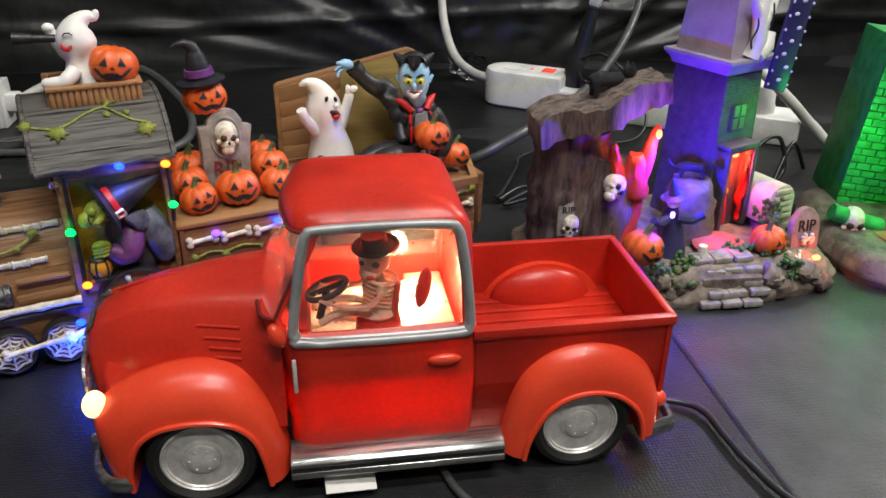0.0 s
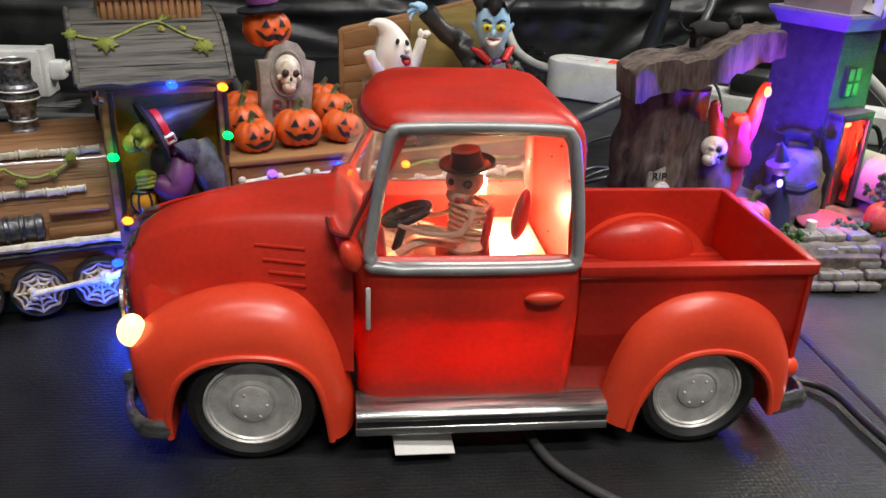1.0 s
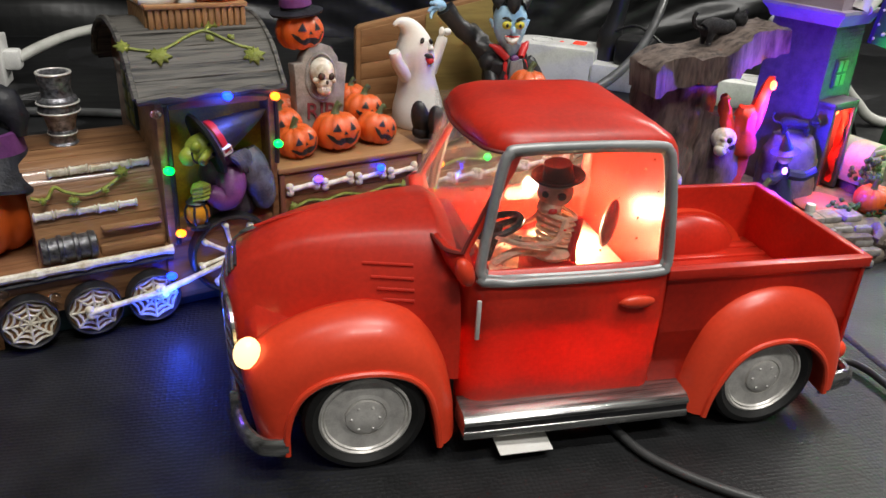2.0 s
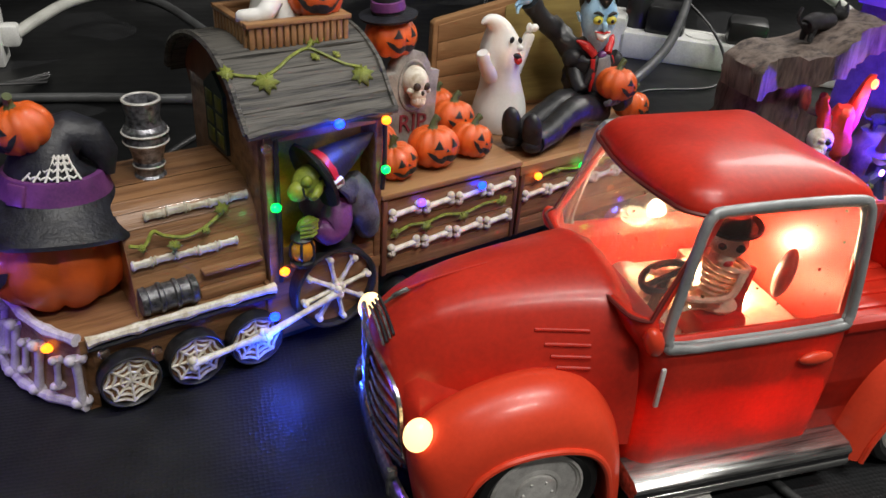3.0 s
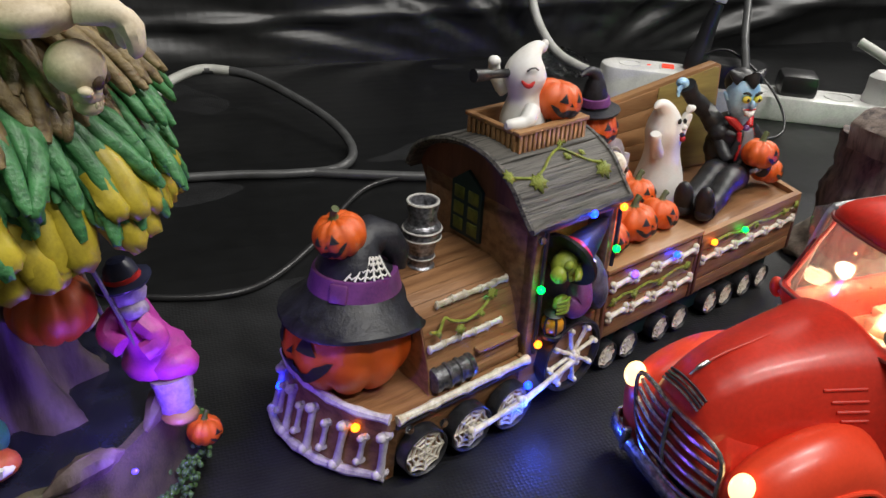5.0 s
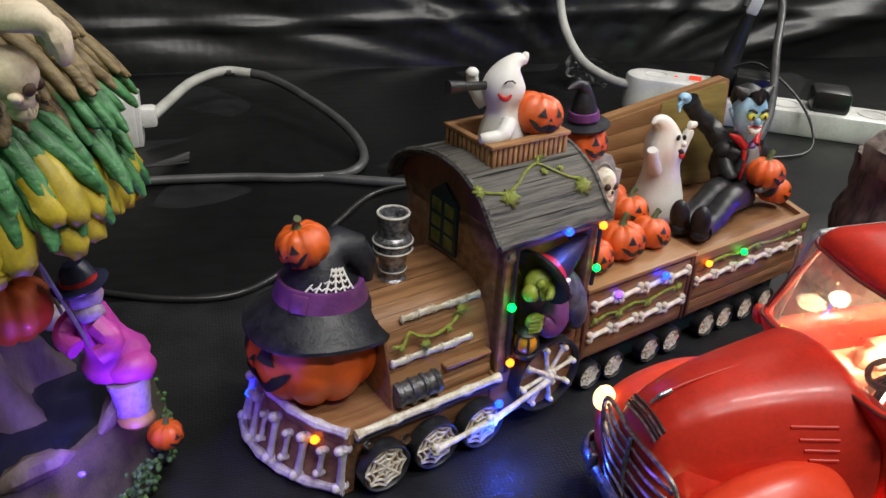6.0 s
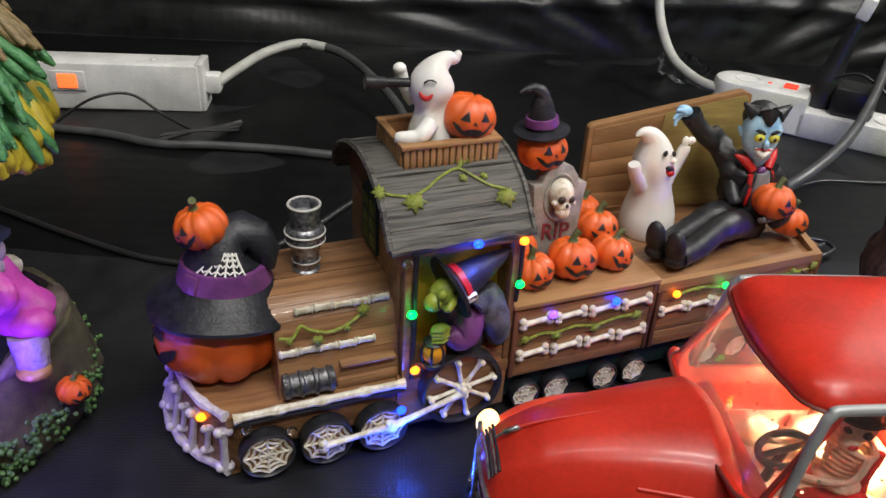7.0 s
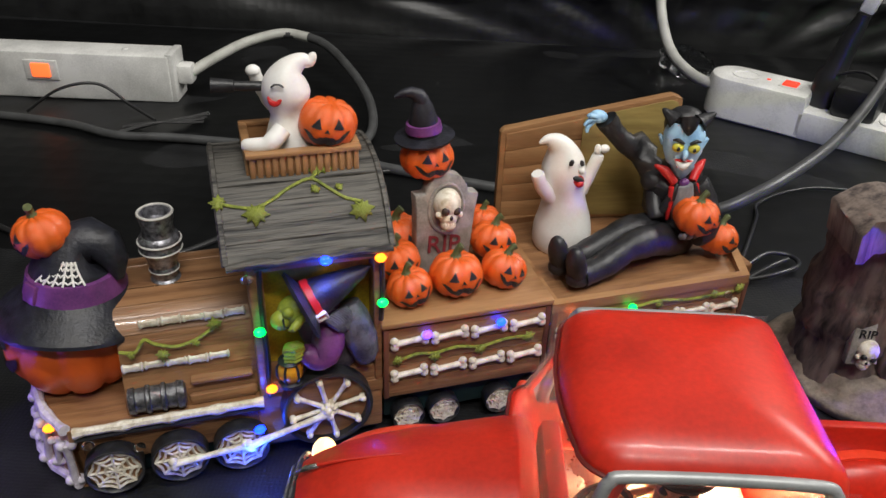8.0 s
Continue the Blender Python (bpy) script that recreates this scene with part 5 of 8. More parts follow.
lathe(bm, [(0.0060, -0.0005), (0.0135, -0.0008), (0.0140, 0.0004), (0.0080, 0.0016), (0.0066, 0.0085), (0.0050, 0.0150), (0.0030, 0.0185)], 26, hm)
tube(bm, [hm @ Vector(p) for p in ((0, 0, 0.017), (-0.0010, 0, 0.0200), (-0.0045, 0, 0.0222), (-0.0085, 0, 0.0222), (-0.0120, 0, 0.0212))], [0.0040, 0.0034, 0.0026, 0.0018, 0.0008], 10)
hat2 = part("small_witch_hat", bm, HATBLACK, train, "small black witch hat with purple band")
bm = bmesh.new()
lathe(bm, [(0.0081, 0.0030), (0.0085, 0.0034), (0.0079, 0.0072), (0.0072, 0.0074)], 26, hm)
part("hat_band", bm, PURPLE, hat2)

# second car: the coffin
car2 = wagon("coffin_car", 0.2015, 0.3090, 0.0615, "brown coffin wagon with white bones", WOOD)
rim_plan = [(0.2005, -0.002), (0.3080, -0.002), (0.3225, 0.036), (0.3120, 0.0825), (0.2005, 0.0825)]
def shrink(k):
    cu, cv = 0.258, 0.040
    return [(cu + (u - cu) * k, cv + (v - cv) * (k - 0.02)) for u, v in rim_plan]
bm = bmesh.new()
o, i = rim_plan, shrink(0.93)
loft(bm, [[(u, v, z) for u, v in some] for some, z in ((o, 0.0575), (o, 0.0625), (i, 0.0628), (i, 0.0590))], (True, True))
part("coffin_rim", bm, TANWOOD, car2, "tan coffin edge")
bm = bmesh.new()
prism(bm, [(0.309, 0.0225), (0.309, 0.058), (0.3205, 0.058), (0.3190, 0.0225)], 0.012, 0.070)
part("car_end", bm, WOOD, car2)
for k in range(6):
    d = 0.1010 / 6
    bone(car2, (0.2045 + k * d, -0.0022, 0.0455 - 0.0004), (0.2045 + (k + 0.90) * d, -0.0022, 0.0455 + 0.0006), 0.0016)
bm = bmesh.new()
tube(bm, spline([(0.212, -0.002, 0.0535), (0.226, -0.0025, 0.0560), (0.242, -0.002, 0.0535), (0.258, -0.0025, 0.0555), (0.275, -0.002, 0.0530), (0.300, -0.0025, 0.0540)], 5), 0.0008, 6)
part("vine", bm, LEAF, car2)
for u, s, a in ((0.226, 0.0035, 20), (0.258, 0.0035, 170), (0.290, 0.0040, 100), (0.304, 0.0045, 30)):
    leaf(car2, (u, -0.003, 0.0545), s, pose(0, 0, 0, 80, 0, 0) @ pose(0, 0, 0, 0, 0, a))
bm = bmesh.new()
slab(bm, 0.121, 0.300, 0.006, 0.076, 0.004, 0.0235, 0.001)
part("car_chassis", bm, TEAL, train, "dark underframe")
for u in (0.1320, 0.1500, 0.1790, 0.1975, 0.2290, 0.2455, 0.2660, 0.2860):
    web_wheel((u, 0.0035, 0.0072), 0.0080)
    bm = bmesh.new()
    tube(bm, [(u, 0.006, 0.0072), (u, 0.078, 0.0072)], 0.002, 6)
    part("axle", bm, BLACK, train)
# coffin lid
lid = part("coffin_lid", (lambda b: (prism(b, [(0.2005, 0.0600), (0.2005, 0.1120), (0.2030, 0.1140), (0.2905, 0.1325), (0.2960, 0.1305), (0.3035, 0.0600)], 0.0705, 0.0765, 0.0008), b)[1])(bmesh.new()), TANWOOD, train, "tan wooden coffin lid standing open", Matrix.Translation((0.252, 0.0785, 0)) @ pose(0, 0, 0, 0, 0, -11) @ Matrix.Translation((-0.250, -0.0735, 0)))
for k in range(5):
    bm = bmesh.new()
    s0, s1 = k / 5, (k + 1) / 5 - 0.004
    zl, zr = 0.0615, 0.0615
    hl, hr = 0.0500, 0.0690
    prism(bm, [(0.2035, zl + hl * s0), (0.2035, zl + hl * s1), (0.3010 - 0.008 * s1, zr + hr * s1), (0.3010 - 0.008 * s0, zr + hr * s0)], 0.0699, 0.0712, 0.0003)
    part("lid_plank", bm, TANWOOD, lid)
bm = bmesh.new()
prism(bm, [(0.2440, 0.0625), (0.2440, 0.1205), (0.2895, 0.1302), (0.2935, 0.1288), (0.3010, 0.0625)], 0.0692, 0.0698, 0.0002)
part("lid_lining", bm, paint("olive_wood_paint", (0.33, 0.25, 0.080), 0.42, (0.20, 0.135, 0.042), 70, 0.5, 600, spread=0.5, stretch=(0.16, 1, 1.4)), lid, "olive-tinted part of the lid")
# laughing ghost
bm = bmesh.new()
tube(bm, spline([(0.2270, 0.046, 0.0610), (0.2272, 0.046, 0.0700), (0.2268, 0.046, 0.0800), (0.2255, 0.046, 0.0920), (0.2240, 0.046, 0.1030), (0.2225, 0.046, 0.1120), (0.2190, 0.046, 0.1195), (0.2130, 0.046, 0.1230), (0.2085, 0.046, 0.1215)], 4),
     [0.0140, 0.0148, 0.0152, 0.0154, 0.0154, 0.0152, 0.0148, 0.0142, 0.0134, 0.0126, 0.0118, 0.0112, 0.0108, 0.0106, 0.0108, 0.0110, 0.0112, 0.0112, 0.0110, 0.0106, 0.0098, 0.0088, 0.0078, 0.0068, 0.0058, 0.0050, 0.0042, 0.0034, 0.0027, 0.0022, 0.0017, 0.0012, 0.0006], 20)
tube(bm, spline([(0.2170, 0.044, 0.0930), (0.2100, 0.042, 0.1000), (0.2062, 0.041, 0.1080)], 4), [0.0050, 0.0046, 0.0042, 0.0038, 0.0036, 0.0034, 0.0034, 0.0036, 0.0030], 10)
tube(bm, spline([(0.2330, 0.044, 0.0940), (0.2370, 0.042, 0.1040), (0.2400, 0.041, 0.1140)], 4), [0.0050, 0.0046, 0.0042, 0.0038, 0.0034, 0.0032, 0.0032, 0.0032, 0.0026], 10)
blob(bm, (0.2425, 0.0408, 0.1165), (0.0030, 0.0022, 0.0022), n=8)
blob(bm, (0.2385, 0.0405, 0.1168), (0.0018, 0.0018, 0.0030), n=8)
blob(bm, (0.2215, 0.0355, 0.1140), (0.0012, 0.0012, 0.0018), pose(0, 0, 0, 0, 20, 0), 8, mi=1)
blob(bm, (0.2275, 0.0355, 0.1130), (0.0012, 0.0012, 0.0018), pose(0, 0, 0, 0, -20, 0), 8, mi=1)
blob(bm, (0.2275, 0.0352, 0.1090), (0.0018, 0.0020, 0.0018), n=8)
blob(bm, (0.2262, 0.0362, 0.1035), (0.0048, 0.0018, 0.0032), pose(0, 0, 0, 0, 28, 0), 12, mi=2)
blob(bm, (0.2262, 0.0356, 0.1046), (0.0040, 0.0018, 0.0016), pose(0, 0, 0, 0, 24, 0), 12, mi=1)
blob(bm, (0.2272, 0.0346, 0.1020), (0.0022, 0.0016, 0.0018), n=10, mi=2)
turn_ghost = Matrix.Translation((0.2260, 0.0530, -0.0015)) @ pose(0, 0, 0, 0, 0, 4) @ Matrix.Translation((-0.2245, -0.046, 0))
bmesh.ops.transform(bm, matrix=turn_ghost, verts=bm.verts)
part("laughing_ghost", bm, [WHITE, BLACK, REDPAINT], train, "white laughing ghost figure with raised arms")
# seated vampire
bm = bmesh.new()
def limb(pts, radii, mi, n=12):
    path = spline(pts, 7 if mi == 0 else 4)
    seg = len(radii) - 1
    rr = []
    for k in range(len(path)):
        s = k / (len(path) - 1) * seg
        a = min(int(s), seg - 1)
        fold = 1 + (0.03 * math.sin(k * 1.9 + pts[0][2] * 300) + 0.05 * math.sin(k * 0.7)) * (mi == 0)
        rr.append((radii[a] + (radii[a + 1] - radii[a]) * (s - a)) * fold)
    tube(bm, path, rr, n, mi=mi)
limb([(0.290, 0.040, 0.0610), (0.287, 0.041, 0.0740), (0.2835, 0.041, 0.0880), (0.2815, 0.040, 0.0990), (0.2815, 0.038, 0.1050)], [0.0140, 0.0128, 0.0132, 0.0120, 0.0055], 0, 16)
for sx in (-1, 1):
    blob(bm, (0.2825 + sx * 0.0105, 0.0415, 0.0965), (0.0066, 0.0066, 0.0062), n=12)
    limb([(0.2840 + sx * 0.010, 0.0300, 0.0840), (0.2830 + sx * 0.0075, 0.0285, 0.0920), (0.2820 + sx * 0.0045, 0.0290, 0.0995)], [0.0022, 0.0026, 0.0012], 0, 8)
limb([(0.2700, 0.0300, 0.0625), (0.2780, 0.0260, 0.0680), (0.2860, 0.0290, 0.0760)], [0.0040, 0.0070, 0.0080], 0, 12)
for v, k in ((0.030, 0.0), (0.042, -0.004)):
    limb([(0.288, v + 0.002, 0.0650), (0.268, v - 0.008, 0.0725), (0.250, v - 0.014, 0.0745), (0.234 + k, v - 0.0185, 0.0690), (0.2205 + k, v - 0.0215, 0.0670)], [0.0094, 0.0084, 0.0074, 0.0064, 0.0064], 0)
    blob(bm, (0.2170 + k, v - 0.0225, 0.0735), (0.0048, 0.0058, 0.0110), pose(0, 0, 0, 0, -12, 18), 14, mi=2)
    blob(bm, (0.2190 + k, v - 0.0220, 0.0660), (0.0065, 0.0054, 0.0046), n=12, mi=2)
limb([(0.2745, 0.046, 0.0985), (0.2650, 0.050, 0.1080), (0.2540, 0.053, 0.1170), (0.2460, 0.055, 0.1265)], [0.0066, 0.0056, 0.0052, 0.0056], 0)
blob(bm, (0.2415, 0.0550, 0.1285), (0.0050, 0.0036, 0.0034), pose(0, 0, 0, 0, 10, 0), 12, mi=1)
for k in range(3):
    limb([(0.2385, 0.0535 - 0.001 * k, 0.1285 + 0.0015 * (k - 1)), (0.2350, 0.0525, 0.1275 + 0.003 * (k - 1)), (0.2325 + 0.002 * abs(k - 1), 0.0515, 0.1260 + 0.0042 * (k - 1))], [0.0016, 0.0013, 0.0007], 1, 6)
limb([(0.2920, 0.034, 0.0960), (0.2985, 0.028, 0.0860), (0.2950, 0.018, 0.0770), (0.2860, 0.014, 0.0755)], [0.0066, 0.0062, 0.0055, 0.0042], 0)
limb([(0.2750, 0.046, 0.0960), (0.2720, 0.036, 0.0860), (0.2720, 0.030, 0.0800)], [0.0050, 0.0046, 0.004], 0)
for k in range(4):
    limb([(0.2790 + 0.004 * k, 0.0165, 0.0760 - 0.0006 * k), (0.2785 + 0.004 * k, 0.0140, 0.0775), (0.2785 + 0.004 * k, 0.0132, 0.0795)], [0.0018, 0.0016, 0.0009], 5, 6)
limb([(0.2815, 0.0350, 0.0995), (0.2815, 0.0348, 0.1070), (0.2815, 0.0355, 0.1150), (0.2812, 0.0365, 0.1230), (0.2810, 0.0375, 0.1285)], [0.0020, 0.0062, 0.0092, 0.0098, 0.0080], 1, 18)
for s in (-1, 1):
    limb([(0.2815 + s * 0.0085, 0.0375, 0.1170), (0.2815 + s * 0.0115, 0.0385, 0.1210)], [0.0020, 0.0008], 1, 8)
    blob(bm, (0.2812 + s * 0.0037, 0.0262, 0.1200), (0.0029, 0.0019, 0.0024), n=10, mi=4)
    blob(bm, (0.2812 + s * 0.0037, 0.0246, 0.1198), (0.0010, 0.0007, 0.0011), n=6, mi=2)
    limb([(0.2812 + s * 0.0014, 0.0257, 0.1222), (0.2812 + s * 0.0042, 0.0258, 0.1238), (0.2812 + s * 0.0064, 0.0270, 0.1232)], [0.0007, 0.0010, 0.0004], 2, 6)
    limb([(0.2812 + s * 0.0055, 0.0340, 0.1300), (0.2812 + s * 0.0090, 0.0355, 0.1322), (0.2812 + s * 0.0122, 0.0362, 0.1348)], [0.0046, 0.0028, 0.0006], 2, 8)
    limb([(0.2815 + s * 0.0050, 0.0300, 0.1000), (0.2815 + s * 0.0095, 0.0340, 0.1050), (0.2815 + s * 0.0145, 0.0370, 0.1075)], [0.0022, 0.0026, 0.0006], 3, 8)
    limb([(0.2815 + s * 0.0070, 0.0290, 0.0985), (0.2835 + s * 0.0080, 0.0275, 0.0900), (0.2850 + s * 0.0085, 0.0280, 0.0800)], [0.0014, 0.0016, 0.0008], 3, 8)
blob(bm, (0.2812, 0.0405, 0.1265), (0.0098, 0.0090, 0.0085), n=16, mi=2)
limb([(0.2812, 0.0310, 0.1325), (0.2812, 0.0285, 0.1290), (0.2812, 0.0275, 0.1258)], [0.0050, 0.0034, 0.0006], 2, 8)
blob(bm, (0.2812, 0.0248, 0.1168), (0.0016, 0.0020, 0.0028), n=8, mi=1)
limb([(0.2770, 0.0272, 0.1140), (0.2812, 0.0256, 0.1108), (0.2856, 0.0272, 0.1140)], [0.0006, 0.0021, 0.0006], 6, 8)
blob(bm, (0.2812, 0.0262, 0.1136), (0.0046, 0.0012, 0.0006), n=8, mi=3)
blob(bm, (0.2812, 0.0262, 0.1100), (0.0030, 0.0012, 0.0006), n=8, mi=3)
blob(bm, (0.2812, 0.0290, 0.1000), (0.0030, 0.0022, 0.0022), n=10, mi=7)
limb([(0.2815, 0.0290, 0.0990), (0.2830, 0.0275, 0.0880), (0.2845, 0.0290, 0.0760)], [0.0045, 0.0055, 0.0045], 5, 10)
spin = Matrix.Translation((0.2812, 0.0385, 0.109)) @ pose(0, 0, 0, 0, 0, -24) @ Matrix.Scale(1.04, 4) @ Matrix.Translation((-0.2812, -0.0385, -0.109))
for v in bm.verts:
    if v.co.z > 0.1085 and abs(v.co.x - 0.2812) < 0.018:
        v.co = spin @ v.co
    v.co.y += 0.0035
    v.co.x += 0.0022 * min(1.0, max(0.0, (v.co.z - 0.085) / 0.02))
part("vampire_figure", bm, [BLACK, SKIN, BLACK, REDPAINT, paint("yellow_eye_paint", (0.75, 0.70, 0.08), 0.35), GREYCLOTH, WHITE, PURPLE], train, "reclining vampire figure with pale blue face and black clothes", angle=75)
pumpkin(train, (0.2865, 0.0215, 0.0862), 0.0118, 14, (0, 6), 0)
pumpkin(train, (0.3035, 0.0230, 0.0705), 0.0108, 24, (0, 14), 1)

# fairy-light bulbs
BULB = {"blue": glow("blue_bulb", (0.003, 0.020, 1.0), 14.0), "green": glow("green_bulb", (0.0, 0.85, 0.07), 4.5), "orange": glow("amber_bulb", (1.0, 0.22, 0.01), 4.0), "violet": glow("violet_bulb", (0.12, 0.04, 1.0), 5.0), "clear": glass("clear_bulb", (0.95, 0.95, 0.95), 0.1, 1.45)}
for colour, place in (("green", (0.0665, -0.0045, 0.0740)), ("clear", (0.0635, -0.0045, 0.1005)), ("blue", (0.0950, -0.0060, 0.1060)), ("orange", (0.1175, -0.0055, 0.1035)), ("green", (0.1185, -0.0045, 0.0800)), ("orange", (0.0690, -0.0045, 0.0425)), ("blue", (0.0620, -0.0075, 0.0230)),
                      ("violet", (0.1390, -0.0040, 0.0585)), ("blue", (0.1740, -0.0045, 0.0595)), ("orange", (0.2110, -0.0040, 0.0560)), ("green", (0.2420, -0.0045, 0.0555)), ("clear", (0.2960, -0.0045, 0.0540)), ("clear", (-0.0080, -0.0050, 0.0290)), ("blue", (-0.0330, 0.0650, 0.0200)), ("clear", (0.0115, -0.0050, 0.0230)), ("orange", (-0.0250, 0.0120, 0.0270))):
    bm = bmesh.new()
    blob(bm, place, (0.0029, 0.0020, 0.0020), pose(0, 0, 0, 0, 20, 30), 10)
    part("bulb", bm, BULB[colour], train, colour + " fairy-light bulb")
TRAIN_M = pose(-0.2197, 0.0447, 0, 0, 0, 19.5)
for place, w, col in (((0.0600, -0.0200, 0.0160), 0.065, (0.02, 0.08, 1.0)), ((0.0950, -0.0120, 0.1010), 0.022, (0.02, 0.08, 1.0)), ((0.0660, -0.0120, 0.0740), 0.0018, (0.02, 1.0, 0.25))):
    point_lamp("bulb_light", TRAIN_M @ Vector(place), w, col, 0.002)
# ---- haunted tower figurine ----
ROCK = paint("brown_grey_rock_paint", (0.19, 0.145, 0.12), 0.65, (0.035, 0.026, 0.024), 90, 1.0, 500, spread=0.5)
PALEROCK = paint("pale_rock_paint", (0.27, 0.22, 0.175), 0.65, (0.09, 0.07, 0.055), 120, 1.0, 600, spread=0.5)
BRICKGREY = paint("grey_brick_paint", (0.34, 0.32, 0.30), 0.65, (0.15, 0.135, 0.13), 220, 0.8, 900, spread=0.5)
TOWERWALL = paint("mauve_grey_wall_paint", (0.095, 0.080, 0.105), 0.5, (0.05, 0.04, 0.056), 160, 0.6, 700)
LILAC = paint("lilac_wall_paint", (0.42, 0.36, 0.42), 0.5, (0.30, 0.25, 0.31), 80, 0.3)
IVY = paint("dark_green_ivy_paint", (0.10, 0.20, 0.06), 0.6, (0.02, 0.06, 0.02), 300, 1.2, 900, spread=0.5)
CREAMPAINT = paint("cream_paint", (0.55, 0.52, 0.40), 0.5, (0.36, 0.33, 0.24), 90, 0.2)
BULBRED = glow("red_orange_bulb", (1.0, 0.10, 0.03), 12.0)

tower = thing("haunted_tower", pose(0, 0, TABLE), "painted resin haunted tower on a rocky base with coloured lights", "figurine")


def rocky(name, rings, mats, parent, label="", size=0.0016, freq=140, seed=1.0, per=5):
    """A rock from level outlines."""
    bm = bmesh.new()
    rows = []
    for a, (outline, z) in enumerate(rings):
        rows.append([Vector((p.x, p.y, z)) for p in spline([(x, y, 0) for x, y in outline], per, True)])
    fine = []
    for r0, r1 in zip(rows, rows[1:]):
        fine += [[p.lerp(q, k / 4) for p, q in zip(r0, r1)] for k in range(4)]
    fine.append(rows[-1])
    loft(bm, fine)
    rough_up(bm, size, freq, seed)
    return part(name, bm, mats, parent, label, angle=70)


def grown(outline, k):
    cx, cy = (sum(p[n] for p in outline) / len(outline) for n in (0, 1))
    return [(cx + (x - cx) * k, cy + (y - cy) * k) for x, y in outline]


PLAN = [(0.150, 0.092), (0.168, 0.078), (0.190, 0.071), (0.225, 0.072), (0.262, 0.077), (0.292, 0.088), (0.306, 0.108), (0.308, 0.150), (0.290, 0.195), (0.240, 0.215), (0.170, 0.210), (0.112, 0.190), (0.104, 0.150), (0.118, 0.118)]
rocky("rocky_base", [(PLAN, 0.0), (grown(PLAN, 1.02), 0.006), (grown(PLAN, 0.96), 0.012), (grown(PLAN, 0.90), 0.018), (grown(PLAN, 0.80), 0.0240)], PALEROCK, tower, "brown painted rocky base", 0.0034, 120)
# stepped brick path
rnd = random.Random(11)
bm = bmesh.new()
slab(bm, 0.200, 0.240, 0.074, 0.110, 0.002, 0.019, 0.002)
path = part("brick_path", bm, ROCK, tower, "grey brick stepped path")
for row in range(5):
    z, y = 0.0022 + 0.0052 * row, 0.0652 + 0.0046 * row
    for k in range(3):
        x0 = 0.198 + 0.0140 * k + (0.005 if row % 2 else 0) + rnd.uniform(-0.001, 0.001)
        bm = bmesh.new()
        slab(bm, 0, 0.0128 + rnd.uniform(-0.001, 0.0008), 0, 0.012, 0, 0.0045, 0.0012, m=pose(x0, y + rnd.uniform(-0.0008, 0.0008), z, rnd.uniform(-3, 3), rnd.uniform(-3, 3), rnd.uniform(-4, 4)))
        part("brick", bm, BRICKGREY, path)
# loose stones on the flanks
for k in range(16):
    x = rnd.choice((rnd.uniform(0.165, 0.198), rnd.uniform(0.243, 0.292)))
    bm = bmesh.new()
    blob(bm, (0, 0, 0), (rnd.uniform(0.006, 0.010), 0.006, rnd.uniform(0.004, 0.007)), n=12)
    rough_up(bm, 0.0034, 190, k)
    part("stone", bm, PALEROCK if k % 3 else ROCK, tower, at=pose(x, 0.0775 + 0.10 * max(0, x - 0.255) + rnd.uniform(0, 0.006), rnd.uniform(0.006, 0.020), rnd.uniform(-20, 20), rnd.uniform(-20, 20), rnd.uniform(0, 90)))
# cave pillar with slab roof
PIL = [(0.108, 0.150), (0.116, 0.130), (0.134, 0.122), (0.152, 0.128), (0.160, 0.145), (0.156, 0.168), (0.132, 0.178), (0.112, 0.170)]
PILLARROCK = paint("ridged_rock_paint", (0.19, 0.14, 0.12), 0.62, (0.026, 0.018, 0.018), 130, 1.8, 500, spread=0.4, stretch=(1, 1, 0.22))
rocky("cave_pillar", [(PIL, 0.005), (grown(PIL, 0.95), 0.03), (grown(PIL, 1.02), 0.055), (grown(PIL, 0.88), 0.075), (grown(PIL, 0.9), 0.096)], PILLARROCK, tower, "dark brown rock pillar", 0.0045, 120, 4.0)
rocky("boulder", [([(0.140, 0.120), (0.160, 0.114), (0.172, 0.126), (0.165, 0.142), (0.145, 0.142)], 0.01), ([(0.136, 0.120), (0.160, 0.112), (0.174, 0.126), (0.166, 0.142), (0.145, 0.142)], 0.045), ([(0.146, 0.122), (0.158, 0.118), (0.164, 0.126), (0.160, 0.136), (0.148, 0.136)], 0.080)], PILLARROCK, tower, "", 0.0040, 130, 7.0)
bm = bmesh.new()
rows = []
for a in range(25):
    s = a / 24
    x, z = 0.1045 + 0.080 * s, 0.0905 + 0.0260 * s
    y0, y1 = 0.116 + 0.006 * math.sin(s * 9), 0.152 + 0.004 * math.sin(s * 7)
    h = 0.0165 + 0.002 * math.sin(s * 11)
    rows.append([(x, y0 + (y1 - y0) * k / 12, z) for k in range(13)] + [(x - 0.002, y0 + (y1 - y0) * k / 12, z + h) for k in range(12, -1, -1)])
loft(bm, rows)
for v in bm.verts:
    v.co.z += 0.0010 * math.sin(v.co.x * 1400) * (1 if v.co.y < 0.12 else 0.3)
    v.co.y += 0.0012 * math.sin(v.co.x * 1150 + 1) if v.co.y < 0.13 else 0
rough_up(bm, 0.0012, 130, 2.0)
part("slab_roof", bm, paint("grey_brown_bark_paint", (0.20, 0.155, 0.13), 0.7, (0.045, 0.032, 0.03), 190, 1.0, 700, spread=0.4, stretch=(1, 1, 0.16)), tower, "rough bark-like rock slab roof", angle=70)
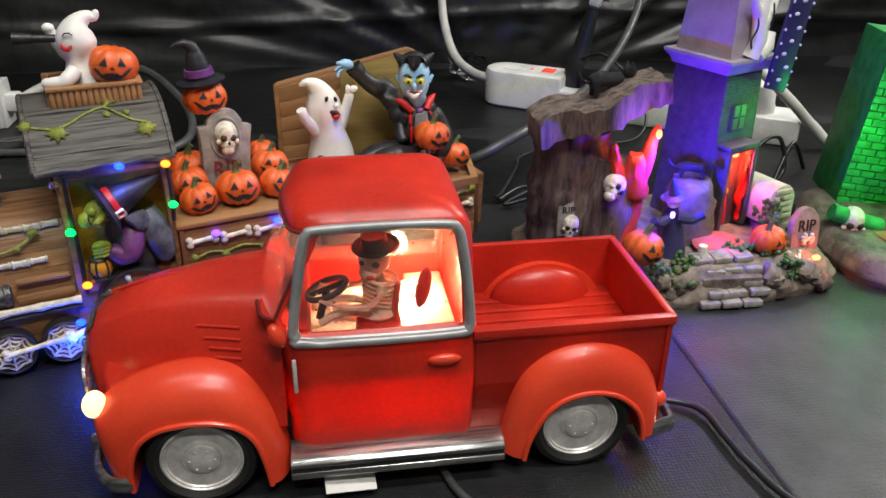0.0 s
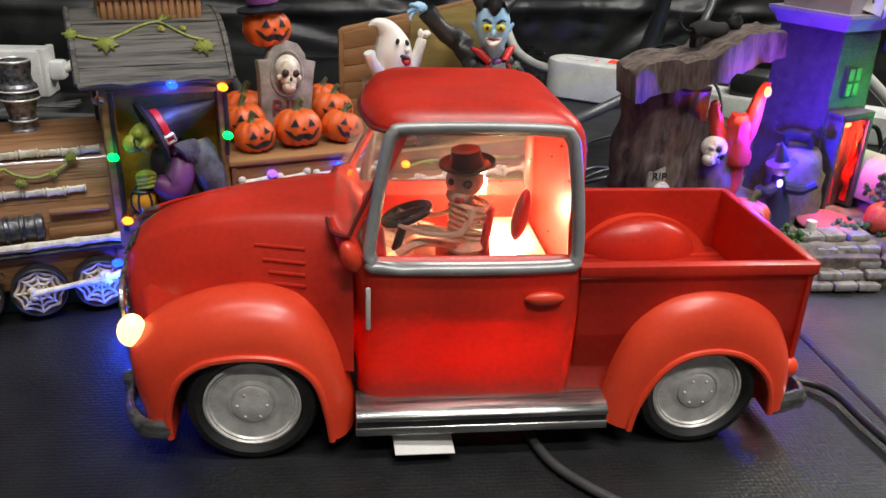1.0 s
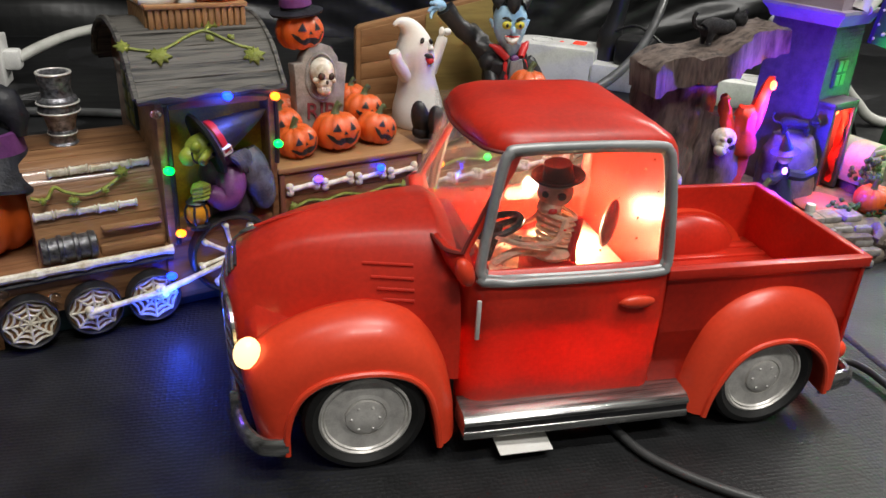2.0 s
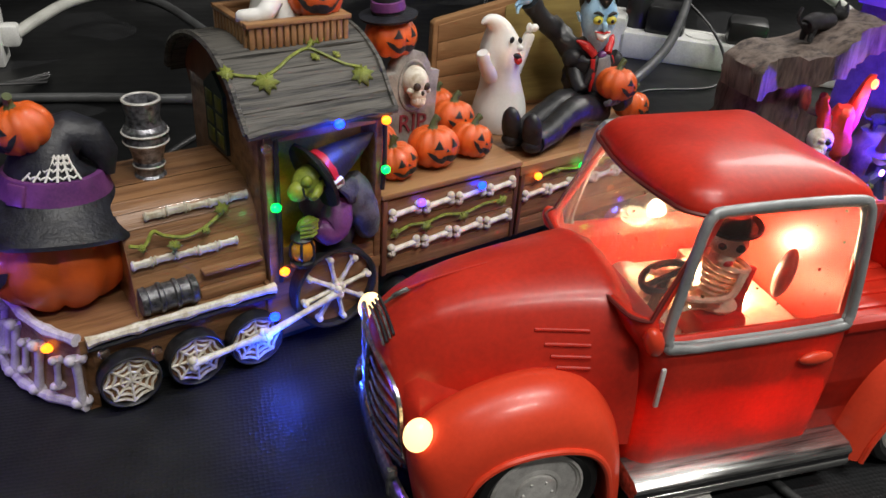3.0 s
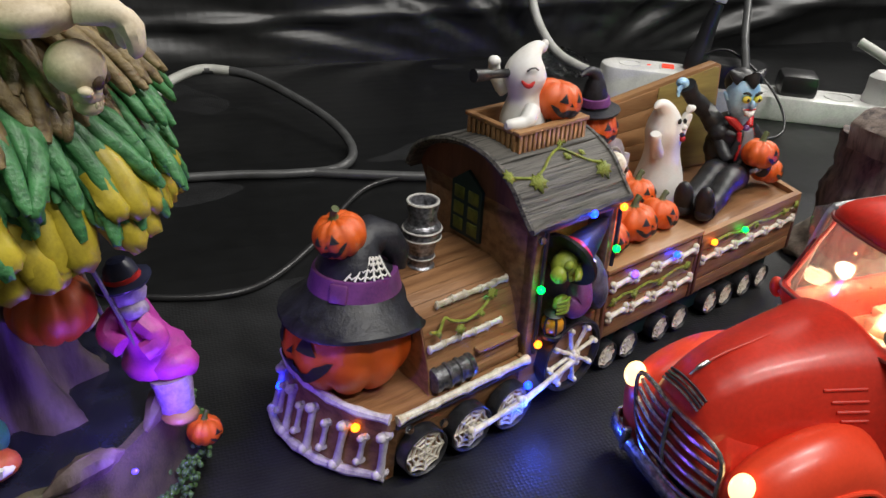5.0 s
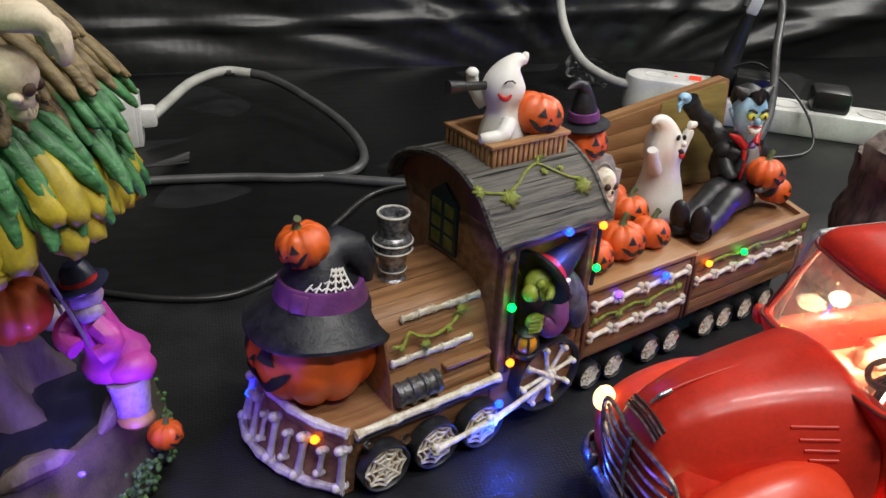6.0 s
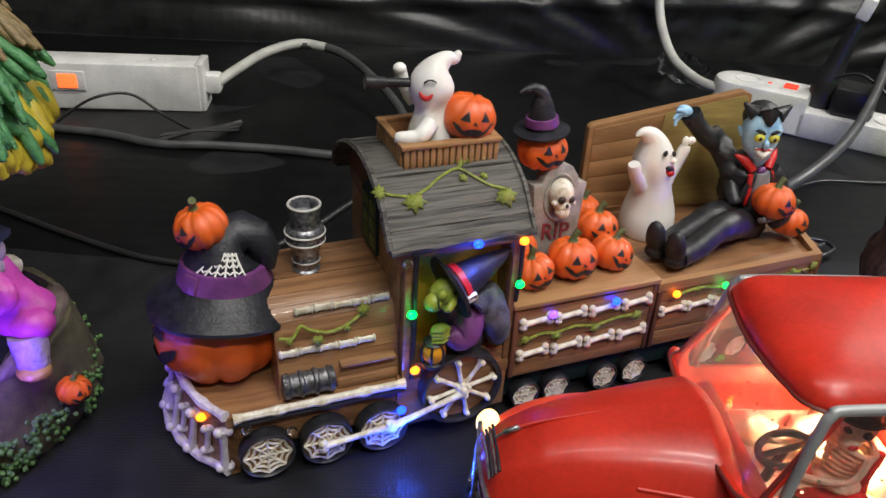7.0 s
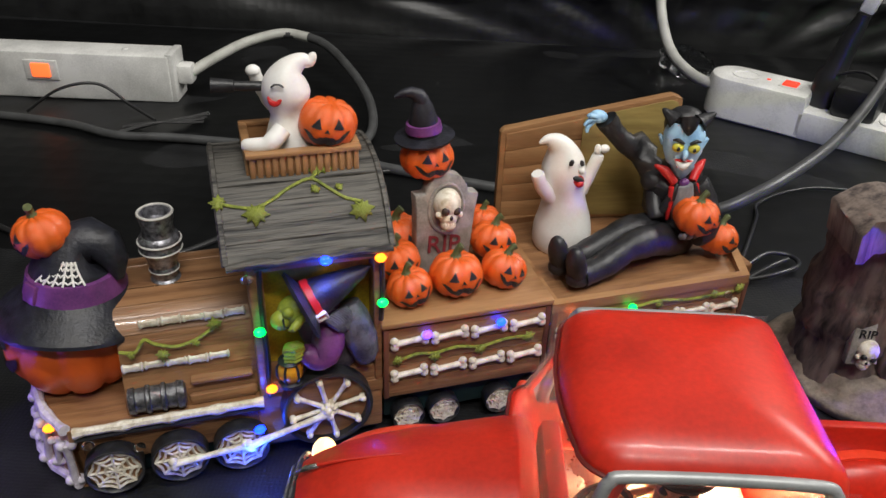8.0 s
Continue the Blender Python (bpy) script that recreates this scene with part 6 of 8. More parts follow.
# the tower itself, turned on its base
TM = pose(0.226, 0.137, 0, 0, 0, 25)
TS = 0.042
bm = bmesh.new()
loft(bm, [[TM @ Vector(p) for p in ((0 - g, 0 - g, z), (TS * 0.82 + g, 0 - g, z), (TS * 0.82 + g, TS + g, z), (0 - g, TS + g, z))] for z, g in ((0.022, 0.003), (0.060, 0.0015), (0.1300, 0.0))])
body = part("tower_body", bm, TOWERWALL, tower, "mauve-grey brick tower wall")
for a in range(21):
    for b in range(5):
        z = 0.082 + 0.0023 * a
        if a > 19:
            continue
        x0 = 0.0005 + 0.0072 * b - (0.0036 if a % 2 else 0)
        bm = bmesh.new()
        lo, hi = max(0.0003, x0), min(TS * 0.82 - 0.0003, x0 + 0.0068)
        if hi - lo < 0.001 or 0.0085 < (lo + hi) / 2 < 0.0225 and 0.088 < z < 0.112:
            bm.free()
            continue
        slab(bm, lo, hi, -0.0007, 0.0004, z - 0.0010, z + 0.0010, m=TM)
        part("brick", bm, TOWERWALL, body)
# doorway: a red-lit box set proud of the wall
DM = TM @ pose(0.0035, 0, 0)
for name, b6 in (("door_jamb", (-0.0030, 0.0005, -0.012, 0.0, 0.024, 0.083)), ("door_jamb", (0.0225, 0.0265, -0.012, 0.0, 0.024, 0.083)), ("door_lintel", (-0.0030, 0.0265, -0.012, 0.0, 0.079, 0.084))):
    bm = bmesh.new()
    slab(bm, *b6, 0.0008, m=DM)
    part(name, bm, TOWERWALL, body)
# back panel: the red glow of the doorway is put into its colour
bm = bmesh.new()
slab(bm, 0.0005, 0.0225, -0.0012, -0.0004, 0.028, 0.079, m=DM)
part("doorway_back", bm, paint("red_lit_doorway_paint", (0.25, 0.02, 0.015), 0.5), body, "doorway back coloured as lit by its red bulbs")
for x, z, r in ((0.010, 0.0765, 0.0022), (0.0045, 0.060, 0.0018), (0.0055, 0.053, 0.0014)):
    bm = bmesh.new()
    blob(bm, DM @ Vector((x, -0.006, z)), (r * 1.3, r, r), n=10)
    part("bulb", bm, BULBRED, body, "glowing red bulb")
point_lamp("doorway_light", Matrix.Translation((0, 0, TABLE)) @ DM @ Vector((0.011, -0.009, 0.066)), 0.11, (1.0, 0.08, 0.03), 0.002)
bm = bmesh.new()
tube(bm, [DM @ Vector(p) for p in ((0.006, -0.005, 0.028), (0.006, -0.005, 0.040), (0.0065, -0.005, 0.048))], [0.0042, 0.0036, 0.002], 10)
blob(bm, DM @ Vector((0.0068, -0.005, 0.051)), 0.003, n=10, mi=1)
part("doorway_figure", bm, [REDPAINT, YELLOW], tower, "small red figure in the doorway")
bm = bmesh.new()
loft(bm, [[DM @ Vector((0.0222 - 0.0030 * (1 + 0.4 * math.sin(z * 330)) * q, -0.0075 + 0.0022 * math.sin(q * 5 + z * 200) - 0.001 * w, z)) for q, w in ((0, 0), (0.33, 0), (0.66, 0), (1, 0), (1, 1), (0.66, 1), (0.33, 1), (0, 1))] for z in [0.028 + 0.0034 * k for k in range(16)]])
part("curtain", bm, REDPAINT, body, "red drape hanging in the doorway")
# green casement window on the tower
WM = TM @ pose(0.0155, -0.0012, 0.1000)
bm = bmesh.new()
slab(bm, -0.0068, 0.0068, -0.0010, 0.001, -0.0090, 0.0090, 0.0005, m=WM)
win = part("tower_window", bm, paint("dark_green_frame_paint", (0.03, 0.07, 0.03), 0.5), tower, "dark green window with pale green panes")
for a in (-0.0031, 0.0031):
    for b in (-0.0044, 0.0044):
        bm = bmesh.new()
        slab(bm, a - 0.0023, a + 0.0023, -0.0016, -0.0008, b - 0.0034, b + 0.0034, m=WM)
        part("pane", bm, paint("pale_green_pane_paint", (0.13, 0.20, 0.08), 0.35), win)
# ledge and upper storey
bm = bmesh.new()
loft(bm, [[TM @ Vector(p) for p in ((-g, -g, z), (TS * 0.82 + g, -g, z), (TS * 0.82 + g, TS + g, z), (-g, TS + g, z))] for z, g in ((0.1290, 0.002), (0.1330, 0.0035), (0.1365, 0.0065), (0.1385, 0.0065))])
part("tower_ledge", bm, LILAC, tower, "pale flared ledge")
bm = bmesh.new()
loft(bm, [[TM @ Vector(p) for p in ((-g, -g, z), (TS * 0.82 + g, -g, z), (TS * 0.82 + g, TS + g, z), (-g, TS + g, z))] for z, g in ((0.1380, 0.001), (0.1700, -0.0015), (0.2150, -0.004))])
part("upper_storey", bm, LILAC, tower, "lilac upper storey")
bm = bmesh.new()
loft(bm, [[TM @ Vector(p) for p in ((-g, -g, z), (TS * 0.82 + g, -g, z), (TS * 0.82 + g, TS + g, z), (-g, TS + g, z))] for z, g in ((0.2140, 0.004), (0.2170, 0.004), (0.2500, -0.016))])
part("tower_roof", bm, TOWERWALL, tower)
bm = bmesh.new()
for pts, r in (([(0.016, -0.002, 0.139), (0.019, -0.004, 0.150), (0.016, -0.004, 0.165), (0.020, -0.004, 0.180)], [0.006, 0.0050, 0.0045, 0.003]), ([(0.018, -0.004, 0.158), (0.026, -0.004, 0.166), (0.030, -0.004, 0.176)], [0.004, 0.003, 0.0015]), ([(0.017, -0.004, 0.162), (0.010, -0.004, 0.172), (0.006, -0.004, 0.182)], [0.004, 0.003, 0.0015]), ([(0.020, -0.003, 0.140), (0.028, -0.004, 0.145), (0.031, -0.003, 0.153)], [0.006, 0.005, 0.003])):
    tube(bm, [TM @ Vector(p) for p in pts], r, 10)
part("ghost_relief", bm, WHITE, tower, "white ghostly relief")
for k, pts in enumerate(([(0.012, -0.0052, 0.168), (0.013, -0.0062, 0.158), (0.010, -0.0052, 0.150), (0.014, -0.0045, 0.143)], [(0.022, -0.008, 0.172), (0.024, -0.008, 0.164), (0.0225, -0.008, 0.156)])):
    bm = bmesh.new()
    tube(bm, spline([TM @ Vector(p) for p in pts], 4), 0.0006, 5)
    part("painted_crack", bm, BLACK, tower)
# violet dotted banner on the tower's side
BM = pose(0.262, 0.143, 0.118, 0, 7, 12)
bm = bmesh.new()
prism(bm, [(-0.0075, 0.0), (0.0085, -0.002), (0.0115, 0.095), (-0.0040, 0.095)], -0.0015, 0.0015, 0.0005, BM)
banner = part("banner", bm, paint("violet_banner_paint", (0.035, 0.03, 0.12), 0.4), tower, "violet banner edged with pale beads")
for k in range(11):
    for x in (-0.0068 + 0.00032 * k, 0.0088 + 0.00028 * k):
        bm = bmesh.new()
        blob(bm, BM @ Vector((x, -0.0016, 0.003 + 0.0085 * k)), 0.0009, n=6)
        part("bead", bm, BONELILAC, banner)
    bm = bmesh.new()
    blob(bm, BM @ Vector((0.0005 + 0.0004 * k + 0.003 * math.sin(k * 2.1), -0.0018, 0.006 + 0.0082 * k)), (0.0018, 0.0008, 0.0012), n=6)
    part("bead", bm, BONELILAC, banner)
# steps of rock beside the tower, with a black cat on each level
rocky("cat_rock", [([(0.192, 0.118), (0.212, 0.112), (0.226, 0.122), (0.222, 0.142), (0.200, 0.146)], 0.018), ([(0.194, 0.120), (0.212, 0.114), (0.225, 0.122), (0.221, 0.142), (0.200, 0.144)], 0.050), ([(0.198, 0.124), (0.210, 0.119), (0.220, 0.125), (0.217, 0.138), (0.202, 0.140)], 0.064)], ROCK, tower, "dark rock", 0.003, 110, 9.0)


def cat(place, yaw, size):
    bm = bmesh.new()
    tube(bm, spline([(-0.9, 0, 0.55), (-0.4, 0, 0.70), (0.1, 0, 0.62), (0.6, 0, 0.68)], 4), [0.26, 0.30, 0.33, 0.34, 0.33, 0.31, 0.30, 0.29, 0.29, 0.29, 0.28, 0.25, 0.18], 12)
    blob(bm, (0.95, 0, 0.88), (0.30, 0.27, 0.27), n=12)
    for s in (-1, 1):
        tube(bm, [(0.92, s * 0.16, 1.05), (0.92, s * 0.19, 1.32)], [0.13, 0.02], 6)
        tube(bm, [(0.55, s * 0.16, 0.55), (0.62, s * 0.17, 0.0)], [0.13, 0.10], 8)
        tube(bm, [(-0.65, s * 0.16, 0.5), (-0.7, s * 0.17, 0.0)], [0.16, 0.10], 8)
    tube(bm, spline([(-0.9, 0, 0.6), (-1.3, 0, 0.7), (-1.5, 0, 1.0), (-1.4, 0, 1.25)], 4), 0.08, 6)
    part("cat_figure", bm, BLACK, tower, "small black cat figure", pose(*place, 0, 0, yaw) @ Matrix.Scale(size, 4))


cat((0.150, 0.138, 0.1185), 15, 0.0150)
cat((0.209, 0.128, 0.065), -20, 0.0105)
# skulls, pumpkins, gravestones, mailbox
for place, size, turn in (((0.151, 0.114, 0.066), 0.0105, pose(0, 0, 0, 0, 55, 25)), ((0.128, 0.1215, 0.037), 0.0085, pose(0, 0, 0, 0, 10, -10))):
    bm = bmesh.new()
    skull(bm, place, size, turn)
    part("skull", bm, [BONE, BLACK], tower, "bone-coloured skull")
pumpkin(tower, (0.1625, 0.0835, 0.0390), 0.0128, 22, (0, 10), 0)
pumpkin(tower, (0.2525, 0.0985, 0.0320), 0.0112, 30, (0, -12), 1)


def headstone(m, w, h, label, mats):
    bm = bmesh.new()
    prism(bm, [(-w, 0), (w, 0), (w, h * 0.62), (w * 0.85, h * 0.78), (w * 0.45, h * 0.95), (0, h), (-w * 0.45, h * 0.95), (-w * 0.85, h * 0.78), (-w, h * 0.62)], -0.0025, 0.0025, 0.0008, m)
    ob = part("gravestone", bm, mats, tower, label)
    letters("RIP", w * 0.95, 0.0003, BLACK, ob, m @ pose(0, -0.0027, h * 0.58, 90, 0, 0))
    return ob


headstone(pose(0.126, 0.1235, 0.030, -8, 2, 0), 0.0068, 0.0300, "small grey gravestone with dark lettering", STONE)
headstone(pose(0.2800, 0.1030, 0.0200, -10, 3, 12), 0.0112, 0.0300, "pinkish grey gravestone with dark lettering", paint("pinkish_stone_paint", (0.40, 0.27, 0.28), 0.6, (0.2, 0.14, 0.14), 140, 0.5))
for a, b in (((0.2640, 0.0925, 0.0240), (0.2775, 0.0880, 0.0195)), ((0.2690, 0.0860, 0.0215), (0.2735, 0.0945, 0.0235)), ((0.2770, 0.0985, 0.0285), (0.2840, 0.0995, 0.0325)), ((0.2770, 0.0990, 0.0330), (0.2840, 0.0995, 0.0285))):
    bone(tower, a, b, 0.0012)
bm = bmesh.new()
blob(bm, (0.2830, 0.0900, 0.0215), (0.0030, 0.0020, 0.0018), n=10)
part("bulb", bm, BULBRED, tower, "glowing red bulb")
point_lamp("gravestone_light", (0.2835, 0.0870, 0.0240), 0.012, (1.0, 0.08, 0.05), 0.002)
bm = bmesh.new()
MB = pose(0.275, 0.128, 0.030, 0, 0, 20)
arch2 = [(-0.0125, 0.0)] + [(0.0125 * -math.cos(math.pi * k / 12), 0.014 + 0.0125 * math.sin(math.pi * k / 12)) for k in range(13)] + [(0.0125, 0.0)]
prism(bm, arch2, 0.0, 0.042, 0.0006, MB)
mailbox = part("mailbox", bm, CREAMPAINT, tower, "cream arched mailbox")
for k in range(5):
    bm = bmesh.new()
    slab(bm, -0.0105 + 0.0008 * k, 0.0105 - 0.0008 * k, -0.0012, 0.0005, 0.002 + 0.0045 * k, 0.0055 + 0.0045 * k, 0.0006, m=MB)
    part("slat", bm, CREAMPAINT, mailbox)
bm = bmesh.new()
slab(bm, 0.262, 0.292, 0.125, 0.168, 0.015, 0.030, 0.003)
part("mailbox_plinth", bm, ROCK, tower)
# branch with its red light put into the colour, and figure with violet light
bm = bmesh.new()
tube(bm, spline([(0.160, 0.122, 0.024), (0.166, 0.121, 0.042), (0.171, 0.120, 0.070), (0.1775, 0.119, 0.104)], 5), [0.009, 0.0088, 0.0084, 0.008, 0.0075, 0.007, 0.0064, 0.006, 0.0056, 0.0052, 0.0048, 0.0044, 0.004, 0.0036, 0.003, 0.002], 12)
tube(bm, spline([(0.163, 0.122, 0.052), (0.158, 0.121, 0.066), (0.154, 0.120, 0.078), (0.150, 0.121, 0.092)], 5), [0.0062, 0.006, 0.0058, 0.0056, 0.0054, 0.0052, 0.005, 0.0048, 0.0046, 0.0044, 0.0042, 0.004, 0.0038, 0.0034, 0.003, 0.002], 10)
tube(bm, spline([(0.168, 0.1205, 0.058), (0.166, 0.120, 0.072), (0.1655, 0.119, 0.086)], 5), [0.0085, 0.0088, 0.0088, 0.0085, 0.008, 0.0078, 0.0074, 0.007, 0.0064, 0.0055, 0.004], 12)
rough_up(bm, 0.0016, 240, 3)
part("red_stump", bm, paint("red_lit_branch_paint", (0.7, 0.07, 0.03), 0.4), tower, "red-lit branch stump")
bm = bmesh.new()
blob(bm, (0.1768, 0.1150, 0.0995), (0.002, 0.0016, 0.003), n=10)
part("bulb", bm, BULBRED, tower, "glowing orange bulb")
point_lamp("stump_light", (0.1740, 0.1080, 0.0900), 0.050, (1.0, 0.12, 0.03), 0.002)
bm = bmesh.new()
tube(bm, spline([(0.190, 0.104, 0.022), (0.190, 0.104, 0.036), (0.188, 0.104, 0.048), (0.187, 0.104, 0.056)], 4), [0.0100, 0.0095, 0.0090, 0.0082, 0.0075, 0.0068, 0.0062, 0.0056, 0.005, 0.0046, 0.0042, 0.0038, 0.003], 12)
blob(bm, (0.187, 0.103, 0.0600), 0.0046, n=12, mi=1)
lathe(bm, [(0.003, 0.0), (0.0085, 0.0004), (0.0040, 0.0018), (0.0022, 0.0080), (0.0004, 0.0125)], 16, pose(0.187, 0.103, 0.0628, 0, -12, 0), 0)
tube(bm, spline([(0.190, 0.100, 0.050), (0.198, 0.096, 0.050), (0.204, 0.094, 0.054)], 4), [0.0034] * 5 + [0.0026] * 4, 8)
tube(bm, spline([(0.184, 0.100, 0.050), (0.177, 0.097, 0.048), (0.172, 0.095, 0.051)], 4), [0.0034] * 5 + [0.0026] * 4, 8)
part("witch_figurine", bm, [paint("dark_blue_paint", (0.05, 0.05, 0.16), 0.45), WHITE], tower, "small dark blue witch figure")
bm = bmesh.new()
lathe(bm, [(0.0060, 0), (0.0170, 0.0004), (0.0176, 0.0016), (0.0165, 0.0024), (0.0004, 0.0026)], 28, pose(0.2235, 0.1050, 0.0255, 4, 0, 0))
part("round_disc", bm, paint("coral_disc_paint", (0.5, 0.12, 0.09), 0.45), tower, "coral round stepping disc")
bm = bmesh.new()
lathe(bm, [(0.0026, 0), (0.0030, 0.001), (0.0028, 0.0048), (0.0004, 0.0050)], 14, pose(0.2070, 0.0945, 0.0275))
part("candle", bm, WHITE, tower, "short white candle")
point_lamp("witch_light", (0.1880, 0.1040, 0.0780), 0.60, (0.03, 0.012, 1.0), 0.003)
bm = bmesh.new()
blob(bm, (0.1845, 0.0965, 0.0535), (0.0016, 0.0014, 0.0022), n=8)
part("bulb", bm, glow("violet_tower_bulb", (0.3, 0.12, 1.0), 14), tower, "glowing violet bulb")
# ivy clumps
for k in range(46):
    area = k % 4
    x, y, z = ((rnd.uniform(0.165, 0.200), rnd.uniform(0.074, 0.092), rnd.uniform(0.014, 0.030)), (rnd.uniform(0.225, 0.262), rnd.uniform(0.092, 0.102), rnd.uniform(0.021, 0.028)), (rnd.uniform(0.258, 0.270), rnd.uniform(0.110, 0.126), rnd.uniform(0.025, 0.052)), (rnd.uniform(0.255, 0.264), rnd.uniform(0.080, 0.088), rnd.uniform(0.010, 0.024)))[area]
    bm = bmesh.new()
    for j in range(9):
        m = pose(rnd.gauss(0, 0.003), rnd.gauss(0, 0.002), rnd.gauss(0, 0.002), rnd.uniform(0, 360), rnd.uniform(0, 360), rnd.uniform(0, 360)) @ Matrix.Scale(rnd.uniform(0.0018, 0.0036), 4)
        bm.faces.new([bm.verts.new(m @ Vector(c)) for c in ((0, -1, 0), (0.7, 0, 0.2), (0, 1, 0), (-0.7, 0, 0.2))])
        blob(bm, m.translation, 0.0016, n=6)
    part("ivy_clump", bm, IVY, tower, at=pose(x, y, z))

# ---- green-lit cottage figurine at the edge of the view ----
# the green light on the cottage is put into this wall colour too
GREENLITWALL = paint("green_lit_shingle_paint", (0.03, 0.36, 0.08), 0.45, (0.01, 0.16, 0.03), 120, 0.5)
cottage = thing("haunted_cottage", pose(0, 0, TABLE), "painted resin haunted cottage lit green, with skull and ghost", "figurine")
PLAN2 = [(0.318, 0.150), (0.314, 0.112), (0.322, 0.084), (0.345, 0.070), (0.385, 0.066), (0.430, 0.080), (0.440, 0.150), (0.400, 0.220), (0.345, 0.215)]
rocky("rocky_base", [(PLAN2, 0.0), (grown(PLAN2, 1.03), 0.006), (grown(PLAN2, 0.94), 0.015), (grown(PLAN2, 0.82), 0.020)], ROCK, cottage, "mossy brown rocky base", 0.002, 110, 5)
CM = pose(0.350, 0.178, 0.018, 0, 6, -12)
bm = bmesh.new()
slab(bm, 0.0, 0.052, 0.0, 0.05, 0.0, 0.125, 0.001, m=CM)
wall = part("cottage_wall", bm, GREENLITWALL, cottage, "shingled wall coloured as lit green")
for a in range(22):
    for b in range(5):
        bm = bmesh.new()
        x0 = 0.0105 * b - (0.005 if a % 2 else 0)
        lo, hi = max(0, x0), min(0.052, x0 + 0.0098)
        slab(bm, lo, hi, -0.0016, 0.0006, 0.002 + 0.0055 * a, 0.0069 + 0.0055 * a, 0.0004, m=CM)
        part("shingle", bm, GREENLITWALL, wall)
bm = bmesh.new()
skull(bm, (0.337, 0.136, 0.0215), 0.0130, pose(0, 0, 0, 0, 0, -15))
part("skull", bm, [BONE, BLACK], cottage, "cream skull")
for x in (0.372, 0.392, 0.412):
    bm = bmesh.new()
    slab(bm, x, x + 0.006, 0.120, 0.126, 0.015, 0.085, 0.001, m=pose(0, 0, 0))
    part("porch_post", bm, TANWOOD, cottage, "brown porch post")
bm = bmesh.new()
slab(bm, 0.366, 0.425, 0.116, 0.150, 0.072, 0.078, 0.001)
part("porch_rail", bm, TANWOOD, cottage)
bm = bmesh.new()
slab(bm, 0.345, 0.420, 0.085, 0.125, 0.016, 0.021, 0.002)
part("porch_deck", bm, TANWOOD, cottage)
bm = bmesh.new()
tube(bm, spline([(0.395, 0.155, 0.080), (0.398, 0.155, 0.110), (0.400, 0.155, 0.135), (0.402, 0.155, 0.155)], 5), [0.026] * 5 + [0.029] * 5 + [0.026, 0.024, 0.020, 0.016, 0.010, 0.003], 20)
part("ghost_figure", bm, WHITE, cottage, "large white ghost shape")
bm = bmesh.new()
tube(bm, spline([(0.322, 0.140, 0.030), (0.340, 0.136, 0.024), (0.356, 0.132, 0.020)], 4), 0.006, 10)
part("green_ledge", bm, GREENLITWALL, cottage, "green sloping ledge")
point_lamp("cottage_light", (0.352, 0.128, 0.075), 0.13, (0.03, 1.0, 0.12), 0.003)
bm = bmesh.new()
blob(bm, (0.3560, 0.134, 0.120), 0.0018, n=8)
part("bulb", bm, glow("green_cottage_bulb", (0.05, 1.0, 0.25), 4), cottage, "glowing green bulb")
# ---- haunted tree figurine ----
BARK = paint("grey_brown_bark_paint", (0.13, 0.095, 0.085), 0.6, (0.045, 0.03, 0.028), 90, 1.2, 500, spread=0.5, stretch=(1, 1, 0.25))
FOLB = paint("brown_foliage_paint", (0.23, 0.17, 0.075), 0.55, (0.09, 0.058, 0.026), 260, 1.6, 900, stretch=(0.15, 1, 1))
FOLG = paint("green_foliage_paint", (0.07, 0.24, 0.085), 0.45, (0.02, 0.085, 0.03), 240, 1.6, 900, stretch=(0.15, 1, 1))
FOLY = paint("yellow_leaf_tip_paint", (0.48, 0.38, 0.03), 0.45, (0.28, 0.22, 0.02), 110, 0.4)
POOL = paint("dark_pool_paint", (0.02, 0.022, 0.05), 0.22, (0.008, 0.008, 0.02), 60, 0.3, coat=0.3)
DRESS = paint("magenta_dress_paint", (0.55, 0.06, 0.42), 0.45, (0.30, 0.03, 0.25), 110, 0.4)
tree = thing("haunted_tree", pose(-0.388, 0.082, TABLE), "painted resin haunted tree with drooping leaves over a dark pool", "figurine")
PLAN3 = [(0.075 * math.cos(a) * (1 + 0.05 * math.sin(3 * a)), 0.070 * math.sin(a) * (1 + 0.04 * math.sin(2 * a + 1))) for a in [2 * math.pi * k / 16 for k in range(16)]]
rocky("mound", [(PLAN3, 0.0), (grown(PLAN3, 1.03), 0.010), (grown(PLAN3, 0.985), 0.024), (grown(PLAN3, 0.94), 0.040), (grown(PLAN3, 0.92), 0.0475), (grown(PLAN3, 0.87), 0.0480), (grown(PLAN3, 0.85), 0.0430)], paint("olive_brown_mound_paint", (0.10, 0.085, 0.05), 0.6, (0.03, 0.025, 0.018), 100, 1.0), tree, "olive brown mound", 0.0016, 120, 6)
bm = bmesh.new()
lathe(bm, [(0.063, 0.040), (0.063, 0.0452), (0.030, 0.0455), (0.0005, 0.0456)], 40)
part("pool", bm, POOL, tree, "dark glossy pool")
rnd = random.Random(21)
